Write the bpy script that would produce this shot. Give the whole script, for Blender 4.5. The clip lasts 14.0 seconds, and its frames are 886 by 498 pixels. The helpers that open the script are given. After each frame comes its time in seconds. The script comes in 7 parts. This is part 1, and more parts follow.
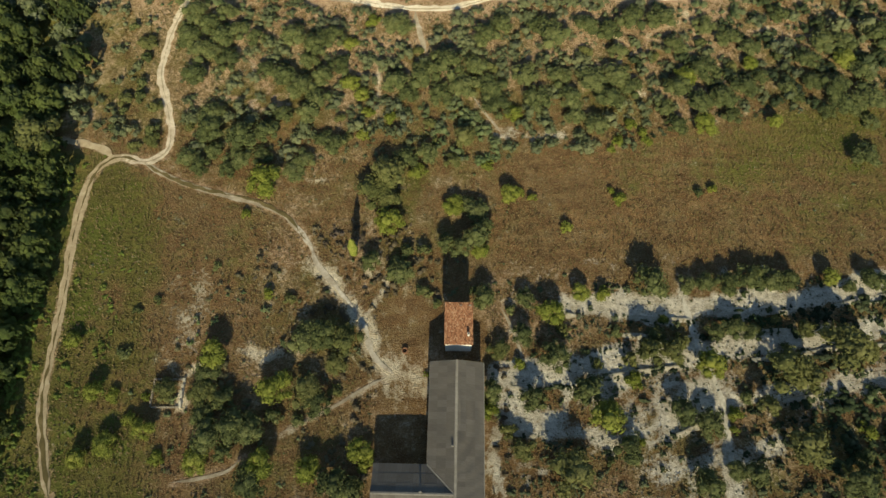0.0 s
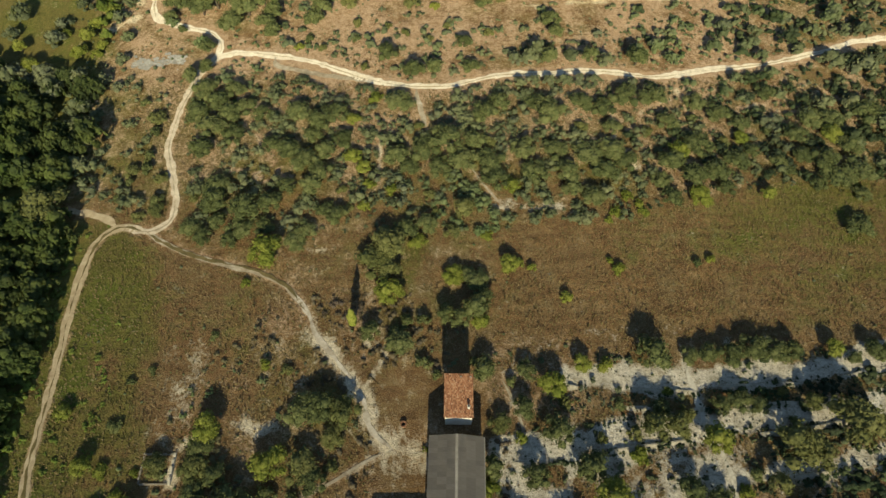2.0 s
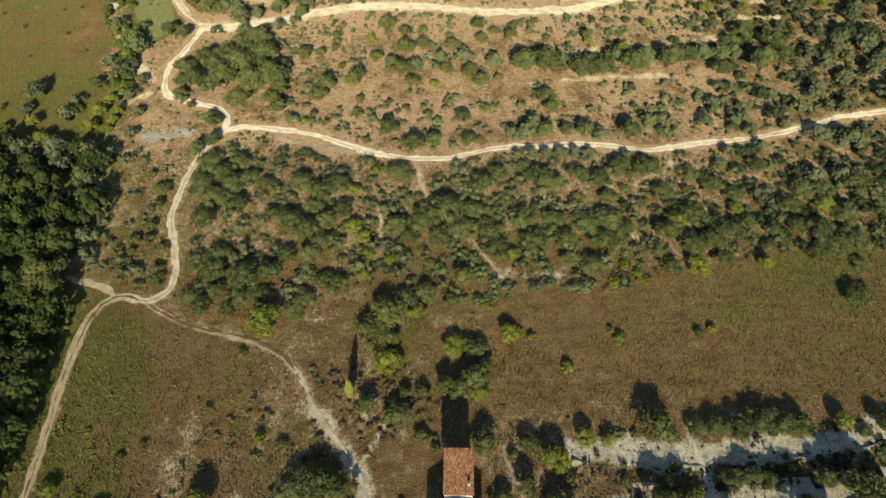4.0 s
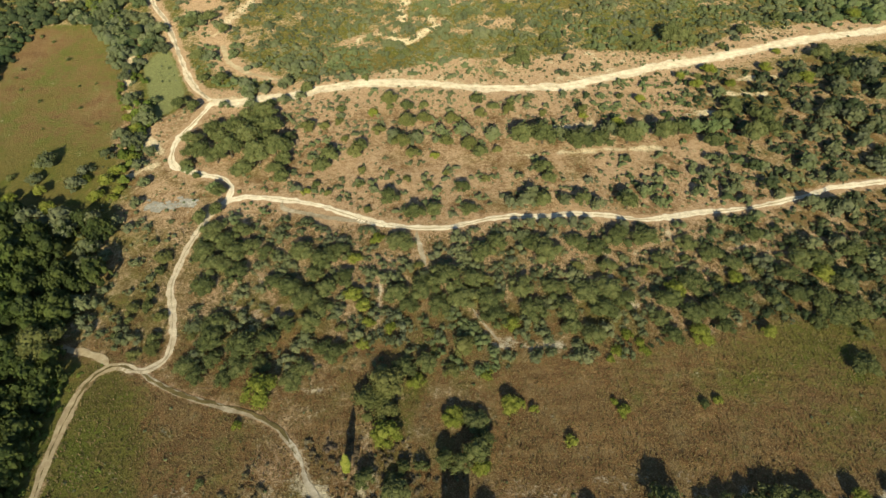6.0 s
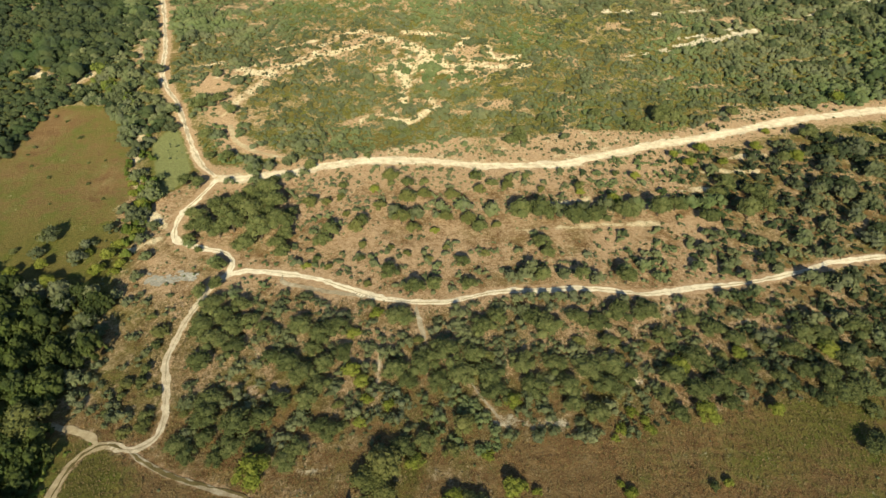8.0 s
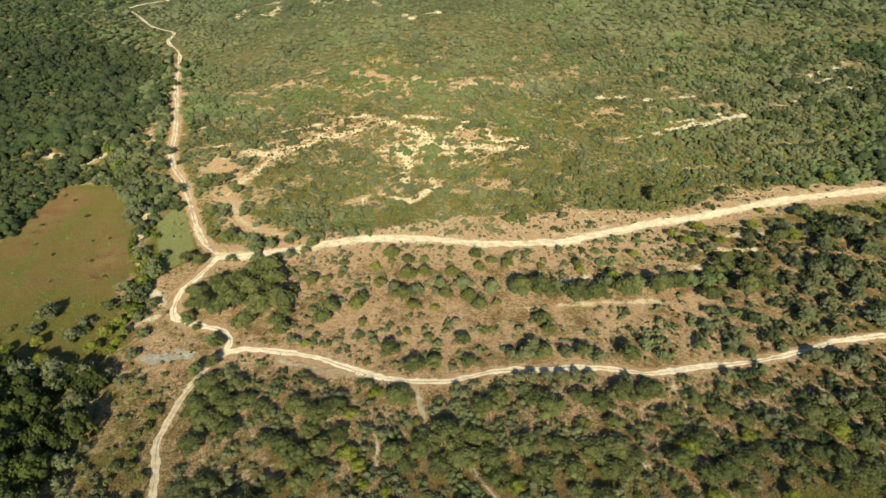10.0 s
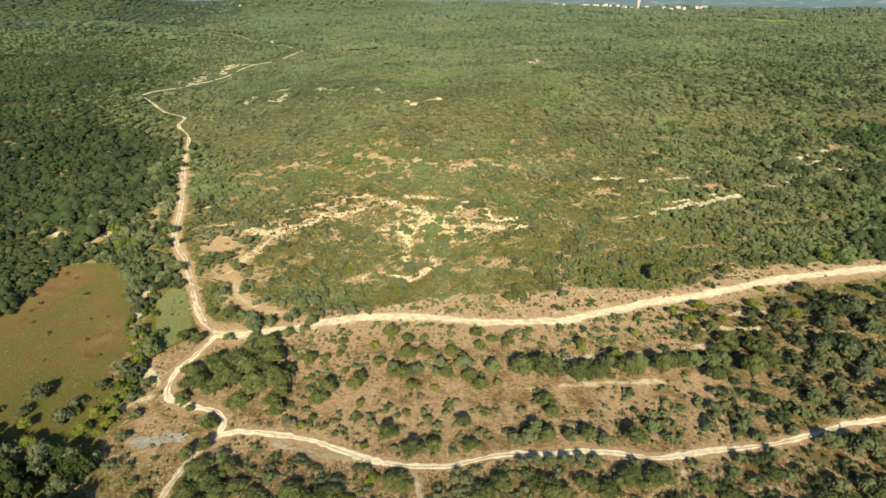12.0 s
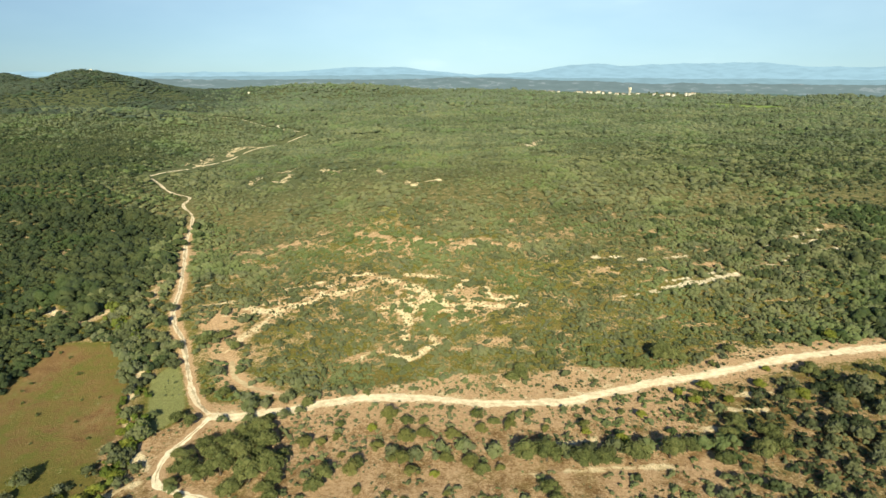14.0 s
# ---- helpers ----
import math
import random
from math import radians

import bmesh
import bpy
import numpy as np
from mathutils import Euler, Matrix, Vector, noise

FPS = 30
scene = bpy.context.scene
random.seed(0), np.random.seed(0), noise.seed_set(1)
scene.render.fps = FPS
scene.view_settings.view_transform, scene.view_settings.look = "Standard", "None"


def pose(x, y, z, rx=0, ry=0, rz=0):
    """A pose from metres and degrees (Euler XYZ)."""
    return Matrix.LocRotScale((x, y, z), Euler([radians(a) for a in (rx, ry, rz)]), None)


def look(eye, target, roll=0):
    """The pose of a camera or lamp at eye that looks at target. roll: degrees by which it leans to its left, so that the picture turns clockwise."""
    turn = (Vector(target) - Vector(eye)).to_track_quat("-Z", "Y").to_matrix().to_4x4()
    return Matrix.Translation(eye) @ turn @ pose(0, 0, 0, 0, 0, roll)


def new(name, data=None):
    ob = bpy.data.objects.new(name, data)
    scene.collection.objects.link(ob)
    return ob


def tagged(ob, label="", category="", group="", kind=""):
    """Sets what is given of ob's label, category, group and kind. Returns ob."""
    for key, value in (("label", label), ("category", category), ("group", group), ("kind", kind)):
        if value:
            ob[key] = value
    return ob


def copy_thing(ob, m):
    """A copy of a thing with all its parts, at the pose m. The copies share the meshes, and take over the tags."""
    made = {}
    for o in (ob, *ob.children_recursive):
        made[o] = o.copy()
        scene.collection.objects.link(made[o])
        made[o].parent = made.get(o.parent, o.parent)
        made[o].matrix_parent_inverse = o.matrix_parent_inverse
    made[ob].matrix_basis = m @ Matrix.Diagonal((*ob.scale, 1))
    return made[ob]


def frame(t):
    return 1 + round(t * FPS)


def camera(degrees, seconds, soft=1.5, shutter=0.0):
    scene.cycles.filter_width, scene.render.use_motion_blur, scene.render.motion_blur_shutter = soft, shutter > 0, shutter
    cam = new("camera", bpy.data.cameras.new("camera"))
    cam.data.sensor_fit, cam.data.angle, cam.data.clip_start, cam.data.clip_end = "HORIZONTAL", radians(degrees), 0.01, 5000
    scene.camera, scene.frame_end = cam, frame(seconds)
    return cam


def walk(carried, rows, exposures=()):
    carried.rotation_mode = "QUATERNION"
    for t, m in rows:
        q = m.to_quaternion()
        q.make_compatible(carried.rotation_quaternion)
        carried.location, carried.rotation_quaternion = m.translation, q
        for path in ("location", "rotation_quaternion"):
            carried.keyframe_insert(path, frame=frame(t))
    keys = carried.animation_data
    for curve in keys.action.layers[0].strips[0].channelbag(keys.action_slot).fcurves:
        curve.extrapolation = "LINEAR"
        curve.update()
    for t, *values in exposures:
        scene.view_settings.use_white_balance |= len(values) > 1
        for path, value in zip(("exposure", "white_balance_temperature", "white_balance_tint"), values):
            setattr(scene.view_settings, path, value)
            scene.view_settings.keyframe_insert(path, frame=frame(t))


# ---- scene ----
# the camera turns upwards at one place, 120 m above the valley
cam = camera(73.62, 14.0, soft=1.5)
PATH = [
    (0.0, pose(0, 0, 120, 24.08, 0, 0.11) @ pose(0, 0, 0, 0, 0, -0.25)),
    (0.5, pose(0, 0, 120, 25.69, 0, 0.08) @ pose(0, 0, 0, 0, 0, -0.21)),
    (1.0, pose(0, 0, 120, 27.43, 0, 0.03) @ pose(0, 0, 0, 0, 0, -0.17)),
    (1.5, pose(0, 0, 120, 29.06, 0, 0.03) @ pose(0, 0, 0, 0, 0, -0.15)),
    (2.0, pose(0, 0, 120, 30.82, 0, 0.01) @ pose(0, 0, 0, 0, 0, -0.10)),
    (2.5, pose(0, 0, 120, 32.43, 0, -0.02) @ pose(0, 0, 0, 0, 0, -0.04)),
    (3.0, pose(0, 0, 120, 34.16, 0, -0.07) @ pose(0, 0, 0, 0, 0, -0.03)),
    (5.5, pose(0, 0, 120, 42.44, 0, -0.12) @ pose(0, 0, 0, 0, 0, 0.05)),
    (6.0, pose(0, 0, 120, 44.15, 0, -0.11) @ pose(0, 0, 0, 0, 0, 0.05)),
    (6.5, pose(0, 0, 120, 45.75, 0, -0.12) @ pose(0, 0, 0, 0, 0, 0.05)),
    (7.0, pose(0, 0, 120, 47.52, 0, -0.12) @ pose(0, 0, 0, 0, 0, 0.10)),
    (7.5, pose(0, 0, 120, 49.30, 0, -0.11) @ pose(0, 0, 0, 0, 0, 0.10)),
    (8.0, pose(0, 0, 120, 51.32, 0, -0.12) @ pose(0, 0, 0, 0, 0, 0.15)),
    (10.5, pose(0, 0, 120, 60.70, 0, -0.05) @ pose(0, 0, 0, 0, 0, 0.18)),
    (11.0, pose(0, 0, 120, 62.62, 0, -0.03) @ pose(0, 0, 0, 0, 0, 0.17)),
    (11.5, pose(0, 0, 120, 64.42, 0, -0.02) @ pose(0, 0, 0, 0, 0, 0.18)),
    (12.0, pose(0, 0, 120, 66.37, 0, -0.01) @ pose(0, 0, 0, 0, 0, 0.21)),
    (12.5, pose(0, 0, 120, 68.20, 0, -0.01) @ pose(0, 0, 0, 0, 0, 0.19)),
    (13.0, pose(0, 0, 120, 70.16, 0, -0.01) @ pose(0, 0, 0, 0, 0, 0.22)),
    (13.5, pose(0, 0, 120, 71.99, 0, -0.00) @ pose(0, 0, 0, 0, 0, 0.23)),
    (14.0, pose(0, 0, 120, 73.94, 0, 0.01) @ pose(0, 0, 0, 0, 0, 0.19)),
]
walk(cam, PATH, [(0.0, 0.25), (3.0, 0.24), (6.5, 0.28), (11.0, 0.31), (14.0, 0.40)])

# ---- world, sun ----
SUN_EL, SUN_AZ = 26.6, 178.4
world = bpy.data.worlds.new("sky")
scene.world = world
world.use_nodes = True
wn = world.node_tree
sky = wn.nodes.new("ShaderNodeTexSky")
sky.sky_type = "NISHITA"
sky.sun_disc = False
sky.sun_elevation, sky.sun_rotation = radians(SUN_EL), radians(SUN_AZ)
sky.air_density, sky.dust_density, sky.ozone_density, sky.altitude = 1.0, 0.05, 4.0, 900
wn.nodes["Background"].inputs["Strength"].default_value = 0.078
# thin high cloud over the blue, thinner towards the west, and a duller horizon
aim = wn.nodes.new("ShaderNodeSeparateXYZ")
wn.links.new(wn.nodes.new("ShaderNodeTexCoord").outputs["Generated"], aim.inputs["Vector"])


def sky_ramp(value, *stops):
    r = wn.nodes.new("ShaderNodeValToRGB")
    while len(r.color_ramp.elements) < len(stops):
        r.color_ramp.elements.new(0.5)
    for e, (p, c) in zip(r.color_ramp.elements, stops):
        e.position, e.color = p, (*c, 1)
    wn.links.new(value, r.inputs["Fac"])
    return r.outputs["Color"]


def sky_mix(how, factor, a, b):
    n = wn.nodes.new("ShaderNodeMix")
    n.data_type, n.blend_type = "RGBA", how
    for socket, v in ((n.inputs["Factor"], factor), (n.inputs["A"], a), (n.inputs["B"], b)):
        if isinstance(v, float):
            socket.default_value = v
        elif isinstance(v, tuple):
            socket.default_value = (*v, 1)
        else:
            wn.links.new(v, socket)
    return n.outputs["Result"]


east = wn.nodes.new("ShaderNodeMapRange")
east.inputs["From Min"].default_value, east.inputs["From Max"].default_value = -1.0, 1.0
wn.links.new(aim.outputs["X"], east.inputs["Value"])
wisps = wn.nodes.new("ShaderNodeTexNoise")
wisps.inputs["Scale"].default_value, wisps.inputs["Detail"].default_value = 5.0, 5.0
streak = wn.nodes.new("ShaderNodeMapping")
streak.inputs["Scale"].default_value = (1.0, 1.0, 3.5)
wn.links.new(wn.nodes.new("ShaderNodeTexCoord").outputs["Generated"], streak.inputs["Vector"])
wn.links.new(streak.outputs["Vector"], wisps.inputs["Vector"])
veil = sky_ramp(east.outputs["Result"], (0.15, (0.22,) * 3), (0.50, (0.64,) * 3), (0.85, (0.46,) * 3))
veil = sky_mix("MULTIPLY", 1.0, veil, sky_ramp(wisps.outputs["Fac"], (0.35, (0.85,) * 3), (0.62, (1.0,) * 3), (0.72, (1.25,) * 3)))
veil = sky_mix("MULTIPLY", 1.0, veil, sky_ramp(aim.outputs["Z"], (0.15, (1.0,) * 3), (0.5, (0.2,) * 3)))
blue = sky_mix("MULTIPLY", 1.0, sky.outputs["Color"], (0.79, 0.91, 0.95))
blue = sky_mix("MULTIPLY", 1.0, blue, sky_ramp(east.outputs["Result"], (0.15, (0.58, 0.60, 0.66)), (0.46, (0.95,) * 3), (0.60, (0.98,) * 3), (0.88, (0.72, 0.74, 0.78))))
blue = sky_mix("MULTIPLY", 1.0, blue, sky_ramp(aim.outputs["Z"], (0.0, (0.62, 0.80, 0.92)), (0.16, (1.0,) * 3)))
whole = sky_mix("MIX", veil, blue, (7.8, 10.5, 11.2))
wn.links.new(whole, wn.nodes["Background"].inputs["Color"])
sun = new("sun", bpy.data.lights.new("sun", "SUN"))
sun.data.energy, sun.data.angle, sun.data.color = 4.7, radians(0.6), (0.98, 0.885, 0.59)
_az, _el = radians(SUN_AZ), radians(SUN_EL)
sun.matrix_world = look((0, 0, 0), (-math.sin(_az) * math.cos(_el), -math.cos(_az) * math.cos(_el), -math.sin(_el)))


# ---- terrain ----
def sm(a, b, v):
    t = np.clip((v - a) / (b - a), 0, 1)
    return t * t * (3 - 2 * t)


def bell(v, c, s):
    return np.exp(-((v - c) / s) ** 2)


LATTICES = {}


def lattice(seed, n=64):
    if seed not in LATTICES:
        LATTICES[seed] = np.random.RandomState(seed).rand(n, n)
    return LATTICES[seed]


def vnoise(x, y, size, seed):
    """Smooth value noise in 0..1."""
    g = lattice(seed)
    u, v = np.asarray(x, float) / size, np.asarray(y, float) / size
    i, j = np.floor(u).astype(int), np.floor(v).astype(int)
    a, b = u - i, v - j
    a, b = a * a * (3 - 2 * a), b * b * (3 - 2 * b)
    i0, i1, j0, j1 = i % 64, (i + 1) % 64, j % 64, (j + 1) % 64
    return (g[i0, j0] * (1 - a) + g[i1, j0] * a) * (1 - b) + (g[i0, j1] * (1 - a) + g[i1, j1] * a) * b


def fbm(x, y, size, seed):
    return 0.5 * vnoise(x, y, size, seed) + 0.3 * vnoise(x, y, size / 2.1, seed + 1) + 0.2 * vnoise(x, y, size / 4.3, seed + 2)


def height(x, y):
    """Ground height: a flat valley, a wooded hill beyond the tracks, a side valley, far knolls and a plain."""
    x, y = np.asarray(x, float), np.asarray(y, float)
    z = 3 * sm(60, 200, y) + 1.5 * np.sin(x / 47 + 1) * np.sin(y / 61) * sm(30, 120, y)
    z = z + 40 * sm(195, 520, y - 0.12 * x)
    z = z + 5 * bell(x, -20, 110) * bell(y, 300, 60)
    side = -118 - 0.22 * (y - 230)
    z = z - 22 * bell(x, side, 60 + 0.08 * np.clip(y, 0, 2000)) * sm(230, 420, y) * (1 - sm(700, 1200, y))
    z = z + (3.5 * (fbm(x, y, 90, 51) - 0.5) + 16 * (fbm(x, y, 240, 57) - 0.5) * sm(330, 700, y)) * sm(215, 300, y)
    z = z + 6 * np.sin(x / 210 + 0.6) * np.sin(y / 260 + 0.4) * sm(380, 700, y)
    z = z + 16 * sm(900, 2300, y) * sm(-600, 200, x)
    w = sm(2620, 3100, np.hypot(x, y))
    z = z * (1 - w) + 18 * w
    z = z + 84 * np.exp(-(((x + 1108) / 220) ** 2 + ((y - 1930) / 330) ** 2))
    z = z + 92 * np.exp(-(((x + 1540) / 190) ** 2 + ((y - 2050) / 330) ** 2))
    z = z + 46 * bell(x, -520, 430) * bell(y, 2330, 260) + 14 * bell(x, 150, 400) * bell(y, 2380, 220)
    z = z + 24 * bell(x, -620, 330) * bell(y, 980, 170)
    return z - 38 * bell(x, -800, 420) * bell(y, 1420, 230)


def gullies(x, y):
    """Branching lines of washed-out chalk on the brow of the hill, 0 to 1."""
    line = 1 - sm(0.016, 0.045, np.abs(fbm(x, y, 15, 141) - 0.5))
    line = np.maximum(line, 0.8 * (1 - sm(0.012, 0.035, np.abs(fbm(x * 0.7, y, 9, 151) - 0.5))))
    where = 1.1 * bell(x, -2, 27) * bell(y - 0.1 * x, 277, 19) + 0.8 * bell(x, -75, 34) * bell(y - 0.6 * x, 322, 14)
    where = where + 0.5 * bell(x, -10, 70) * bell(y, 350, 18)
    return line * np.clip(where, 0, 1)


def smooth_line(points, step=1.5):
    """Catmull-Rom line through a few points of the plan, at even steps."""
    p = np.array(points, float)
    p = np.vstack([2 * p[0] - p[1], p, 2 * p[-1] - p[-2]])
    out = []
    for a, b, c, d in zip(p, p[1:], p[2:], p[3:]):
        n = max(2, int(np.linalg.norm(c - b) / step))
        t = (np.arange(n) / n)[:, None]
        out.append(0.5 * (2 * b + (c - a) * t + (2 * a - 5 * b + 4 * c - d) * t ** 2 + (3 * b - a - 3 * c + d) * t ** 3))
    out.append(p[-2:-1])
    return np.vstack(out)


def away(x, y, points):
    """Distance of plan points from a polyline."""
    x, y = np.asarray(x, float).ravel(), np.asarray(y, float).ravel()
    best = np.full(x.shape, 1e9)
    p = np.array(points, float)
    for a, b in zip(p, p[1:]):
        d = b - a
        t = np.clip(((x - a[0]) * d[0] + (y - a[1]) * d[1]) / max(d @ d, 1e-9), 0, 1)
        best = np.minimum(best, np.hypot(x - a[0] - t * d[0], y - a[1] - t * d[1]))
    return best


def inside(x, y, poly):
    x, y = np.asarray(x, float).ravel(), np.asarray(y, float).ravel()
    c = np.zeros(x.shape, bool)
    n = len(poly)
    for i in range(n):
        (x1, y1), (x2, y2) = poly[i], poly[(i + 1) % n]
        if y1 != y2:
            c ^= ((y1 > y) != (y2 > y)) & (x < (x2 - x1) * (y - y1) / (y2 - y1) + x1)
    return c


def region(x, y, poly, soft):
    """1 inside a plan polygon, 0 outside, with a soft border."""
    d = away(x, y, list(poly) + [poly[0]])
    s = np.where(inside(x, y, poly), d, -d)
    return sm(-soft, soft, s)


# centre lines of tracks in plan: width, points
TRACKS = {
    "left": (1.75, [(-73.9, 2.0), (-77.1, 11.0), (-79.8, 19.6), (-80.8, 27.5), (-81.3, 38.3), (-81.8, 46.0), (-83.0, 55.5), (-83.3, 62.6), (-83.0, 71.6), (-80.7, 76.3), (-77.0, 78.0), (-72.0, 76.7)]),
    "climb": (1.9, [(-77.0, 78.0), (-72.0, 76.7), (-68.7, 77.3), (-66.4, 79.6), (-66.2, 84.2), (-68.1, 90.9), (-70.5, 97.8), (-72.0, 103.2), (-72.0, 112.3), (-70.9, 120.8), (-70.8, 120.6), (-68.8, 129.3), (-64.9, 135.7)]),
    "field": (1.3, [(-72.1, 77.0), (-65.9, 73.0), (-58.6, 69.9), (-50.3, 67.5), (-43.5, 65.6), (-38.0, 63.0), (-33.9, 60.1), (-30.2, 55.2)]),
    "west": (1.5, [(-78.3, 77.4), (-83.2, 80.8), (-92.7, 83.2), (-102.8, 84.6), (-113.0, 86.1)]),
}
TRACKS.update({
    "chalkway": (0.8, [(-34.5, 61.0), (-30.2, 55.2), (-27.9, 50.4), (-23.9, 45.8), (-20.6, 41.9), (-17.6, 38.1), (-16.0, 35.6), (-15.2, 32.0), (-13.3, 28.5), (-9.9, 25.6)]),
    "yard": (0.5, [(-10.9, 25.6), (-16.5, 22.7), (-20.8, 20.0), (-26.2, 17.2), (-32.5, 14.1)]),
    "thicket": (0.55, [(-38.6, 9.9), (-41.5, 7.4), (-46.6, 6.1), (-51.9, 5.4)]),
    "garden": (0.55, [(12.0, 40.5), (14.2, 35.6), (15.7, 30.7), (16.0, 26.1)]),
    "spur": (1.2, [(-7.2, 122.2), (-7.1, 118.9), (-5.4, 112.4), (-4.2, 107.3)]),
    "foot": (0.55, [(6.9, 95.3), (9.1, 91.1), (11.8, 87.0), (15.0, 82.2)]),
    "bench": (0.9, [(51.1, 44.2), (52.4, 34.2), (54.9, 22.6), (55.2, 12.8), (54.2, 2.5)]),
})
TRACKS.update({
    "lower": (1.9, [(-64.9, 135.7), (-59.2, 137.3), (-48.5, 135.8), (-37.8, 133.2), (-28.8, 129.1), (-20.1, 125.3), (-10.1, 122.8), (1.2, 122.5), (7.8, 124.3), (16.1, 126.6), (27.7, 127.2), (39.4, 128.2), (49.2, 127.4), (60.5, 126.1), (74.7, 129.0), (92.6, 131.9), (110.2, 137.2), (122.8, 141.6), (144.3, 145.2), (175.2, 148.6)]),
    "parallel": (1.5, [(-48.4, 135.5), (-46.8, 131.5), (-37.1, 128.6), (-26.8, 126.4), (-19.7, 124.8)]),
    "link": (2.2, [(-64.9, 135.7), (-64.9, 140.8), (-68.2, 145.4), (-74.2, 147.7), (-82.0, 149.8), (-87.0, 152.9), (-89.0, 159.3), (-89.4, 166.8), (-86.5, 174.8), (-83.3, 187.5)]),
})
TRACKS.update({
    "main": (3.3, [(-83.3, 187.5), (-74.7, 187.8), (-64.8, 189.6), (-54.9, 192.2), (-47.1, 196.0), (-30.5, 200.0), (-13.4, 200.9), (-0.5, 199.8), (16.5, 197.1), (33.6, 197.9), (48.8, 199.6), (67.5, 206.8), (84.5, 213.2), (108.8, 219.4), (129.7, 226.7), (151.1, 233.7), (172.2, 238.2), (210.2, 245.7), (271.6, 258.2)]),
})
TRACKS.update({
    "valley": (2.2, [(-84.3, 188.6), (-93.6, 199.3), (-102.3, 214.5), (-113.3, 237.1), (-125.7, 256.3), (-132.9, 274.5), (-139.6, 296.9), (-155.7, 338.6), (-172.3, 382.8), (-188.3, 433.0), (-203.0, 453.7), (-209.3, 480.2), (-228.7, 488.1), (-250.1, 514.5), (-274.1, 546.4)]),
    "side": (1.9, [(-61.1, 201.6), (-75.8, 207.2), (-83.8, 214.8), (-88.3, 224.8)]),
    "distant": (2.0, [(-273.2, 547.7), (-273.1, 600.9), (-262.2, 715.3), (-251.3, 792.0), (-207.7, 900.5), (-233.8, 939.3), (-322.5, 999.2), (-370.7, 1005.2)]),
})
# upper edge of the bare bank above the main road
BANK_EDGE = [(-47.3, 197.3), (-35.4, 202.6), (-20.8, 209.8), (-9.9, 214.3), (10.8, 220.0), (34.2, 220.6), (51.4, 225.4), (75.5, 226.6), (96.3, 224.8), (108.0, 230.3), (130.2, 243.0), (160.5, 247.0), (189.1, 250.0), (280.0, 268.0)]
# bare chalk bands and outcrops: half width, strength, points
YARD_PATCHES = [
    (0.5, 0.7, [(-17.2, 107.1), (-16.4, 98.2), (-15.5, 88.2)]),
    (0.6, 0.7, [(45.0, 113.7), (45.1, 104.7), (49.2, 95.2)]),
    (0.5, 0.7, [(64.7, 121.6), (65.8, 110.3)]),
    (1.2, 0.5, [(13.0, 83.8), (23.9, 83.0), (33.3, 82.1)]),
    (0.7, 0.5, [(-10.9, 25.6), (-16.5, 22.7), (-20.8, 20.0), (-26.2, 17.2), (-32.5, 14.1)]),
    (1.0, 0.55, [(12.0, 40.5), (14.2, 35.6), (15.7, 30.7), (16.0, 26.1)]),
    (2.8, 0.56, [(-11.0, 28.4), (-7.5, 26.1), (-4.6, 22.7), (-9.7, 22.7)]),
]
YARD_PATCHES += [
    (2.4, 1.15, [(25.9, 40.5), (49.8, 39.8), (74.2, 41.6), (95.5, 44.8)]),
    (2.2, 1.15, [(10.8, 25.8), (24.7, 26.6), (36.4, 28.3), (60.1, 31.2), (92.4, 34.7)]),
    (1.8, 0.85, [(12.7, 17.2), (34.4, 12.8), (52.0, 19.2), (69.6, 22.5), (89.3, 24.7)]),
    (1.3, 1.0, [(51.1, 44.2), (52.4, 34.2), (54.9, 22.6), (55.2, 12.8), (54.2, 2.5)]),
    (1.5, 0.78, [(-30.2, 55.2), (-27.9, 50.4), (-23.9, 45.8), (-20.6, 41.9), (-17.6, 38.1), (-16.0, 35.6), (-15.2, 32.0), (-13.3, 28.5), (-10.9, 26.1)]),
    (0.55, 0.75, [(-17.9, 49.7), (-15.4, 47.3), (-11.6, 45.7), (-15.1, 40.6)]),
    (3.6, 0.42, [(-53.9, 45.9), (-54.5, 35.7), (-55.0, 28.6)]),
]
YARD_PATCHES += [
    (1.2, 0.7, [(-41.4, 30.9), (-37.1, 29.1), (-32.6, 30.3)]),
    (1.0, 0.95, [(-51.7, 19.5), (-52.8, 24.0), (-51.3, 27.4), (-48.1, 28.5)]),
    (0.5, 0.6, [(-31.2, 70.8), (-28.3, 71.4)]),
    (1.2, 0.8, [(10.4, 15.0), (9.2, 10.8), (10.5, 2.6)]),
    (1.2, 0.8, [(25.8, 26.0), (23.8, 16.0), (32.1, 11.8), (43.2, 12.8)]),
]
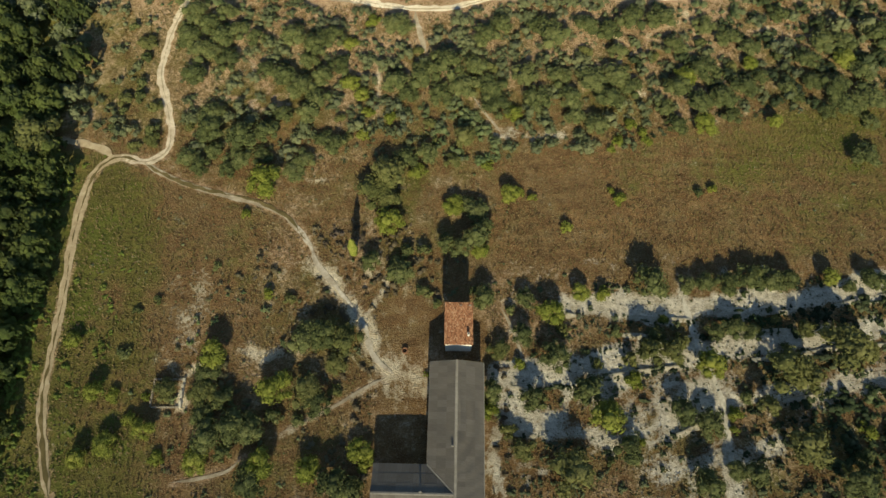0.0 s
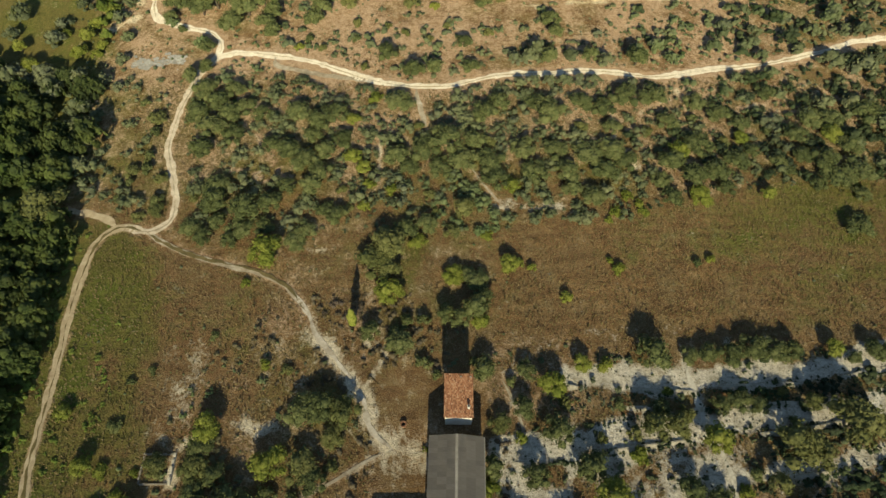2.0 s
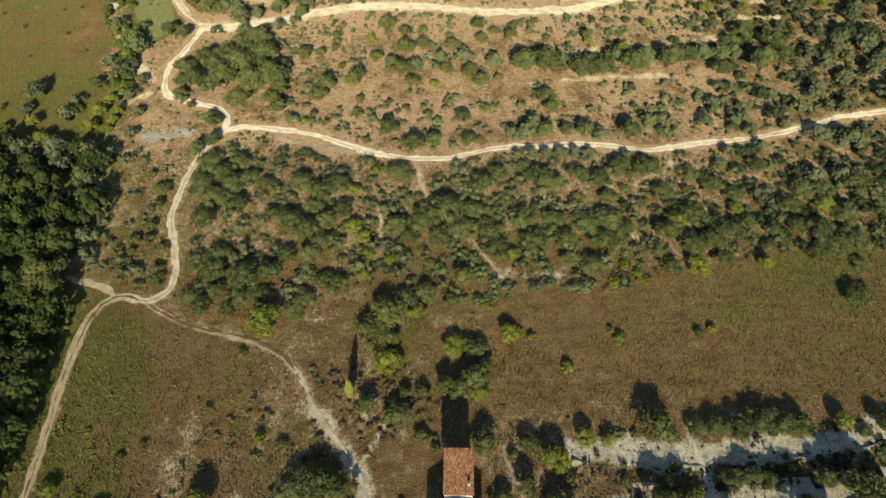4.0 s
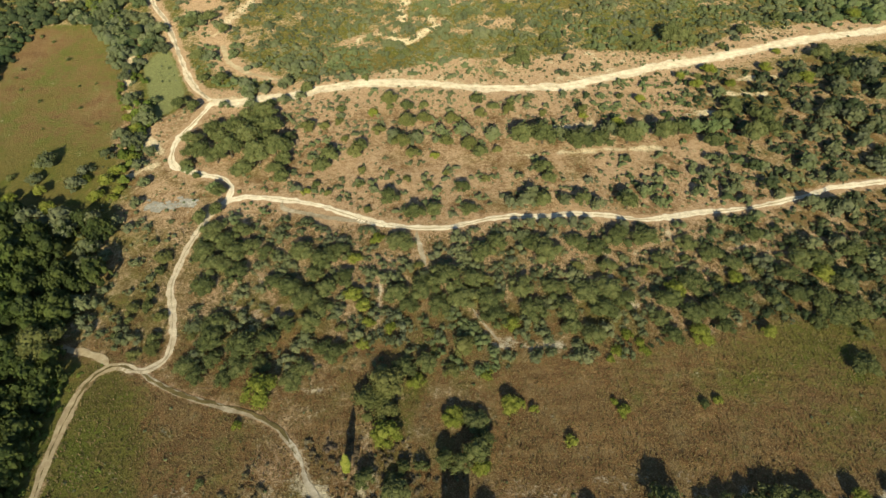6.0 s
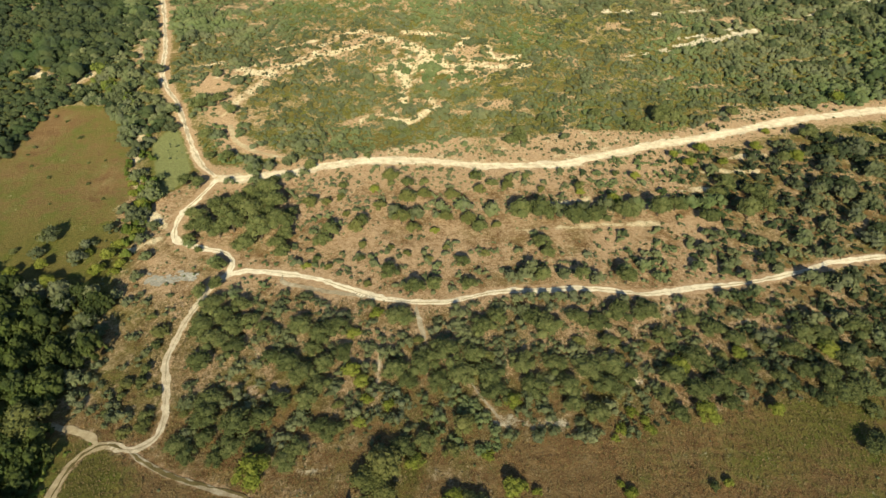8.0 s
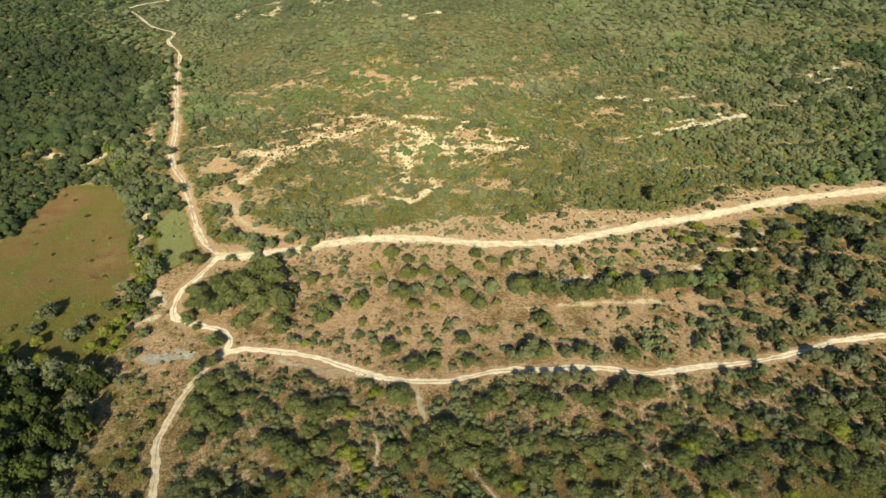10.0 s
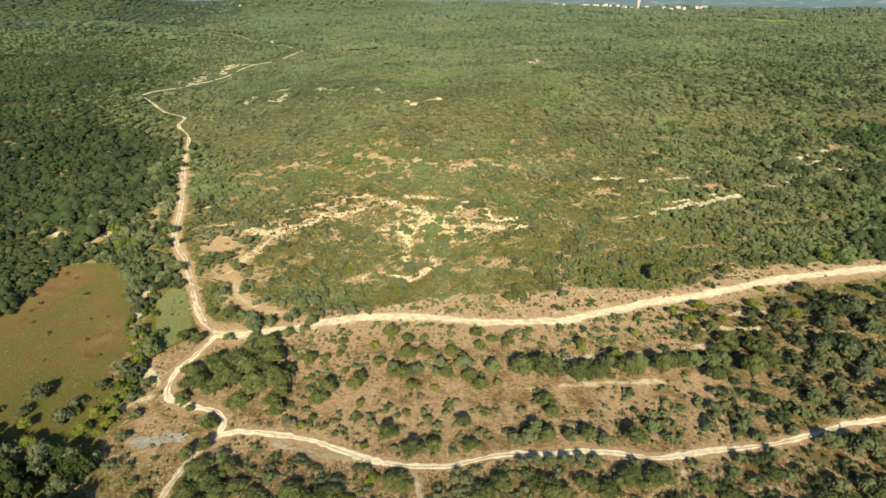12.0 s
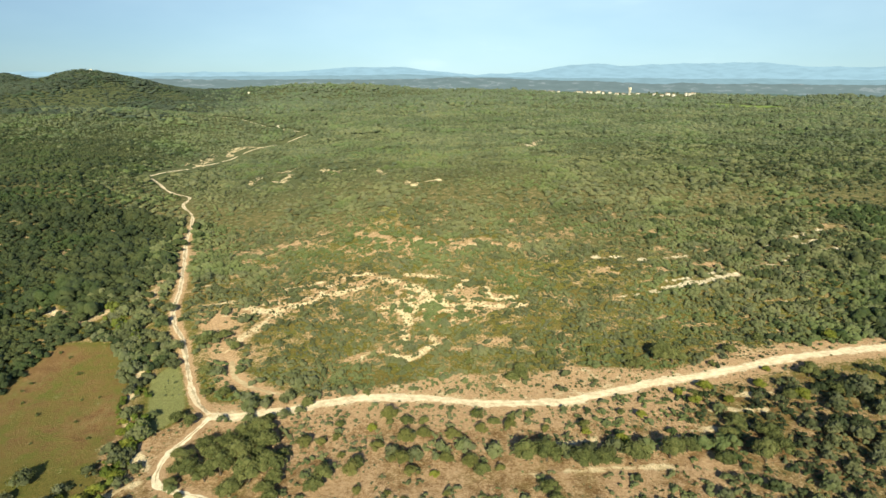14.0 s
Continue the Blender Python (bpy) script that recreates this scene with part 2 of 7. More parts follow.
BROW_RIBBONS = [
    (1.7, 1.20, [(-56.0, 301.6), (-41.7, 309.1), (-28.3, 298.2), (-17.4, 291.5), (-8.4, 285.2), (-3.4, 278.8), (1.7, 275.6), (18.7, 276.5), (32.9, 277.0), (41.5, 278.1)]),
    (2.4, 1.32, [(-30.0, 299.0), (-17.4, 292.0), (-8.4, 285.6), (-2.0, 279.0)]),
    (1.6, 1.20, [(-19.7, 305.2), (-7.3, 303.3), (4.9, 302.9), (13.9, 300.3), (9.3, 294.7), (4.7, 289.0), (1.8, 280.7)]),
    (1.5, 1.20, [(-95.8, 263.8), (-85.6, 266.2), (-76.8, 269.0), (-70.8, 273.1), (-64.8, 277.7), (-58.8, 283.6), (-53.2, 285.0), (-39.7, 292.7)]),
    (2.1, 1.26, [(-79.0, 268.4), (-70.8, 273.1), (-64.8, 277.7)]),
]
BROW_RIBBONS += [
    (1.2, 1.02, [(-85.8, 287.6), (-76.7, 292.4), (-69.8, 294.9), (-64.4, 298.2)]),
    (2.1, 1.40, [(-29.0, 273.0), (-23.2, 270.5), (-18.8, 266.8), (-15.8, 261.4), (-17.3, 254.6), (-18.3, 249.8), (-15.6, 243.1)]),
    (1.4, 0.74, [(-15.6, 243.1), (-20.5, 235.2), (-32.6, 233.3), (-34.7, 226.8)]),
    (1.3, 1.15, [(22.7, 295.5), (24.4, 285.5), (27.6, 282.3), (37.3, 286.4), (34.6, 280.4)]),
    (1.8, 1.0, [(-4.8, 246.2), (1.6, 244.7), (-5.9, 238.3), (-14.1, 229.9), (-22.8, 232.5)]),
    (1.1, 0.90, [(-118.2, 272.8), (-105.4, 276.4), (-95.0, 270.1)]),
    (0.8, 0.72, [(-132.1, 297.1), (-123.7, 302.8), (-114.4, 302.6)]),
    (2.6, 0.60, [(-93.4, 233.0), (-87.8, 246.5), (-73.6, 273.0)]),
]
LEDGES = [
    (1.9, 1.05, [(89.3, 337.0), (99.9, 339.0), (109.2, 335.8), (119.0, 334.9)]),
    (1.1, 0.85, [(119.0, 334.9), (131.8, 338.1), (150.6, 343.1)]),
    (1.9, 1.05, [(111.4, 296.1), (123.6, 300.9), (137.8, 306.2), (148.3, 309.1), (157.3, 315.2), (167.5, 319.9)]),
    (0.9, 0.85, [(122.7, 307.1), (134.9, 310.7), (148.7, 317.6), (165.6, 326.6)]),
    (1.1, 0.8, [(93.4, 290.5), (103.2, 293.8)]),
    (1.5, 0.95, [(199.2, 354.8), (220.4, 368.0), (243.9, 383.5), (269.2, 394.0)]),
    (1.2, 0.9, [(224.3, 361.7), (241.3, 372.3), (257.8, 378.1)]),
    (1.3, 0.9, [(183.4, 329.4), (199.0, 334.0), (215.5, 345.8), (234.9, 355.0), (249.5, 361.4)]),
    (1.2, 0.5, [(174.2, 286.8), (192.1, 292.3), (200.6, 291.6)]),
]
FAR_CLEARINGS = [
    (3.0, 0.7, [(-190.8, 267.2), (-167.5, 256.7), (-163.1, 267.3)]),
    (1.8, 0.5, [(-146.4, 262.1), (-147.2, 281.1), (-158.7, 315.7)]),
    (3.0, 0.6, [(-181.0, 544.8), (-184.3, 581.7), (-175.6, 601.1), (-159.6, 606.7), (-156.1, 621.3)]),
    (3.0, 0.6, [(-165.2, 563.7), (-151.0, 551.0), (-151.8, 587.2)]),
    (3.2, 0.8, [(-122.5, 596.9), (-104.6, 560.8), (-97.7, 568.0), (-76.8, 555.0)]),
    (2.2, 0.7, [(-51.7, 515.7), (-63.2, 552.1)]),
    (2.4, 0.7, [(-31.8, 474.6), (-22.2, 464.3), (-6.6, 470.2), (2.5, 475.5)]),
    (4.5, 0.5, [(-288.0, 649.6), (-269.3, 648.4), (-284.4, 739.4)]),
    (4.0, 0.6, [(-268.4, 733.1), (-272.2, 787.6), (-247.5, 804.7)]),
    (4.5, 0.8, [(100.9, 761.5), (106.8, 727.1), (124.6, 799.4), (144.3, 849.7)]),
]
STREAM_BED = [
    (1.5, 1.1, [(-130.0, 236.0), (-124.5, 224.8), (-122.5, 217.0), (-121.4, 211.0), (-120.8, 205.2), (-117.9, 199.4)]),
    (0.9, 0.8, [(-117.9, 199.4), (-113.5, 190.1), (-111.2, 182.9)]),
    (1.6, 1.1, [(-98.9, 165.5), (-93.5, 160.0)]),
    (1.3, 1.0, [(-99.4, 147.8), (-95.9, 150.6), (-92.5, 153.3)]),
    (1.0, 0.85, [(33.1, 171.4), (43.1, 172.4), (51.5, 174.6)]),
    (0.9, 0.75, [(38.9, 157.8), (48.4, 158.6), (67.7, 160.1), (75.1, 159.6)]),
    (0.8, 0.75, [(23.8, 156.8), (30.1, 154.7)]),
    (0.8, 0.75, [(97.9, 181.3), (86.4, 180.5)]),
    (1.5, 0.7, [(110.5, 202.2), (127.4, 205.3)]),
    (1.2, 0.75, [(98.2, 193.2), (119.3, 193.9)]),
]
CHALK = YARD_PATCHES + BROW_RIBBONS + LEDGES + FAR_CLEARINGS + STREAM_BED
# bare, half-grown soil on the hill: half width, points
HILL_SOIL = [
    (6.5, [(-60.7, 351.0), (-45.4, 340.0), (-28.1, 335.1), (-8.1, 336.1)]),
    (7.5, [(-53.9, 379.4), (-37.1, 360.0), (-22.5, 354.7), (-1.4, 342.7), (16.0, 352.1)]),
    (6.0, [(23.2, 356.9), (40.3, 351.7), (58.1, 353.9)]),
    (6.0, [(-119.2, 336.2), (-114.2, 365.4), (-98.1, 374.6), (-74.1, 366.1)]),
    (6.5, [(-118.3, 304.9), (-108.4, 323.2), (-94.1, 330.6)]),
    (7.5, [(-100.0, 262.0), (-78.0, 276.0), (-58.0, 292.0), (-40.0, 304.0)]),
    (7.5, [(-28.0, 268.0), (-12.0, 281.0), (8.0, 288.0), (30.0, 282.0)]),
    (5.0, [(-20.0, 246.0), (-26.0, 233.0), (-38.0, 226.0)]),
    (5.5, [(84.0, 320.0), (120.0, 322.0), (160.0, 330.0)]),
    (4.5, [(131.2, 243.8), (121.8, 245.8)]),
    (5.0, [(-10.0, 244.0), (6.0, 240.0), (30.0, 246.0)]),
]
# trodden lines through the scrub
SCRUB_PATHS = [[(-17.2, 107.1), (-16.4, 98.2), (-15.5, 88.2)], [(45.0, 113.7), (45.1, 104.7), (49.2, 95.2)], [(64.7, 121.6), (65.8, 110.3)], [(-51.4, 117.4), (-48.8, 106.1), (-44.8, 98.9), (-38.8, 89.4)], [(-54.3, 95.3), (-48.5, 94.2), (-43.8, 90.4)], [(45.7, 113.7), (49.3, 106.8), (53.8, 113.8), (62.6, 118.1)], [(64.6, 121.2), (67.6, 112.2), (72.4, 108.2)], [(79.9, 114.3), (87.2, 116.7), (90.9, 113.4), (91.2, 105.0)], [(105.2, 122.2), (112.2, 116.9), (113.9, 108.6)], [(36.1, 97.7), (43.7, 102.0), (45.7, 110.1)]]
HILL_CHALK = 19
FIELD_R = [(11.4, 73.8), (23.6, 79.0), (42.3, 77.5), (56.7, 83.8), (85.3, 88.9), (150, 92), (150, 47), (50.9, 47), (10.5, 48.3)]
FIELD_L = [(-72.5, -20), (-76.4, 21.8), (-79.5, 52.7), (-78.3, 74.7), (-64.2, 71.5), (-49.8, 63.8), (-42, 57), (-47, 48.5), (-55.2, 38.2), (-57.3, 24.0), (-57, -20)]
MEADOW = [(-171.0, 238.0), (-166.6, 236.5), (-145.5, 238.5), (-133.6, 225.0), (-124.6, 209.0), (-118.7, 190.1), (-112.5, 179.3), (-114.4, 169.3), (-109.0, 154.2), (-114.7, 146.6), (-131.0, 146.5), (-150.0, 146.0), (-175.0, 150.0), (-176.0, 182.6), (-169.0, 199.1), (-168.4, 210.8)]
STRIP = [(-116.2, 211.0), (-111.0, 225.1), (-102.2, 209.3), (-94.6, 193.9), (-95.8, 182.9), (-100.8, 177.0), (-109.0, 193.8)]
APRON = [(-110.1, 241.6), (-116.7, 261.8), (-101.5, 273.0), (-86.4, 241.9), (-83.5, 220.9), (-62.1, 205.5), (-74.0, 201.4), (-88.2, 205.0)]
TERRACES = [(13, 46), (60, 46), (110, 50), (115, -30), (14, -30), (10, 20)]

# ---- materials ----
def mat(name, rough=0.9):
    m = bpy.data.materials.new(name)
    m.use_nodes = True
    b = m.node_tree.nodes["Principled BSDF"]
    b.inputs["Roughness"].default_value = rough
    b.inputs["Specular IOR Level"].default_value = 0.2
    b.inputs["Diffuse Roughness"].default_value = 1.0
    return m, m.node_tree, b


def nz(t, size, detail=4.0, rough=0.6, coord=None):
    """Noise of features about `size` metres."""
    n = t.nodes.new("ShaderNodeTexNoise")
    n.inputs["Scale"].default_value = 1.0 / size
    n.inputs["Detail"].default_value = detail
    n.inputs["Roughness"].default_value = rough
    if coord is None:
        coord = t.nodes.new("ShaderNodeTexCoord").outputs["Object"]
    t.links.new(coord, n.inputs["Vector"])
    return n.outputs["Fac"]


def ramp(t, fac, *stops):
    r = t.nodes.new("ShaderNodeValToRGB")
    while len(r.color_ramp.elements) < len(stops):
        r.color_ramp.elements.new(0.5)
    for e, (p, c) in zip(r.color_ramp.elements, stops):
        e.position = p
        e.color = (*c, 1) if len(c) == 3 else (c[0], c[0], c[0], 1)
    t.links.new(fac, r.inputs["Fac"])
    return r.outputs["Color"]


def mix(t, fac, a, b, how="MIX"):
    n = t.nodes.new("ShaderNodeMix")
    n.data_type, n.blend_type = "RGBA", how
    for s, v in ((n.inputs["Factor"], fac), (n.inputs["A"], a), (n.inputs["B"], b)):
        if isinstance(v, (int, float)):
            s.default_value = v
        elif isinstance(v, tuple):
            s.default_value = (*v, 1)
        else:
            t.links.new(v, s)
    return n.outputs["Result"]


def calc(t, op, a, b=0.0, c=0.0):
    n = t.nodes.new("ShaderNodeMath")
    n.operation = op
    for s, v in zip(n.inputs, (a, b, c)):
        if isinstance(v, (int, float)):
            s.default_value = v
        else:
            t.links.new(v, s)
    return n.outputs["Value"]


def bump(t, b, fac, strength, distance):
    n = t.nodes.new("ShaderNodeBump")
    n.inputs["Strength"].default_value, n.inputs["Distance"].default_value = strength, distance
    t.links.new(fac, n.inputs["Height"])
    t.links.new(n.outputs["Normal"], b.inputs["Normal"])


def ground_material():
    m, t, b = mat("ground", 0.95)
    at = t.nodes.new("ShaderNodeAttribute")
    at.attribute_name = "cover"
    sep = t.nodes.new("ShaderNodeSeparateColor")
    t.links.new(at.outputs["Color"], sep.inputs["Color"])
    chalk, green, bare = sep.outputs
    big, mid, fine, tiny = nz(t, 22, 3), nz(t, 4.5, 5), nz(t, 1.1, 6, 0.7), nz(t, 0.35, 4, 0.7)
    fleck, patchy = nz(t, 0.22, 3, 0.8), nz(t, 9, 4)
    dry = ramp(t, mid, (0.30, (0.150, 0.080, 0.032)), (0.5, (0.245, 0.146, 0.062)), (0.70, (0.37, 0.250, 0.118)))
    dry = mix(t, ramp(t, patchy, (0.45, (0.0,)), (0.65, (0.6,))), dry, (0.175, 0.135, 0.060))
    dry = mix(t, ramp(t, fine, (0.46, (0.0,)), (0.62, (0.5,))), dry, (0.110, 0.070, 0.032))
    dry = mix(t, ramp(t, fleck, (0.54, (0.0,)), (0.62, (0.85,))), dry, (0.46, 0.345, 0.19))
    combed = t.nodes.new("ShaderNodeMapping")
    combed.inputs["Scale"].default_value = (0.16, 1.0, 1.0)
    combed.inputs["Rotation"].default_value = (0.0, 0.0, -0.22)
    t.links.new(t.nodes.new("ShaderNodeTexCoord").outputs["Object"], combed.inputs["Vector"])
    mown = nz(t, 1.6, 5, 0.7, combed.outputs["Vector"])
    spot = t.nodes.new("ShaderNodeSeparateXYZ")
    t.links.new(t.nodes.new("ShaderNodeTexCoord").outputs["Object"], spot.inputs["Vector"])
    fields = ramp(t, calc(t, "MULTIPLY", calc(t, "ADD", spot.outputs["X"], 112.0), 0.08), (0.0, (0.1,)), (1.0, (1.0,)))
    dry = mix(t, ramp(t, big, (0.42, (0.0,)), (0.60, (0.34,))), dry, (0.245, 0.148, 0.070))
    dry = mix(t, calc(t, "MULTIPLY", fields, 0.5), dry, ramp(t, mown, (0.36, (0.62, 0.58, 0.54)), (0.50, (1.0, 1.0, 1.0)), (0.64, (1.35, 1.30, 1.22))), "MULTIPLY")
    grass = ramp(t, fine, (0.30, (0.085, 0.098, 0.019)), (0.5, (0.142, 0.145, 0.032)), (0.68, (0.225, 0.190, 0.056)))
    grass = mix(t, ramp(t, big, (0.4, (0.0,)), (0.65, (0.6,))), grass, (0.20, 0.15, 0.052))
    grass = mix(t, ramp(t, patchy, (0.50, (0.0,)), (0.64, (0.65,))), grass, (0.115, 0.150, 0.022))
    grass = mix(t, calc(t, "MULTIPLY", fields, 0.6), grass, ramp(t, mown, (0.36, (0.66, 0.66, 0.60)), (0.50, (1.0, 1.0, 1.0)), (0.64, (1.3, 1.25, 1.2))), "MULTIPLY")
    grass = mix(t, ramp(t, fleck, (0.56, (0.0,)), (0.64, (0.6,))), grass, (0.30, 0.26, 0.10))
    soil = ramp(t, fine, (0.25, (0.37, 0.232, 0.130)), (0.55, (0.57, 0.40, 0.250)), (0.8, (0.70, 0.53, 0.36)))
    soil = mix(t, ramp(t, fleck, (0.56, (0.0,)), (0.66, (0.45,))), soil, (0.17, 0.115, 0.055))
    pale = ramp(t, mid, (0.25, (0.44, 0.39, 0.30)), (0.5, (0.68, 0.62, 0.51)), (0.75, (0.84, 0.79, 0.67)))
    cream = ramp(t, mid, (0.25, (0.60, 0.46, 0.28)), (0.5, (0.75, 0.62, 0.41)), (0.75, (0.84, 0.74, 0.54)))
    white = mix(t, at.outputs["Alpha"], pale, cream)
    white = mix(t, ramp(t, fine, (0.48, (0.0,)), (0.64, (0.55,))), white, (0.25, 0.20, 0.12))
    white = mix(t, ramp(t, fleck, (0.54, (0.0,)), (0.62, (0.5,))), white, (0.16, 0.13, 0.07))
    along = t.nodes.new("ShaderNodeMapping")
    along.inputs["Scale"].default_value = (0.35, 1.0, 1.0)
    along.inputs["Rotation"].default_value = (0.0, 0.0, -0.1)
    t.links.new(t.nodes.new("ShaderNodeTexCoord").outputs["Object"], along.inputs["Vector"])
    streaks, crumbs = nz(t, 1.1, 6, 0.75, along.outputs["Vector"]), nz(t, 0.7, 5, 0.8)
    near_chalk = calc(t, "SUBTRACT", 1.0, at.outputs["Alpha"])
    white = mix(t, calc(t, "MULTIPLY", near_chalk, ramp(t, streaks, (0.54, (0.0,)), (0.64, (0.55,)))), white, (0.15, 0.13, 0.075))
    white = mix(t, ramp(t, crumbs, (0.53, (0.0,)), (0.62, (0.45,))), white, (0.20, 0.165, 0.10))

    def blend(mask, gain):
        v = calc(t, "ADD", calc(t, "MULTIPLY", calc(t, "SUBTRACT", calc(t, "ADD", calc(t, "MULTIPLY", mid, 0.35), calc(t, "ADD", calc(t, "MULTIPLY", fine, 0.4), calc(t, "MULTIPLY", tiny, 0.25))), 0.5), gain), mask)
        return ramp(t, v, (0.32, (0.0,)), (0.68, (1.0,)))

    col = mix(t, blend(green, 2.4), dry, grass)
    lush = calc(t, "MULTIPLY", calc(t, "SUBTRACT", green, 1.0), 3.0)
    clampn = t.nodes.new("ShaderNodeClamp")
    t.links.new(lush, clampn.inputs["Value"])
    lawn = ramp(t, fine, (0.3, (0.19, 0.215, 0.085)), (0.7, (0.29, 0.30, 0.125)))
    col = mix(t, clampn.outputs["Result"], col, lawn)
    floor_n = t.nodes.new("ShaderNodeClamp")
    t.links.new(calc(t, "SUBTRACT", green, 2.0), floor_n.inputs["Value"])
    under = ramp(t, mid, (0.32, (0.090, 0.100, 0.036)), (0.52, (0.165, 0.150, 0.066)), (0.68, (0.30, 0.235, 0.125)))
    col = mix(t, floor_n.outputs["Result"], col, under)
    # greener floor under the far woods, with shade between crowns put into the colour
    far_shade_n = t.nodes.new("ShaderNodeClamp")
    t.links.new(calc(t, "SUBTRACT", green, 3.2), far_shade_n.inputs["Value"])
    col = mix(t, far_shade_n.outputs["Result"], col, ramp(t, big, (0.3, (0.075, 0.098, 0.045)), (0.7, (0.120, 0.135, 0.066))))
    col = mix(t, blend(bare, 2.6), col, soil)
    col = mix(t, 0.6, col, ramp(t, tiny, (0.36, (0.45, 0.43, 0.40)), (0.62, (1.0, 1.0, 1.0))), "MULTIPLY")
    col = mix(t, blend(chalk, 4.0), col, white)
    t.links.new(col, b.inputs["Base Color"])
    bump(t, b, calc(t, "ADD", tiny, calc(t, "MULTIPLY", fine, 1.5)), 1.0, 0.35)
    return m


def leaf_material(name, dark, mid_c, bright, island=False):
    m, t, b = mat(name, 0.6)
    geo = t.nodes.new("ShaderNodeNewGeometry")
    rnd = geo.outputs["Random Per Island"]
    if island:
        cell = t.nodes.new("ShaderNodeTexVoronoi")
        cell.inputs["Scale"].default_value = 0.21
        t.links.new(geo.outputs["Position"], cell.inputs["Vector"])
        own = t.nodes.new("ShaderNodeSeparateColor")
        t.links.new(cell.outputs["Color"], own.inputs["Color"])
        rnd = calc(t, "ADD", calc(t, "MULTIPLY", rnd, 0.25), calc(t, "MULTIPLY", own.outputs["Red"], 0.75))
    else:
        rnd = calc(t, "ADD", calc(t, "MULTIPLY", rnd, 0.55), calc(t, "MULTIPLY", t.nodes.new("ShaderNodeObjectInfo").outputs["Random"], 0.45))
    spots = ramp(t, nz(t, 0.8 if not island else 1.3, 6, 0.78, geo.outputs["Position"]), (0.36, (0.0,)), (0.64, (1.0,)))
    v = calc(t, "ADD", calc(t, "MULTIPLY", rnd, 0.58), calc(t, "MULTIPLY", spots, 0.42))
    if island:
        wide = calc(t, "ADD", calc(t, "MULTIPLY", nz(t, 130, 2, 0.6, geo.outputs["Position"]), 0.5), calc(t, "MULTIPLY", nz(t, 28, 3, 0.6, geo.outputs["Position"]), 0.5))
        v = calc(t, "ADD", calc(t, "MULTIPLY", v, 0.55), calc(t, "SUBTRACT", calc(t, "MULTIPLY", wide, 1.7), 0.62))
    col = ramp(t, v, (0.3, dark), (0.5, mid_c), (0.72, bright))
    if island:
        fresh = tuple(c * k for c, k in zip(mid_c, (0.92, 1.28, 0.80)))
        col = mix(t, ramp(t, nz(t, 55, 3, 0.6, geo.outputs["Position"]), (0.50, (0.0,)), (0.62, (0.42,))), col, fresh)
        grey = tuple(c * k for c, k in zip(mid_c, (1.05, 1.0, 1.35)))
        col = mix(t, ramp(t, nz(t, 9, 3, 0.7, geo.outputs["Position"]), (0.52, (0.0,)), (0.62, (0.6,))), col, grey)
    t.links.new(col, b.inputs["Base Color"])
    bump(t, b, nz(t, 0.3 if not island else 0.9, 5, 0.8, geo.outputs["Position"]), 0.9, 0.3 if not island else 0.8)
    thin = t.nodes.new("ShaderNodeBsdfTranslucent")
    t.links.new(b.inputs["Base Color"].links[0].from_socket, thin.inputs["Color"])
    both = t.nodes.new("ShaderNodeMixShader")
    both.inputs["Fac"].default_value = 0.12
    t.links.new(b.outputs["BSDF"], both.inputs[1])
    t.links.new(thin.outputs["BSDF"], both.inputs[2])
    t.links.new(both.outputs["Shader"], t.nodes["Material Output"].inputs["Surface"])
    return m


M_GROUND = ground_material()


def straw_material():
    m, t, b = mat("straw", 0.8)
    pos = t.nodes.new("ShaderNodeNewGeometry")
    v = calc(t, "ADD", calc(t, "MULTIPLY", pos.outputs["Random Per Island"], 0.4), calc(t, "MULTIPLY", nz(t, 9, 4, 0.6, pos.outputs["Position"]), 0.6))
    t.links.new(ramp(t, v, (0.3, (0.115, 0.108, 0.034)), (0.45, (0.170, 0.135, 0.052)), (0.6, (0.235, 0.165, 0.078)), (0.75, (0.32, 0.235, 0.125))), b.inputs["Base Color"])
    return m


M_STRAW = straw_material()
LEAF = {
    "oak": leaf_material("oak_leaf", (0.068, 0.084, 0.029), (0.126, 0.147, 0.050), (0.198, 0.210, 0.078)),
    "light": leaf_material("light_leaf", (0.130, 0.158, 0.022), (0.205, 0.232, 0.036), (0.280, 0.290, 0.058)),
    "pale": leaf_material("pale_leaf", (0.105, 0.116, 0.036), (0.155, 0.162, 0.050), (0.205, 0.202, 0.070)),
}
# some extra blue in this leaf colour stands for air haze
M_WOOD_FAR = leaf_material("wood_leaf", (0.088, 0.104, 0.050), (0.150, 0.171, 0.081), (0.228, 0.238, 0.118), True)
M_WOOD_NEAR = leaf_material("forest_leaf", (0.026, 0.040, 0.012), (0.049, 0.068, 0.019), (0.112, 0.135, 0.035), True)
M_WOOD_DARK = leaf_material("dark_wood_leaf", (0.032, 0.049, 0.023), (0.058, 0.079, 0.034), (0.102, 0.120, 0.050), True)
M_SHRUB = leaf_material("shrub_leaf", (0.085, 0.118, 0.020), (0.135, 0.175, 0.032), (0.195, 0.228, 0.050), True)
# air haze is put into the distant, middle and knoll leaf colours
M_WOOD_DIST_HAZE = leaf_material("distant_haze_leaf", (0.108, 0.140, 0.088), (0.136, 0.172, 0.106), (0.168, 0.202, 0.126), True)
M_WOOD_MID_HAZE = leaf_material("middle_haze_leaf", (0.080, 0.108, 0.058), (0.140, 0.172, 0.092), (0.215, 0.240, 0.128), True)
M_BRUSH = leaf_material("brush_twig", (0.105, 0.080, 0.045), (0.165, 0.130, 0.078), (0.240, 0.200, 0.130), True)
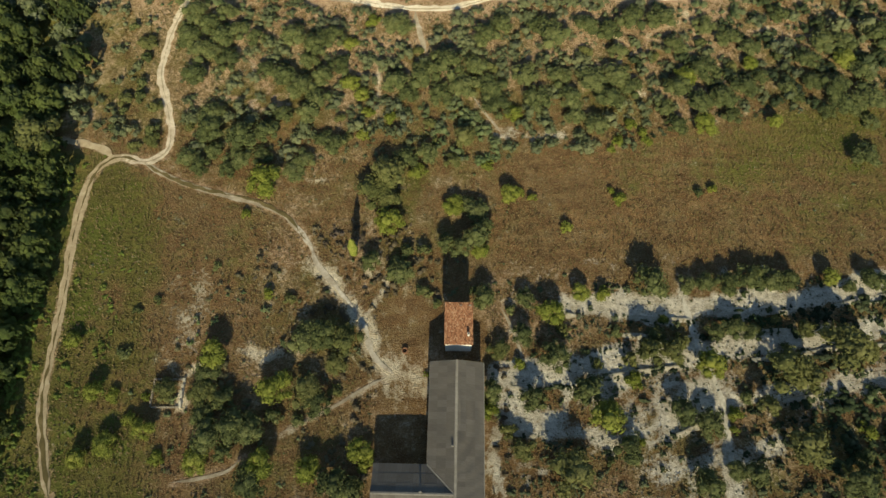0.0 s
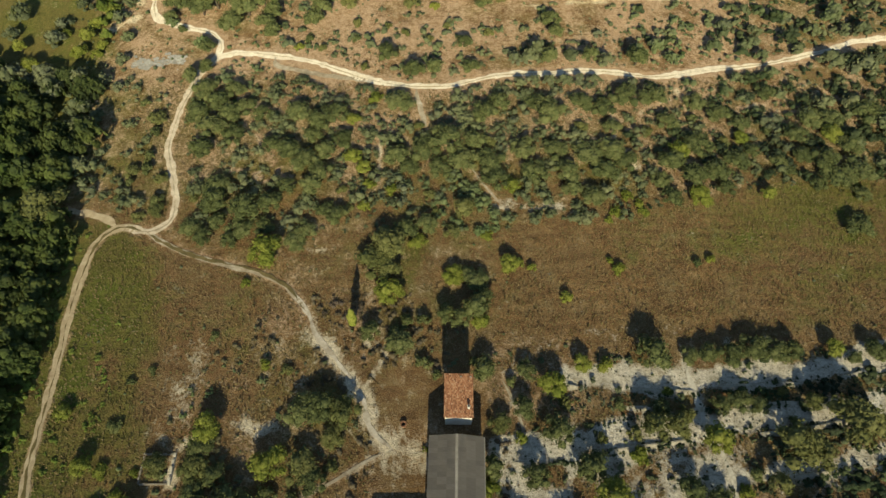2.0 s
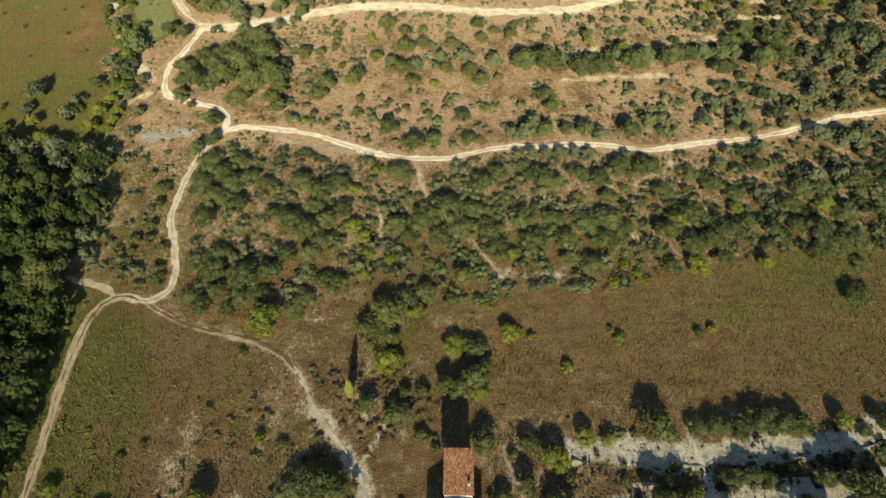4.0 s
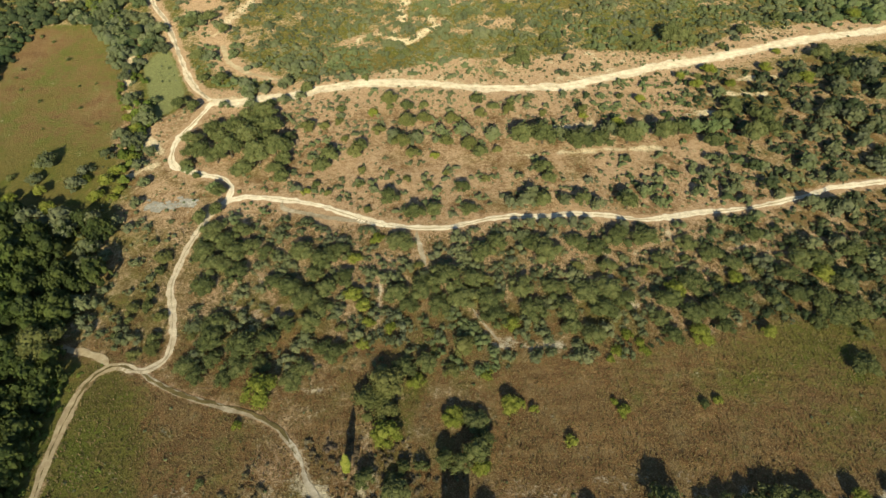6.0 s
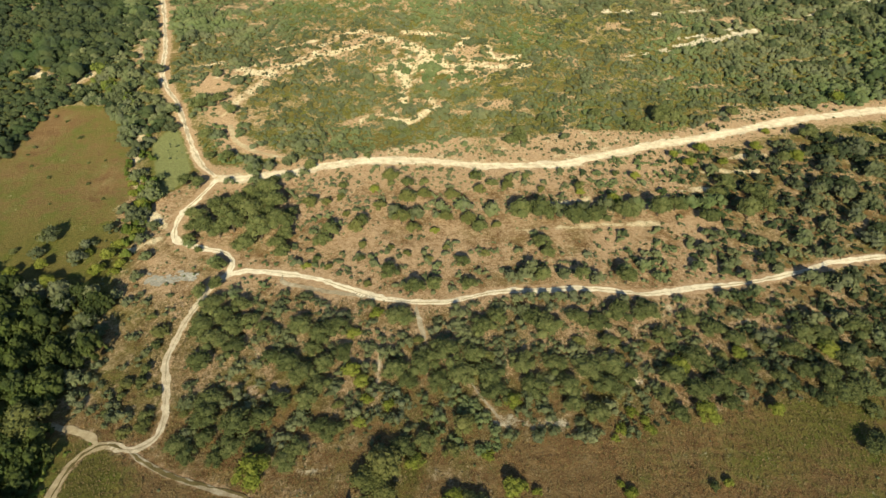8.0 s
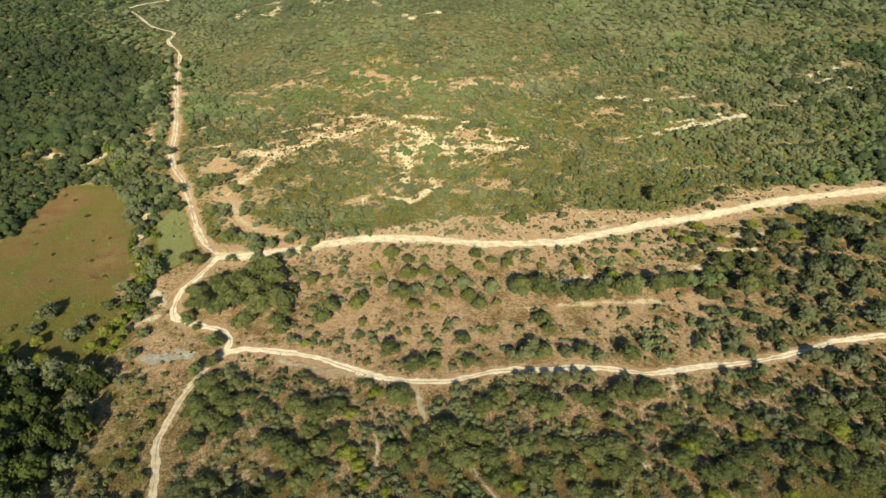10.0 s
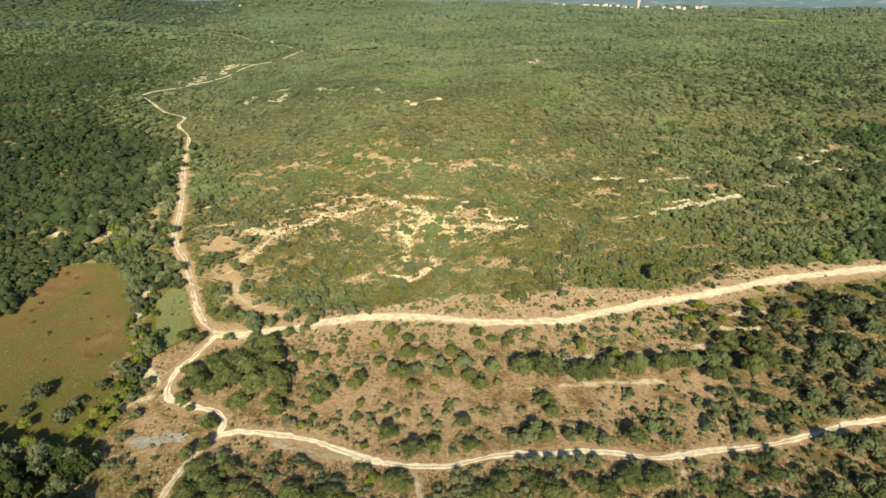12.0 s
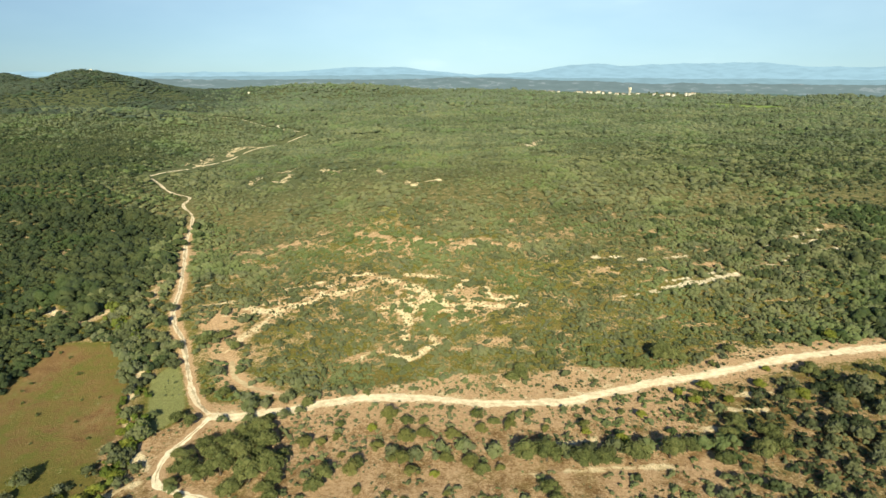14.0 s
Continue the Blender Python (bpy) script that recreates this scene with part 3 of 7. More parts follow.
M_WOOD_KNOLL_HAZE = leaf_material("knoll_haze_leaf", (0.058, 0.082, 0.056), (0.072, 0.098, 0.066), (0.088, 0.115, 0.078), True)


def bark_material():
    m, t, b = mat("bark", 0.95)
    f = nz(t, 0.15, 5)
    t.links.new(ramp(t, f, (0.3, (0.06, 0.045, 0.03)), (0.7, (0.17, 0.135, 0.10))), b.inputs["Base Color"])
    bump(t, b, f, 0.8, 0.05)
    return m


M_BARK = bark_material()


def road_material(name, a, c, d):
    m, t, b = mat(name, 0.95)
    mid, fine = nz(t, 2.5, 5), nz(t, 0.5, 5, 0.7)
    col = ramp(t, mid, (0.3, a), (0.5, c), (0.7, d))
    col = mix(t, 0.55, col, ramp(t, fine, (0.3, (0.5, 0.46, 0.4)), (0.65, (1.0, 1.0, 1.0))), "MULTIPLY")
    t.links.new(col, b.inputs["Base Color"])
    bump(t, b, fine, 0.6, 0.1)
    return m


M_ROAD = road_material("chalk_gravel", (0.64, 0.56, 0.43), (0.78, 0.70, 0.56), (0.86, 0.80, 0.67))
M_MAIN = road_material("worn_chalk_road", (0.50, 0.42, 0.30), (0.72, 0.63, 0.48), (0.84, 0.77, 0.62))
M_TRACK = road_material("earth_track", (0.34, 0.265, 0.165), (0.47, 0.38, 0.25), (0.58, 0.49, 0.34))
M_DUST = road_material("dusty_track", (0.48, 0.40, 0.29), (0.64, 0.55, 0.42), (0.76, 0.68, 0.54))
M_BENCH = road_material("terrace_chalk", (0.40, 0.365, 0.29), (0.62, 0.58, 0.49), (0.76, 0.72, 0.63))
M_YARD = road_material("yard_chalk", (0.34, 0.285, 0.21), (0.56, 0.50, 0.41), (0.70, 0.645, 0.55))
M_FOOT = road_material("trodden_chalk", (0.26, 0.21, 0.14), (0.40, 0.34, 0.25), (0.54, 0.48, 0.38))
M_VERGE = road_material("dry_verge", (0.10, 0.085, 0.035), (0.15, 0.12, 0.05), (0.22, 0.17, 0.08))


# ---- building blocks ----
def mesh_of(name, verts, faces, material, smooth=False):
    """A mesh from arrays of corners; faces is an array of triangles or quads, or a list."""
    me = bpy.data.meshes.new(name)
    if isinstance(faces, np.ndarray):
        n, k = faces.shape
        me.vertices.add(len(verts))
        me.vertices.foreach_set("co", np.asarray(verts, np.float32).ravel())
        me.loops.add(n * k)
        me.loops.foreach_set("vertex_index", faces.astype(np.int32).ravel())
        me.polygons.add(n)
        me.polygons.foreach_set("loop_start", np.arange(0, n * k, k, dtype=np.int32))
        me.polygons.foreach_set("use_smooth", np.full(n, smooth))
        me.update(calc_edges=True)
    else:
        me.from_pydata([tuple(v) for v in verts], [], faces)
        me.polygons.foreach_set("use_smooth", np.full(len(faces), smooth))
    me.materials.append(material)
    return me


def part(name, bm, material, parent, label=""):
    me = bpy.data.meshes.new(name)
    bm.to_mesh(me)
    bm.free()
    me.materials.append(material)
    ob = new(name, me)
    ob.parent = parent
    return tagged(ob, label)


# ---- ground: one sheet to the horizon ----
def spread(lo, hi, step, grow, end_lo, end_hi):
    mid = list(np.arange(lo, hi + step / 2, step))
    up, s = [mid[-1]], step
    while up[-1] < end_hi:
        up.append(up[-1] + s)
        s = min(s * grow, 120)
    down, s = [mid[0]], step
    while down[-1] > end_lo:
        down.append(down[-1] - s)
        s = min(s * grow, 120)
    return np.array(down[:0:-1] + mid + up[1:])


def between_ledges(x, y):
    """The dark scrubby strip between the two upper chalk ledges, 0 to 1."""
    return bell(y - 0.0575 * x, 32.9, 3.2) * sm(18, 26, x)


def cover(x, y):
    """Chalk, green grass and bare soil as shares at plan points."""
    n1, n2 = fbm(x, y, 30, 11), fbm(x, y, 9, 21)
    chalk = np.zeros(x.shape)
    green = 0.27 + 0.5 * (n1 - 0.5) + 0.45 * (fbm(x, y, 6, 85) - 0.5)
    bare = 0.30 + 0.6 * (n2 - 0.5) + 0.2 * sm(80, 110, y)
    fl = region(x, y, FIELD_L, 5)
    green = green + fl * (0.50 - 0.55 * sm(-66, -52, x + 0.25 * (y - 30)) + 0.8 * (fbm(x + 0.4 * y, 0.45 * (y - 0.4 * x), 11, 67) - 0.5))
    bare = bare - 0.6 * fl
    fr = region(x, y, FIELD_R, 3)
    green = green * (1 - fr) + fr * (0.08 + 0.50 * sm(48, 92, y + 0.30 * (x - 60)) * sm(15, 60, x) + 0.5 * (n1 - 0.5) + 0.55 * (fbm(x * 0.35, y - 0.1 * x, 5, 65) - 0.5))
    bare = bare * (1 - fr) + fr * (0.02 + 0.28 * (1 - sm(48, 56, y)))
    chalk = chalk + fr * (1 - sm(47, 54, y + 4 * (n1 - 0.5))) * 1.1 * (fbm(x, y, 3.2, 99) - 0.36)
    me = region(x, y, MEADOW, 4)
    green = green * (1 - me) + me * (0.56 + 0.3 * (fbm(x + 0.5 * y, y, 24, 107) - 0.5) + 0.25 * (n2 - 0.5) - 0.35 * bell(x, -121, 9) * bell(y, 190, 14) - 0.3 * bell(x, -164, 8) * bell(y, 222, 18))
    bare = bare * (1 - me) + me * (-0.3 + 0.3 * (fbm(x, y, 22, 41) - 0.5))
    st = region(x, y, STRIP, 2)
    green, bare = green * (1 - st) + 0.8 * st, bare * (1 - st)
    left = sm(-72, -80, x) * (1 - sm(74, 84, y)) + (0.06 * sm(-62, -70, x) + 0.94 * sm(-92, -106, x)) * sm(74, 84, y) * (1 - sm(140, 170, y))
    green, bare = green + 0.55 * left, bare - 0.6 * left
    te = region(x, y, TERRACES, 4)
    chalk = chalk + te * (0.27 + 1.9 * (fbm(x * 0.45, y - 0.09 * x, 5, 31) - 0.5) + 0.9 * (fbm(x, y, 16, 37) - 0.5) - 0.22 * sm(62, 88, x) - 0.5 * between_ledges(x, y))
    green = green + 0.1 * te * sm(20, 70, x)
    mid_band = sm(112, 128, y) * (1 - sm(195, 215, y))
    bare = bare + 0.05 * mid_band * (1 - me) + 0.03 * sm(84, 96, y) * (1 - sm(122, 130, y)) * sm(-66, -58, x)
    green = green + 0.22 * sm(78, 95, y) * (1 - 0.6 * mid_band) * (1 - me)
    rows_e = sm(80, 105, x) * mid_band
    green, bare = green + 0.12 * rows_e, bare - 0.2 * rows_e
    slope = sm(188, 215, y - 0.12 * x) * (1 - me) * (1 - st)
    green = green * (1 - slope) + slope * (0.84 + 0.7 * (n1 - 0.5) + 0.4 * (n2 - 0.5))
    bare = bare * (1 - slope) + slope * (0.28 + 0.8 * (n2 - 0.5) + 0.1 * bell(x, -30, 110) * bell(y, 310, 80))
    fine_n = fbm(x, y, 5, 61)
    spot = fbm(x * 0.75, y, 7, 19)
    for half, pts in HILL_SOIL:
        d = away(x, y, pts) + 5 * (n2 - 0.5)
        bare = np.maximum(bare, 0.66 * (1 - sm(half * 0.6, half * 1.3, d)) * sm(0.46, 0.54, spot))
    for half, power, pts in CHALK:
        d = away(x, y, pts) + 1.6 * half * (n2 - 0.5) + 2.4 * (fine_n - 0.5)
        hill = pts[0][1] > 230
        if hill:
            base = 1 - sm(half * 0.45, half * 1.35, d)
            bare = np.maximum(bare, (0.66 if pts[0][0] < 80 else 0.25) * (1 - sm(half * 0.9, half * 1.9, d)))
            chalk = np.maximum(chalk, power * np.sqrt(base) * sm(0.42, 0.52, fbm(x, y, 3.6, 63) + 0.22 * (base - 0.6)))
        else:
            chalk = np.maximum(chalk, power * (1 - sm(half * 0.4, half * 1.9, d)) - 0.4 * np.clip(fine_n - 0.38, 0, 1))
    washed = gullies(x, y)
    chalk = np.maximum(chalk, 0.95 * sm(0.15, 0.7, washed))
    bare = np.maximum(bare, 0.9 * sm(0.05, 0.4, washed))
    for pts in SCRUB_PATHS:
        d = away(x, y, pts) + 1.6 * (fine_n - 0.5)
        bare = np.maximum(bare, 0.85 * (1 - sm(0.2, 1.4, d)))
        chalk = np.maximum(chalk, 0.38 * (1 - sm(0.1, 0.8, d)))
    for name, (w, pts) in TRACKS.items():
        d = away(x, y, pts)
        edge = {"main": 13.0, "valley": 3.4, "lower": 2.6, "link": 3.5, "side": 3.0}.get(name, 1.0)
        bare = np.maximum(bare, (1.0 if edge > 1 else 0.6) * (1 - sm(w * 0.5, w * 0.5 + edge, d)))
    road_y = np.interp(x, [p[0] for p in TRACKS["main"][1]], [p[1] for p in TRACKS["main"][1]])
    north = sm(-2, 2, y - road_y) * sm(-60, -48, x)
    rim = np.interp(x, [p[0] for p in BANK_EDGE], [p[1] for p in BANK_EDGE]) + 7 * (fbm(x, y, 11, 23) - 0.5)
    bare = np.maximum(bare, north * (1 - sm(-3, 2.5, y - rim)) * (0.70 + 0.9 * (n2 - 0.4)))
    chalk = np.maximum(chalk, north * (1 - sm(-3, 1, y - rim)) * (0.22 + 0.9 * (fine_n - 0.5)))
    chalk = np.maximum(chalk, 0.42 * (1 - sm(2.4, 5.5, away(x, y, TRACKS["main"][1]) + 3 * (n2 - 0.5))))
    south = (1 - north) * sm(-52, -40, x) * sm(38, 12, road_y - y) * sm(130, 80, x)
    bare = np.maximum(bare, south * (0.76 + 0.7 * (n2 - 0.45)))
    bare = np.maximum(bare, 0.78 * region(x, y, APRON, 6)) * (1 - st)
    wild = sm(380, 470, y)
    green, bare = green * (1 - wild) + 1.0 * wild, bare * (1 - wild)
    green = np.where(st > 0.05, green * (1 - st) + 1.5 * st, np.minimum(green, 1.0))
    green = np.where(y + 90 * (n1 - 0.5) > 335 + 60 * bell(x, -30, 90), 3.2 + sm(390, 560, y), green)
    hall = bell(x, -2, 14) * bell(y, 25, 12)
    bare = np.maximum(bare, 0.45 * hall)
    chalk = np.maximum(chalk, 0.42 * bell(x, -11, 6) * bell(y, 24, 6))
    yard = bell(x, -24, 24) * bell(y, 42, 20)
    chalk = np.maximum(chalk, 1.3 * yard * (fbm(x, y, 4.5, 95) - 0.38))
    green = green + 0.6 * yard * (fbm(x, y, 7, 97) - 0.35)
    green = green + 0.9 * bell(x, -8, 26) * bell(y, 64, 16) * (fbm(x, y, 8, 109) - 0.36)
    return chalk, green, bare


def ground():
    xs = spread(-115, 130, 1.3, 1.03, -4750, 4750)
    ys = spread(-20, 140, 1.25, 1.05, -600, 140)
    ys = np.concatenate([ys[ys < 139.9], spread(140, 325, 1.6, 1.045, 139, 4750)[1:]])
    gx, gy = np.meshgrid(xs, ys)
    x, y = gx.ravel(), gy.ravel()
    z = height(x, y) + 0.25 * (fbm(x, y, 6, 5) - 0.5) * (1 - sm(300, 600, y))
    nx, ny = len(xs), len(ys)
    i = (np.arange(ny - 1)[:, None] * nx + np.arange(nx - 1)).ravel()
    quads = np.stack([i, i + 1, i + nx + 1, i + nx], 1)
    me = mesh_of("ground", np.stack([x, y, z], 1), quads, M_GROUND, True)
    a = me.color_attributes.new("cover", "FLOAT_COLOR", "POINT")
    c, g, b = cover(x, y)
    a.data.foreach_set("color", np.stack([c, g, b, np.maximum(sm(60, 130, y), 0.6 * sm(12, 4, x)) * (1 - 0.7 * sm(70, 100, x) * sm(270, 290, y))], 1).astype(np.float32).ravel())
    tagged(new("ground", me), "dry grass, bare soil and chalk ground of a valley", "ground", kind="structure")


ground()


def strip_mesh(name, pts, lo, hi, lift, material, seed, across=4, ragged=0.35):
    """A ribbon along a line, from lo to hi metres beside it, laid on the ground."""
    p = smooth_line(pts, 0.7)
    t = np.gradient(p, axis=0)
    t /= np.linalg.norm(t, axis=1)[:, None]
    nrm = np.stack([-t[:, 1], t[:, 0]], 1)
    s = np.cumsum(np.r_[0, np.linalg.norm(np.diff(p, axis=0), axis=1)])
    a = lo - ragged * (1.6 * (vnoise(s, s * 0 + seed * 7.3, 1.6, seed) - 0.5) + 2.0 * (vnoise(s, s * 0 + seed, 9, seed + 3) - 0.5))
    b = hi + ragged * (1.6 * (vnoise(s, s * 0 + seed * 3.1 + 50, 1.6, seed + 5) - 0.5) + 2.0 * (vnoise(s, s * 0 + seed, 9, seed + 8) - 0.5))
    taper = np.minimum(sm(-0.3, 4.0, s), sm(-0.3, 4.0, s[-1] - s)) if hi - lo < 1.8 else 1.0
    a, b = a * taper, b * taper
    cols = []
    for k in range(across + 1):
        u = a + (b - a) * k / across
        q = p + nrm * u[:, None]
        z = height(q[:, 0], q[:, 1]) + 0.25 * (fbm(q[:, 0], q[:, 1], 6, 5) - 0.5) + lift
        cols.append(np.column_stack([q, z]))
    v = np.stack(cols, 1).reshape(-1, 3)
    n, w = len(p), across + 1
    i = (np.arange(n - 1)[:, None] * w + np.arange(across)).ravel()
    return mesh_of(name, v, np.stack([i, i + w, i + w + 1, i + 1], 1), material, True)


def tracks():
    ruts = {"left", "field", "lower", "valley", "link", "climb", "main"}
    shoulder = new("shoulder", strip_mesh("shoulder", TRACKS["main"][1], -2.5, 2.2, 0.06, M_DUST, 93, 6, 1.0))
    tagged(shoulder, "dusty gravel shoulder of a farm road", "road", kind="structure")
    for k, (name, (w, pts)) in enumerate(TRACKS.items()):
        m = M_BENCH if "bench" in name else M_YARD if name == "chalkway" else M_DUST if name in ("valley", "distant", "climb") else M_MAIN if name == "main" else M_ROAD if name in ("lower", "link") else M_FOOT if name in ("yard", "thicket", "garden", "spur", "foot", "parallel", "field") else M_TRACK
        label = "broken chalk path along a terrace" if m is M_BENCH else "worn chalk track across a dry yard" if m is M_YARD else "pale chalk and gravel farm road" if m in (M_ROAD, M_MAIN) else "dusty two-rut farm track" if m is M_DUST else "narrow earth track through dry grass"
        rag = min(0.5, w * 0.24) if m not in (M_BENCH, M_YARD) else 0.5 * w
        road = new("track_%d" % (k + 1), strip_mesh("track", pts, -w / 2, w / 2, 0.10, m, 40 + k, 4, rag))
        tagged(road, label, "track", kind="structure")
        if name in ruts:
            soft = name in ("lower", "valley", "link", "climb", "main")
            mid = w * (0.16 if name == "valley" else 0.06 if soft else 0.24 if name == "field" else 0.13)
            verge = new("grass_strip", strip_mesh("grass_strip", pts, -mid, mid, 0.14, M_FOOT if name in ("valley", "climb") else M_DUST if name == "main" else M_TRACK if soft else M_VERGE, 70 + k, 1, mid * 1.6))
            verge.parent = road


tracks()


def patch_material(name, lo, mid_c, hi):
    m, t, b = mat(name, 0.95)
    geo = t.nodes.new("ShaderNodeNewGeometry")
    v = calc(t, "ADD", calc(t, "MULTIPLY", geo.outputs["Random Per Island"], 0.25), calc(t, "MULTIPLY", nz(t, 0.9, 6, 0.8, geo.outputs["Position"]), 0.75))
    t.links.new(ramp(t, v, (0.25, lo), (0.5, mid_c), (0.75, hi)), b.inputs["Base Color"])
    bump(t, b, nz(t, 0.4, 4, 0.7, geo.outputs["Position"]), 0.8, 0.2)
    return m


M_CREAM = patch_material("cream_chalk", (0.30, 0.24, 0.14), (0.50, 0.41, 0.27), (0.68, 0.58, 0.42))


def bank(pts, off, tall, seed):
    """A low earth bank along a terrace: steep on the north, a long gentle back."""
    p = smooth_line(pts, 0.6)
    t = np.gradient(p, axis=0)
    t /= np.linalg.norm(t, axis=1)[:, None]
    nrm = np.stack([-t[:, 1], t[:, 0]], 1)
    s = np.cumsum(np.r_[0, np.linalg.norm(np.diff(p, axis=0), axis=1)])
    rise = tall * sm(0.38, 0.70, vnoise(s, s * 0 + seed, 5.0, seed)) * (0.6 + 0.8 * vnoise(s, s * 0, 0.9, seed + 1))
    shift = 1.2 * (vnoise(s, s * 0 + 9, 7.0, seed + 2) - 0.5)
    cols = []
    for u, h in ((0.0, -0.25), (-0.15, 0.6), (-0.3, 1.0), (-0.7, 0.7), (-1.2, 0.25), (-1.9, -0.25)):
        q = p + nrm * (off + shift + u)[:, None]
        wob = 0.15 * (fbm(q[:, 0], q[:, 1], 1.1, seed + 4) - 0.5)
        cols.append(np.column_stack([q, height(q[:, 0], q[:, 1]) - 0.10 + h * rise * 1.3 + wob * (h > 0) * (rise > 0.08)]))
    v = np.stack(cols, 1).reshape(-1, 3)
    n, w = len(p), 6
    i = (np.arange(n - 1)[:, None] * w + np.arange(5)).ravel()
    me = mesh_of("bank", v, np.stack([i, i + w, i + w + 1, i + 1], 1), M_BANK, True)
    tagged(new("bank", me), "low crumbling chalk bank between terraces", "bank", kind="structure")


M_BANK = patch_material("bank_chalk", (0.18, 0.155, 0.10), (0.42, 0.375, 0.285), (0.70, 0.65, 0.54))
for _pts, _off, _h, _s in (([(25.9, 40.5), (49.8, 39.8), (74.2, 41.6), (95.5, 44.8)], -1.9, 0.4, 3), ([(25.9, 40.5), (49.8, 39.8), (74.2, 41.6), (95.5, 44.8)], -6.0, 0.35, 9), ([(10.8, 25.8), (24.7, 26.6), (36.4, 28.3), (60.1, 31.2), (92.4, 34.7)], -2.1, 0.4, 15), ([(12.7, 17.2), (34.4, 12.8), (52.0, 19.2), (69.6, 22.5), (89.3, 24.7)], -1.6, 0.45, 27)):
    bank(_pts, _off, _h, _s)
M_GREY = patch_material("grey_rock", (0.20, 0.185, 0.16), (0.33, 0.315, 0.275), (0.50, 0.48, 0.43))


def patches(name, lines, rate, sizes, side, material, label, seed, lift=0.12, long=2.0):
    """Broken patches of bare rock or soil strewn along lines of the plan."""
    rs = np.random.RandomState(seed)
    V, Fc = [], []
    n = 10
    for width, pts in lines:
        p = smooth_line(pts, 1.0)
        t = np.gradient(p, axis=0)
        t /= np.linalg.norm(t, axis=1)[:, None] + 1e-9
        count = int(len(p) * rate * max(1.0, width / 2))
        for k in range(count):
            j = rs.randint(len(p))
            off = width * side * rs.randn() * 0.6
            c = p[j] + np.array([-t[j, 1], t[j, 0]]) * off
            size = sizes[0] + (sizes[1] - sizes[0]) * rs.rand() ** 2
            an = np.arange(n) * 2 * math.pi / n
            rad = size * (0.55 + 0.75 * rs.rand(n))
            q = c + (np.cos(an) * rad * long)[:, None] * t[j] + (np.sin(an) * rad)[:, None] * np.array([-t[j, 1], t[j, 0]])
            q = np.vstack([c, q])
            z = height(q[:, 0], q[:, 1]) + lift + 0.02 * rs.rand()
            z[0] += 0.05 * size
            b0 = len(V)
            V.extend(np.column_stack([q, z]))
            Fc.extend((b0, b0 + 1 + i, b0 + 1 + (i + 1) % n) for i in range(n))
    me = mesh_of(name, np.array(V), np.array(Fc), material, True)
    tagged(new(name, me), label, "rock", kind="stuff")




patches("clearing", [(half, pts) for half, _, pts in FAR_CLEARINGS[2:]], 0.16, (0.6, 2.4), 1.1, M_CREAM, "bare clearings in the far wood", 6, 0.6)
M_FIELD = patch_material("green_crop", (0.115, 0.18, 0.045), (0.145, 0.21, 0.055), (0.19, 0.235, 0.08))
patches("far_field", [(30.0, [(798.9, 1776.2), (865.6, 1650.0)])], 0.10, (14, 36), 1.0, M_FIELD, "bright green field beyond the woods", 8, 1.5, 1.5)


patches("rock_outcrop", [(1.6, [(-89.0, 133.2), (-82.8, 133.8), (-75.2, 134.8)])], 9.0, (0.2, 0.85), 1.0, M_GREY, "grey limestone rubble beside the track", 9, 0.2, 1.5)


# ---- plants ----
def ico(sub):
    bm = bmesh.new()
    bmesh.ops.create_icosphere(bm, subdivisions=sub, radius=1.0)
    v = np.array([q.co[:] for q in bm.verts])
    f = np.array([[q.index for q in p.verts] for p in bm.faces])
    bm.free()
    return v, f


ICO1, ICO2 = ico(1), ico(2)


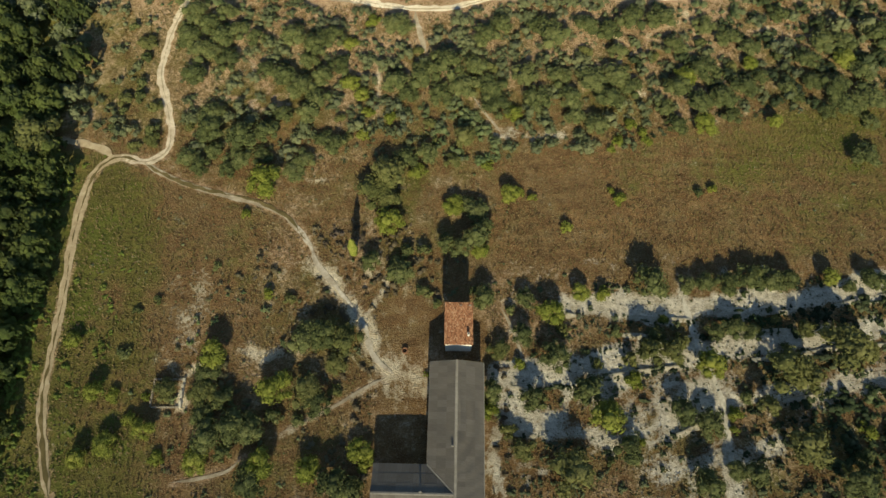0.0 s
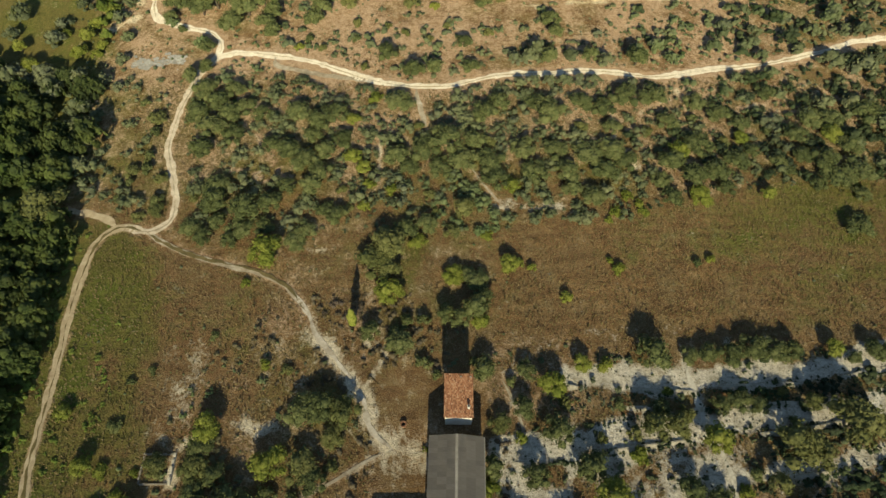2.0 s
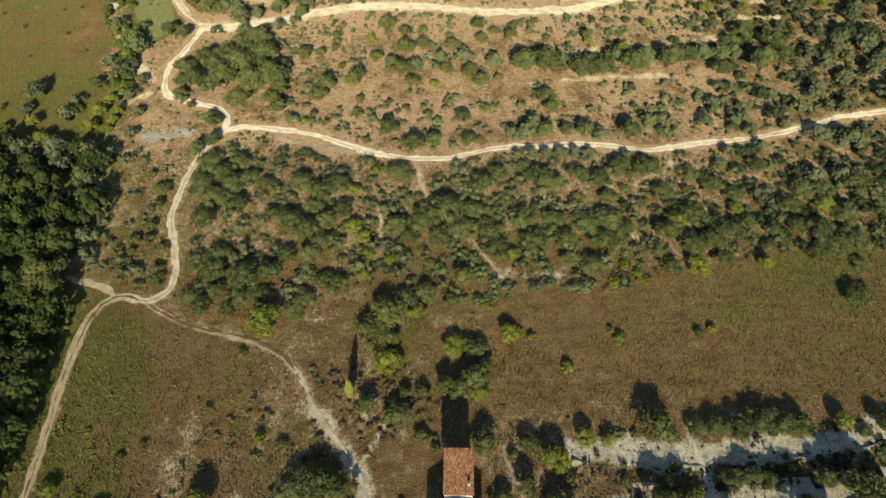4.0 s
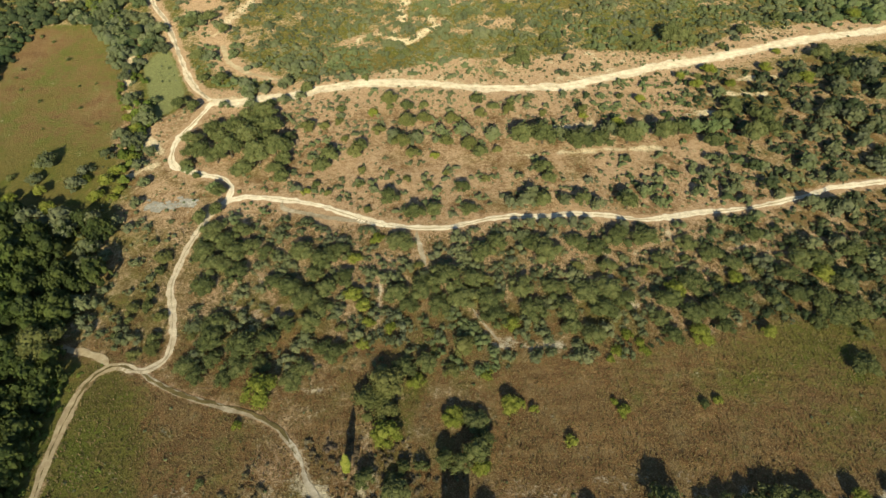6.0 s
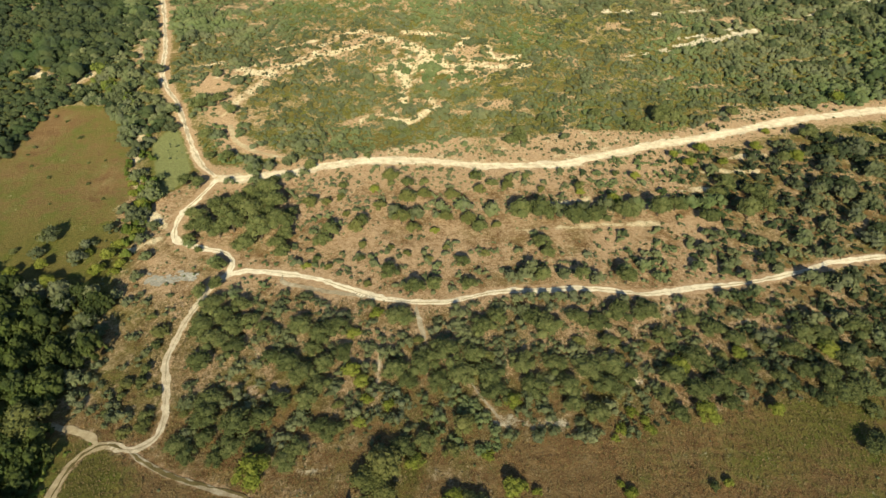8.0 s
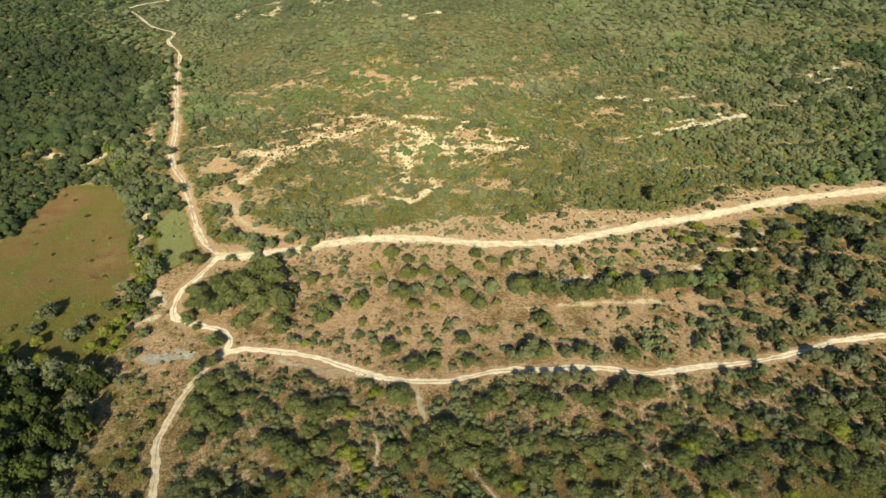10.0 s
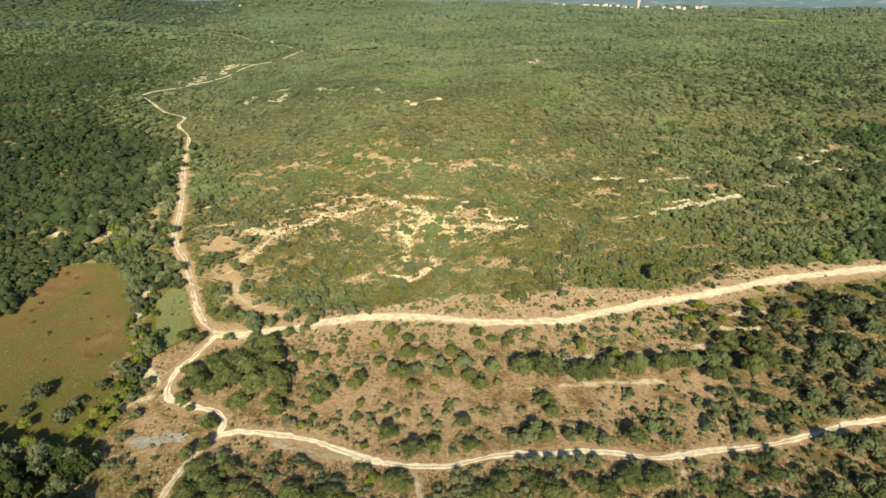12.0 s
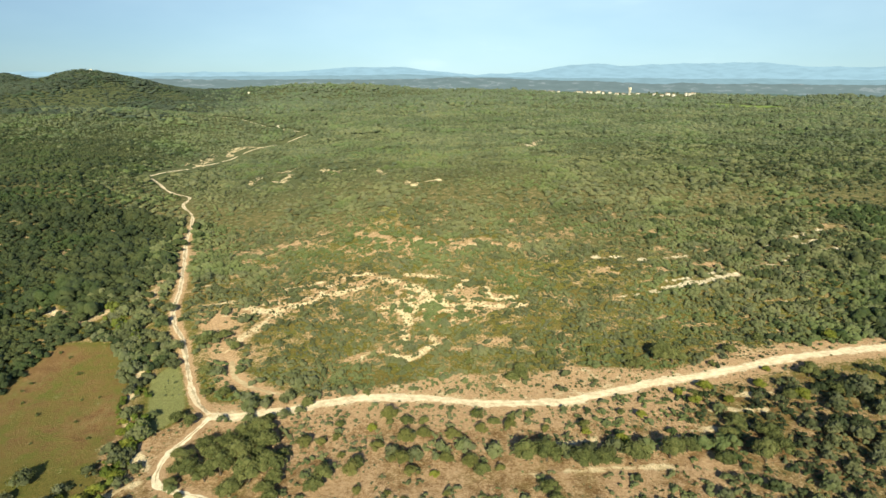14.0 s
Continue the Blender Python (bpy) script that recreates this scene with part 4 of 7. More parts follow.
def crown_arrays(rs, blobs, sub, leaves, leaf, flat=0.75, spread_r=0.62, low=0.25, cheap=False):
    """A crown of radius 1: lumpy masses, each covered with small leaf sprays; base at z = 0."""
    V, Fc, n = [], [], 0
    base, faces = (ICO1, ICO2)[sub - 1]
    faces = faces[base[faces].mean(1)[:, 2] > (-0.35 if cheap else -0.6)]
    places = []
    for k in range(blobs):
        a = rs.rand() * 6.283 + k * 2.4
        rad = spread_r * math.sqrt((k + 0.3) / blobs) * (0.8 + 0.4 * rs.rand())
        size = (0.25 + 0.22 * rs.rand()) * (1.15 - 0.35 * rad) * (1.0 if blobs > 4 else 1.35)
        zc = low + flat * (0.25 + 0.65 * (1 - rad / 0.8) * (0.7 + 0.5 * rs.rand()))
        c = np.array([rad * math.cos(a), rad * math.sin(a), zc])
        jit = 1 + 0.34 * (rs.rand(len(base), 1) - 0.5)
        v = base * jit * size * np.array([1, 1, 0.85]) * (0.78 if leaves > 100 else 0.95) + c
        V.append(v)
        Fc.append(faces + n)
        n += len(v)
        places.append((c, size))
    V = [np.vstack(V)]
    Fc = [np.vstack(Fc)]
    if leaves:
        which = rs.randint(0, blobs, leaves)
        d = rs.normal(size=(leaves, 3))
        d[:, 2] = np.abs(d[:, 2]) * 0.9 - 0.25
        d /= np.linalg.norm(d, axis=1)[:, None]
        c = np.array([p[0] for p in places])[which]
        s = np.array([p[1] for p in places])[which]
        pos = c + d * (s * (0.86 + 0.3 * rs.rand(leaves)))[:, None] * np.array([1, 1, 0.9])
        nrm = d + 0.65 * rs.normal(size=(leaves, 3))
        nrm /= np.linalg.norm(nrm, axis=1)[:, None]
        u = np.cross(nrm, rs.normal(size=(leaves, 3)))
        u /= np.linalg.norm(u, axis=1)[:, None]
        w = np.cross(nrm, u)
        L = (leaf * (0.6 + 0.8 * rs.rand(leaves)))[:, None]
        q = np.stack([pos - u * L, pos + w * L * 0.75, pos + u * L, pos - w * L * 0.6], 1).reshape(-1, 3)
        i = n + 4 * np.arange(leaves)
        Fc.append(np.stack([i, i + 1, i + 2], 1) if cheap else np.vstack([np.stack([i, i + 1, i + 2], 1), np.stack([i, i + 2, i + 3], 1)]))
        V.append(q)
    return np.vstack(V), np.vstack(Fc)


def tube(V, Fc, a, b, ra, rb, sides=7):
    a, b = np.array(a, float), np.array(b, float)
    d = (b - a) / np.linalg.norm(b - a)
    u = np.cross(d, (0.3, 0.9, 0.1))
    u /= np.linalg.norm(u)
    w = np.cross(d, u)
    n = len(V)
    for c, r in ((a, ra), (b, rb)):
        for k in range(sides):
            q = 2 * math.pi * k / sides
            V.append(c + r * (math.cos(q) * u + math.sin(q) * w))
    for k in range(sides):
        j = (k + 1) % sides
        Fc.append((n + k, n + j, n + sides + j, n + sides + k))


def tree_proto(kind, seed):
    """A tree with a crown of radius 1, to be scaled: trunk with limbs, crown."""
    rs = np.random.RandomState(seed)
    shrub = kind.endswith("bush")
    leaf_kind = kind.split("_")[0]
    root = new("bush" if shrub else "tree")
    V, Fc = [], []
    low = 0.02 if shrub else 0.42
    tube(V, Fc, (0, 0, -0.15), (0.03, 0.02, low + 0.25), 0.075, 0.05)
    for k in range(5):
        a = k * 1.3 + rs.rand()
        tube(V, Fc, (0.02, 0.01, low + 0.05 * k), (0.5 * math.cos(a), 0.5 * math.sin(a), low + 0.35 + 0.2 * rs.rand()), 0.035, 0.012, 5)
    trunk = new("trunk", mesh_of("trunk", V, Fc, M_BARK, True))
    trunk.parent = root
    if shrub:
        v, f = crown_arrays(rs, 10, 1, 380, 0.10, 0.75, 0.64, 0.05)
    else:
        v, f = crown_arrays(rs, 16, 1, 1080, 0.060, 0.85, 0.72, low)
    crown = new("crown", mesh_of("crown", v, f, LEAF[leaf_kind], True))
    crown.parent = root
    return root


WORDS = {
    "oak": ("dark green holm oak with a dense lumpy crown", "tree"),
    "light": ("bright yellow-green young tree in dry grass", "tree"),
    "pale": ("pale yellowish green pine with a loose crown", "tree"),
}
PROTO = {}
for _i, _k in enumerate(("oak", "light", "pale")):
    PROTO[_k] = [tree_proto(_k, 100 + 10 * _i + j) for j in range(5)]
    PROTO[_k + "_bush"] = [tree_proto(_k + "_bush", 300 + 10 * _i + j) for j in range(4)]
PLANTED, FAR_TREES = [], []


def plant(kind, where, places, spaced=False):
    rs = np.random.RandomState(len(PLANTED) + 7)
    for x, y, r in places:
        if spaced and any((x - a) ** 2 + (y - b) ** 2 < (0.62 * (r + c)) ** 2 for a, b, c in PLANTED):
            continue
        if where in ("roadside", "stream side", "stream", "wood edge", "hedge") and kind == "oak":
            FAR_TREES.append((x, y, r))
            PLANTED.append((x, y, r))
            continue
        key = kind if r > 2.0 else kind + "_bush"
        src = PROTO[key][rs.randint(len(PROTO[key]))]
        tall = (0.82 + 0.4 * rs.rand()) * (1.0 if r > 2 else 1.1) * (0.62 if "scrub" in where else 0.72 if where == "south" else (1.15 if kind == "pale" else 0.9) if "terrace" in where else 1.0)
        s = r * (1.0 + 0.12 * rs.rand())
        m = Matrix.Translation((x, y, float(height(x, y)) - 0.05)) @ Matrix.Rotation(rs.rand() * 6.28, 4, "Z") @ Matrix.Diagonal((s, s * (0.9 + 0.2 * rs.rand()), s * tall, 1))
        ob = copy_thing(src, m)
        label, cat = WORDS[kind]
        if r <= 2.0:
            label, cat = {"oak": "small dark green evergreen bush", "light": "small bright green bush in dry grass", "pale": "small grey-green bush on dry soil"}[kind], "bush"
        tagged(ob, label, cat, where + " " + ("trees" if cat == "tree" else "bushes"))
        PLANTED.append((x, y, r))


plant("oak", "south", [(-65.7, 30.1, 1.7), (-64.8, 39.3, 1.2), (-60.9, 41.8, 1.1), (-49.5, 49.5, 1.2), (-28.2, 32.8, 3.5),
    (-24.7, 34.0, 3.3), (-47.3, 25.7, 2.9), (-43.7, 20.7, 2.5), (-40.7, 15.3, 3.9), (-45.9, 13.6, 3.3),
    (-37.4, 14.6, 3.3), (-24.8, 19.6, 2.8), (-36.1, 5.2, 3.7), (-20.4, 4.7, 3.7), (-17.0, 3.6, 2.6),
    (-28.9, 16.7, 1.6), (-15.8, 50.0, 2.5), (-9.0, 47.1, 3.1), (-10.3, 50.4, 1.9), (-4.2, 43.2, 1.9),
    (-47.6, 17.5, 2.5), (-42.2, 10.7, 2.2), (-33.4, 17.4, 2.0)])
plant("oak", "meadow", [(-162.6, 229.8, 1.1), (-156.5, 226.5, 0.9), (-145.6, 214.4, 1.3), (-160.8, 207.5, 1.0), (-161.3, 202.8, 0.8),
    (-155.9, 195.3, 0.8), (-145.6, 187.7, 0.9), (-135.2, 197.3, 0.7), (-129.5, 199.2, 0.7), (-129.3, 183.6, 0.9),
    (-120.0, 174.7, 0.8), (-137.4, 171.6, 0.6), (-127.4, 153.5, 2.9), (-136.1, 146.2, 1.6), (-118.5, 194.0, 0.8)])
plant("oak", "house", [(8.3, 41.6, 2.7), (6.6, 43.2, 1.7), (-1.5, 40.7, 1.4), (9.4, 22.2, 2.5), (17.2, 41.5, 2.2),
    (16.1, 33.6, 2.6), (22.7, 28.9, 3.2), (17.6, 20.5, 2.5), (28.3, 22.1, 3.2), (35.1, 11.0, 3.0),
    (31.7, 9.0, 1.1), (-8.0, 52.6, 1.8), (-4.3, 52.9, 1.8), (0.6, 53.9, 2.3), (3.7, 53.1, 2.3),
    (7.1, 55.5, 3.2), (9.0, 58.2, 2.5), (14.1, 39.1, 1.2)])
plant("oak", "terrace", [(43.7, 44.6, 4.2), (46.4, 17.8, 3.1), (51.4, 15.6, 3.1), (58.1, 6.5, 2.8), (76.7, 5.5, 3.8),
    (49.4, 4.6, 3.2), (55.2, 7.5, 2.1), (52.1, 44.6, 2.2), (55.8, 45.2, 2.4), (60.4, 44.6, 2.7),
    (65.5, 45.8, 3.1), (70.2, 45.2, 3.1), (73.9, 45.8, 2.2), (86.9, 44.3, 1.8), (91.3, 45.8, 2.5),
    (93.5, 44.9, 2.2), (56.1, 34.1, 2.1), (59.7, 34.7, 2.4), (63.6, 34.1, 2.1), (43.8, 33.5, 2.1),
    (35.9, 34.5, 1.4), (99.1, 76.6, 3.2), (101.9, 79.3, 1.6), (58.7, 67.5, 1.3), (80.1, 9.9, 2.0),
    (60.2, 21.0, 1.6), (70.4, 31.1, 1.4)])
plant("light", "south", [(-69.5, 22.4, 2.3), (-76.6, 32.7, 2.1), (-66.0, 21.6, 1.8), (-65.0, 12.3, 2.8), (-58.5, 14.9, 2.4),
    (-69.7, 9.8, 2.2), (-46.4, 29.7, 3.1), (-37.5, 43.0, 1.5), (-33.4, 22.3, 3.6), (-47.1, 9.2, 2.8),
    (-34.4, 8.5, 3.2), (-25.9, 7.5, 2.6), (-16.1, 10.7, 2.6), (-14.9, 8.8, 1.9), (-41.4, 70.0, 4.0),
    (-11.9, 59.5, 3.8), (-5.8, 72.4, 2.4), (2.6, 63.6, 2.8), (10.5, 74.5, 1.9), (14.8, 66.4, 2.6),
    (8.0, 52.5, 2.3), (9.0, 18.7, 2.0), (-3.4, 25.6, 0.9), (-44.9, 62.2, 1.3), (-61.7, 17.0, 1.6),
    (-55.3, 9.7, 1.7), (-59.3, 21.3, 1.1)])
plant("light", "terrace", [(22.3, 38.4, 3.4), (29.2, 42.8, 2.2), (33.9, 42.7, 1.8), (38.0, 24.3, 1.9), (31.5, 16.7, 4.0),
    (46.1, 37.1, 1.2), (53.6, 27.1, 3.2), (57.3, 17.7, 1.7), (82.0, 14.5, 2.0), (82.6, 46.1, 2.2),
    (27.5, 58.6, 1.5), (62.0, 68.2, 1.3), (40.2, 65.6, 1.8), (79.9, 86.2, 2.1), (38.6, 67.8, 1.0),
    (17.4, 67.1, 1.6), (20.5, 66.1, 1.2), (56.7, 14.6, 1.1), (71.5, 9.4, 1.7), (37.9, 12.1, 1.1),
    (15.2, 27.8, 1.4)])
plant("pale", "south", [(-19.9, 32.5, 3.3), (-22.1, 27.9, 2.3), (-55.1, 22.4, 2.5), (-47.8, 22.1, 2.8), (-27.3, 22.3, 3.6),
    (11.4, 30.7, 2.6), (15.4, 11.1, 2.4), (23.5, 6.6, 5.1), (-16.0, 67.3, 4.5), (-12.9, 71.7, 4.0),
    (4.8, 81.4, 3.0), (-95.7, 82.0, 5.8), (-100.0, 85.3, 4.2), (-12.1, 65.1, 2.9), (-32.6, 41.7, 1.7),
    (-21.7, 22.3, 1.6)])
plant("pale", "terrace", [(41.5, 29.4, 3.0), (46.2, 30.0, 2.6), (68.0, 25.9, 4.6), (72.0, 24.0, 3.2), (63.0, 18.8, 2.5),
    (80.3, 29.7, 5.1), (84.9, 29.9, 2.8), (68.8, 11.5, 4.1), (74.7, 34.6, 2.1), (38.0, 28.6, 1.9),
    (24.9, 34.8, 1.7), (31.1, 27.7, 1.4), (12.4, 14.7, 1.8), (48.8, 32.3, 1.9), (69.5, 37.1, 1.2)])
plant("oak", "scrub west", [(-66.4, 113.6, 3.9), (-61.1, 107.9, 4.1), (-62.8, 100.8, 3.9), (-57.5, 113.3, 4.0), (-55.0, 105.9, 3.5),
    (-53.3, 115.0, 3.3), (-61.1, 117.5, 3.6), (-48.6, 113.0, 3.0), (-65.4, 121.5, 3.8), (-57.1, 121.2, 3.3),
    (-44.4, 102.1, 2.9), (-38.3, 112.7, 4.1), (-32.2, 109.8, 4.1), (-28.1, 112.4, 3.5), (-34.0, 105.3, 2.9),
    (-40.0, 100.2, 3.6), (-35.4, 96.7, 3.8), (-30.0, 100.0, 3.2), (-26.0, 103.3, 3.2), (-30.9, 93.2, 3.1),
    (-32.7, 89.1, 3.3), (-38.8, 88.9, 2.8), (-56.1, 89.1, 3.4), (-56.1, 84.7, 3.6), (-47.6, 82.1, 4.7),
    (-42.3, 83.6, 3.4), (-48.2, 76.6, 3.8), (-54.5, 79.1, 2.7), (-57.1, 74.4, 2.7)])
plant("oak", "scrub middle", [(-60.2, 76.8, 3.0), (-50.4, 73.6, 2.4), (-42.9, 77.3, 2.7), (-35.2, 73.1, 2.7), (-32.8, 76.0, 3.0),
    (-25.9, 80.2, 2.7), (-28.7, 82.1, 2.5), (-11.7, 97.8, 3.7), (-8.8, 94.4, 2.8), (-4.7, 99.4, 4.0),
    (0.9, 102.4, 4.6), (5.0, 95.9, 4.2), (-0.6, 94.0, 3.7), (8.2, 102.6, 3.4), (-12.2, 115.6, 4.0),
    (-8.5, 76.1, 3.2), (-3.9, 77.6, 2.7), (-11.1, 75.1, 2.4), (7.6, 61.9, 2.8), (5.1, 64.3, 2.1),
    (11.9, 95.8, 3.9), (13.1, 90.5, 3.6), (20.4, 99.1, 4.0), (22.7, 92.1, 4.0), (28.7, 99.1, 3.4),
    (30.9, 92.1, 3.6), (36.9, 97.4, 4.0), (42.7, 99.1, 3.8), (40.5, 92.1, 3.6)])
plant("oak", "scrub east", [(46.4, 95.7, 3.4), (31.9, 87.2, 2.8), (11.0, 111.5, 3.8), (15.4, 115.1, 3.0), (28.2, 111.4, 4.1),
    (25.6, 115.4, 3.0), (37.2, 115.0, 3.3), (42.8, 113.2, 3.5), (49.1, 117.0, 4.2), (56.4, 117.1, 4.0),
    (44.2, 106.9, 2.9), (58.8, 108.6, 3.1), (67.9, 115.4, 3.6), (73.1, 111.8, 3.5), (66.3, 110.6, 1.8),
    (78.2, 108.3, 2.9), (88.1, 120.0, 3.0), (57.6, 95.8, 3.7), (62.3, 90.9, 3.8), (68.1, 92.6, 3.6),
    (74.4, 96.0, 3.7), (56.0, 85.2, 3.0), (70.0, 87.7, 2.5), (37.0, 84.4, 3.3), (65.4, 101.0, 4.0),
    (54.0, 90.0, 2.8), (85.6, 96.2, 2.3), (92.0, 105.0, 3.3)])
plant("oak", "scrub far east", [(97.7, 110.5, 3.8), (102.9, 110.6, 3.8), (91.7, 98.0, 2.9), (97.0, 96.4, 4.0), (105.6, 101.7, 4.0),
    (104.5, 93.1, 4.7), (98.4, 91.0, 3.8), (113.1, 112.7, 4.5), (87.9, 93.7, 1.8), (93.8, 89.6, 2.4),
    (79.3, 99.5, 2.6), (104.0, 86.5, 2.5), (85.1, 106.6, 1.7)])
plant("light", "scrub", [(62.7, 85.2, 3.0), (42.0, 81.2, 1.9), (45.2, 85.6, 1.9), (47.9, 83.4, 1.6), (39.8, 78.9, 1.2),
    (17.1, 88.4, 2.5), (101.5, 105.2, 3.2), (77.3, 103.8, 2.3), (-19.9, 94.6, 2.3), (-22.9, 98.1, 2.4),
    (-18.3, 89.6, 1.9), (-12.8, 87.9, 1.8), (-23.6, 110.4, 2.2), (-18.1, 117.7, 2.1), (-19.4, 83.2, 1.9),
    (48.7, 81.2, 1.6), (60.2, 99.2, 2.8)])
plant("pale", "scrub west", [(-79.4, 94.3, 2.3), (-74.4, 80.9, 1.9), (-70.0, 82.5, 2.3), (-71.2, 92.4, 2.0), (-77.2, 112.0, 2.7),
    (-61.8, 86.4, 1.7), (-76.5, 97.7, 1.4), (-25.1, 88.1, 1.7), (-3.3, 86.2, 1.9), (2.1, 75.3, 2.1),
    (-23.3, 82.5, 1.9), (-1.9, 81.5, 1.4), (36.5, 107.7, 2.0), (12.1, 102.6, 2.0), (-6.3, 108.2, 1.7),
    (53.4, 106.1, 2.0), (72.9, 102.8, 2.0)])
plant("oak", "grove", [(-68.6, 156.4, 4.7), (-64.4, 162.2, 4.8), (-58.0, 168.4, 4.7), (-58.7, 153.2, 5.0), (-62.9, 147.7, 4.0),
    (-53.7, 156.0, 4.5), (-61.9, 177.7, 4.4), (-52.1, 147.5, 3.3), (-51.4, 163.5, 2.9), (-72.5, 153.6, 4.1),
    (-77.9, 156.5, 3.8), (-73.3, 163.9, 3.9), (-81.7, 150.9, 2.6), (-77.7, 146.5, 1.6), (-68.5, 138.6, 2.6),
    (-49.7, 144.2, 2.5), (-95.0, 215.1, 3.4), (-103.9, 236.5, 4.1), (-96.7, 240.6, 3.4), (-89.0, 232.6, 2.8),
    (-49.7, 194.3, 2.6), (-70.2, 192.8, 3.2), (-82.5, 200.1, 2.6), (-89.9, 200.1, 2.2), (-61.3, 184.7, 2.5),
    (-93.5, 183.8, 2.9), (-88.0, 182.0, 2.5)])
plant("oak", "between roads", [(-37.9, 148.5, 3.3), (-15.6, 133.4, 3.3), (-7.8, 127.1, 3.3), (-2.1, 128.2, 3.0), (32.6, 141.9, 2.5),
    (26.7, 162.5, 5.0), (33.3, 162.5, 5.0), (44.1, 159.4, 4.9), (51.8, 161.0, 4.6), (61.6, 162.7, 4.6),
    (73.3, 164.5, 4.6), (80.0, 167.8, 3.9), (89.5, 161.6, 3.8), (102.1, 181.8, 4.1), (97.3, 176.5, 2.8),
    (109.6, 174.9, 4.8), (103.4, 163.4, 4.6), (110.8, 167.7, 3.9), (93.2, 231.5, 5.0), (82.3, 224.9, 2.8),
    (31.9, 214.7, 3.0), (149.2, 217.7, 3.9), (54.5, 130.6, 3.1), (41.3, 131.7, 2.9), (29.6, 131.6, 2.9),
    (12.3, 154.8, 3.0), (6.4, 138.1, 2.4)])
plant("oak", "roadside", [(21.0, 122.6, 1.9), (24.8, 123.0, 2.1), (29.2, 123.2, 2.2), (33.4, 123.5, 2.0), (37.2, 123.9, 2.2), (41.6, 123.9, 1.9), (52.0, 122.6, 1.8), (81.4, 125.0, 2.0), (92.0, 127.4, 2.1), (-78.0, 184.2, 2.0), (-68.6, 184.6, 2.5), (-57.0, 187.4, 2.4), (-59.5, 197.4, 2.3), (-70.5, 192.6, 1.8), (-52.0, 190.0, 2.2), (-80.9, 149.6, 2.0), (-70.4, 140.6, 2.3)])
plant("oak", "roadside", [(20.4, 131.6, 2.4), (24.6, 131.6, 2.9), (36.5, 132.9, 2.4), (46.1, 130.5, 2.4), (64.8, 132.0, 2.4),
    (78.3, 137.4, 2.4), (81.7, 142.7, 1.8), (125.0, 133.6, 2.2), (123.5, 145.1, 3.2), (138.2, 149.5, 3.3),
    (117.4, 151.9, 3.0), (128.2, 159.3, 3.0), (139.1, 162.5, 3.5), (109.0, 144.8, 2.2), (102.1, 150.1, 2.2),
    (91.1, 144.3, 2.2), (90.9, 133.9, 2.1), (90.3, 152.7, 2.2), (102.2, 136.7, 2.1), (141.4, 175.2, 4.0),
    (149.6, 172.0, 4.0), (134.9, 178.6, 3.2), (162.0, 204.8, 4.9), (160.3, 191.1, 4.2), (147.4, 196.8, 3.0),
    (122.1, 171.7, 2.8)])
plant("pale", "between roads", [(-35.8, 174.6, 2.0), (-27.9, 155.4, 2.6), (-21.5, 167.7, 2.7), (-18.8, 185.2, 3.3), (-12.1, 170.9, 3.2),
    (-13.5, 159.7, 3.2), (-9.6, 155.1, 2.6), (-6.3, 174.3, 2.8), (-22.0, 129.9, 1.4), (-45.8, 169.8, 2.8),
    (-40.2, 171.3, 2.0), (-32.6, 164.7, 1.7), (3.4, 174.2, 2.8), (13.4, 177.7, 2.8), (23.4, 179.5, 2.4),
    (1.4, 161.0, 2.7), (8.8, 159.4, 2.6), (18.0, 157.8, 1.9), (-3.9, 140.9, 1.4), (-16.4, 146.6, 1.6),
    (-10.9, 143.7, 1.6), (13.5, 143.4, 1.6), (1.3, 146.3, 1.4), (49.4, 179.6, 2.4), (35.4, 179.5, 2.0),
    (-25.4, 148.2, 1.6), (-34.7, 137.7, 1.4)])
plant("light", "between roads", [(59.5, 170.9, 2.6), (49.1, 177.7, 1.8), (102.1, 207.3, 3.1), (94.6, 197.0, 2.6), (71.1, 187.1, 2.1),
    (124.7, 209.2, 2.7), (136.4, 200.8, 3.5), (134.1, 222.2, 1.9), (-2.3, 155.0, 1.9), (-24.4, 179.7, 1.8),
    (90.0, 203.2, 2.2), (11.9, 188.9, 1.7), (107.3, 196.9, 2.2), (-41.6, 137.9, 1.6), (176.4, 249.5, 3.5)])
plant("oak", "stream", [(-103.0, 162.2, 3.8), (-107.4, 166.5, 3.1), (-102.6, 174.7, 4.0), (-111.6, 189.1, 2.5), (-125.9, 214.9, 4.5),
    (-131.6, 229.6, 3.6), (-140.1, 246.1, 4.4), (-96.3, 159.1, 2.3), (-126.9, 152.7, 3.3), (-141.7, 261.0, 4.4),
    (-119.4, 205.5, 3.1), (-101.4, 165.8, 2.7), (-117.3, 226.5, 3.3), (-111.8, 219.5, 2.8), (-150.5, 261.2, 4.2),
    (-127.6, 144.6, 2.5), (-114.1, 141.9, 3.2), (-113.4, 148.6, 2.6), (-97.2, 151.2, 2.6), (-92.1, 134.1, 2.1),
    (-109.4, 156.9, 2.6), (-92.6, 143.0, 2.1)])
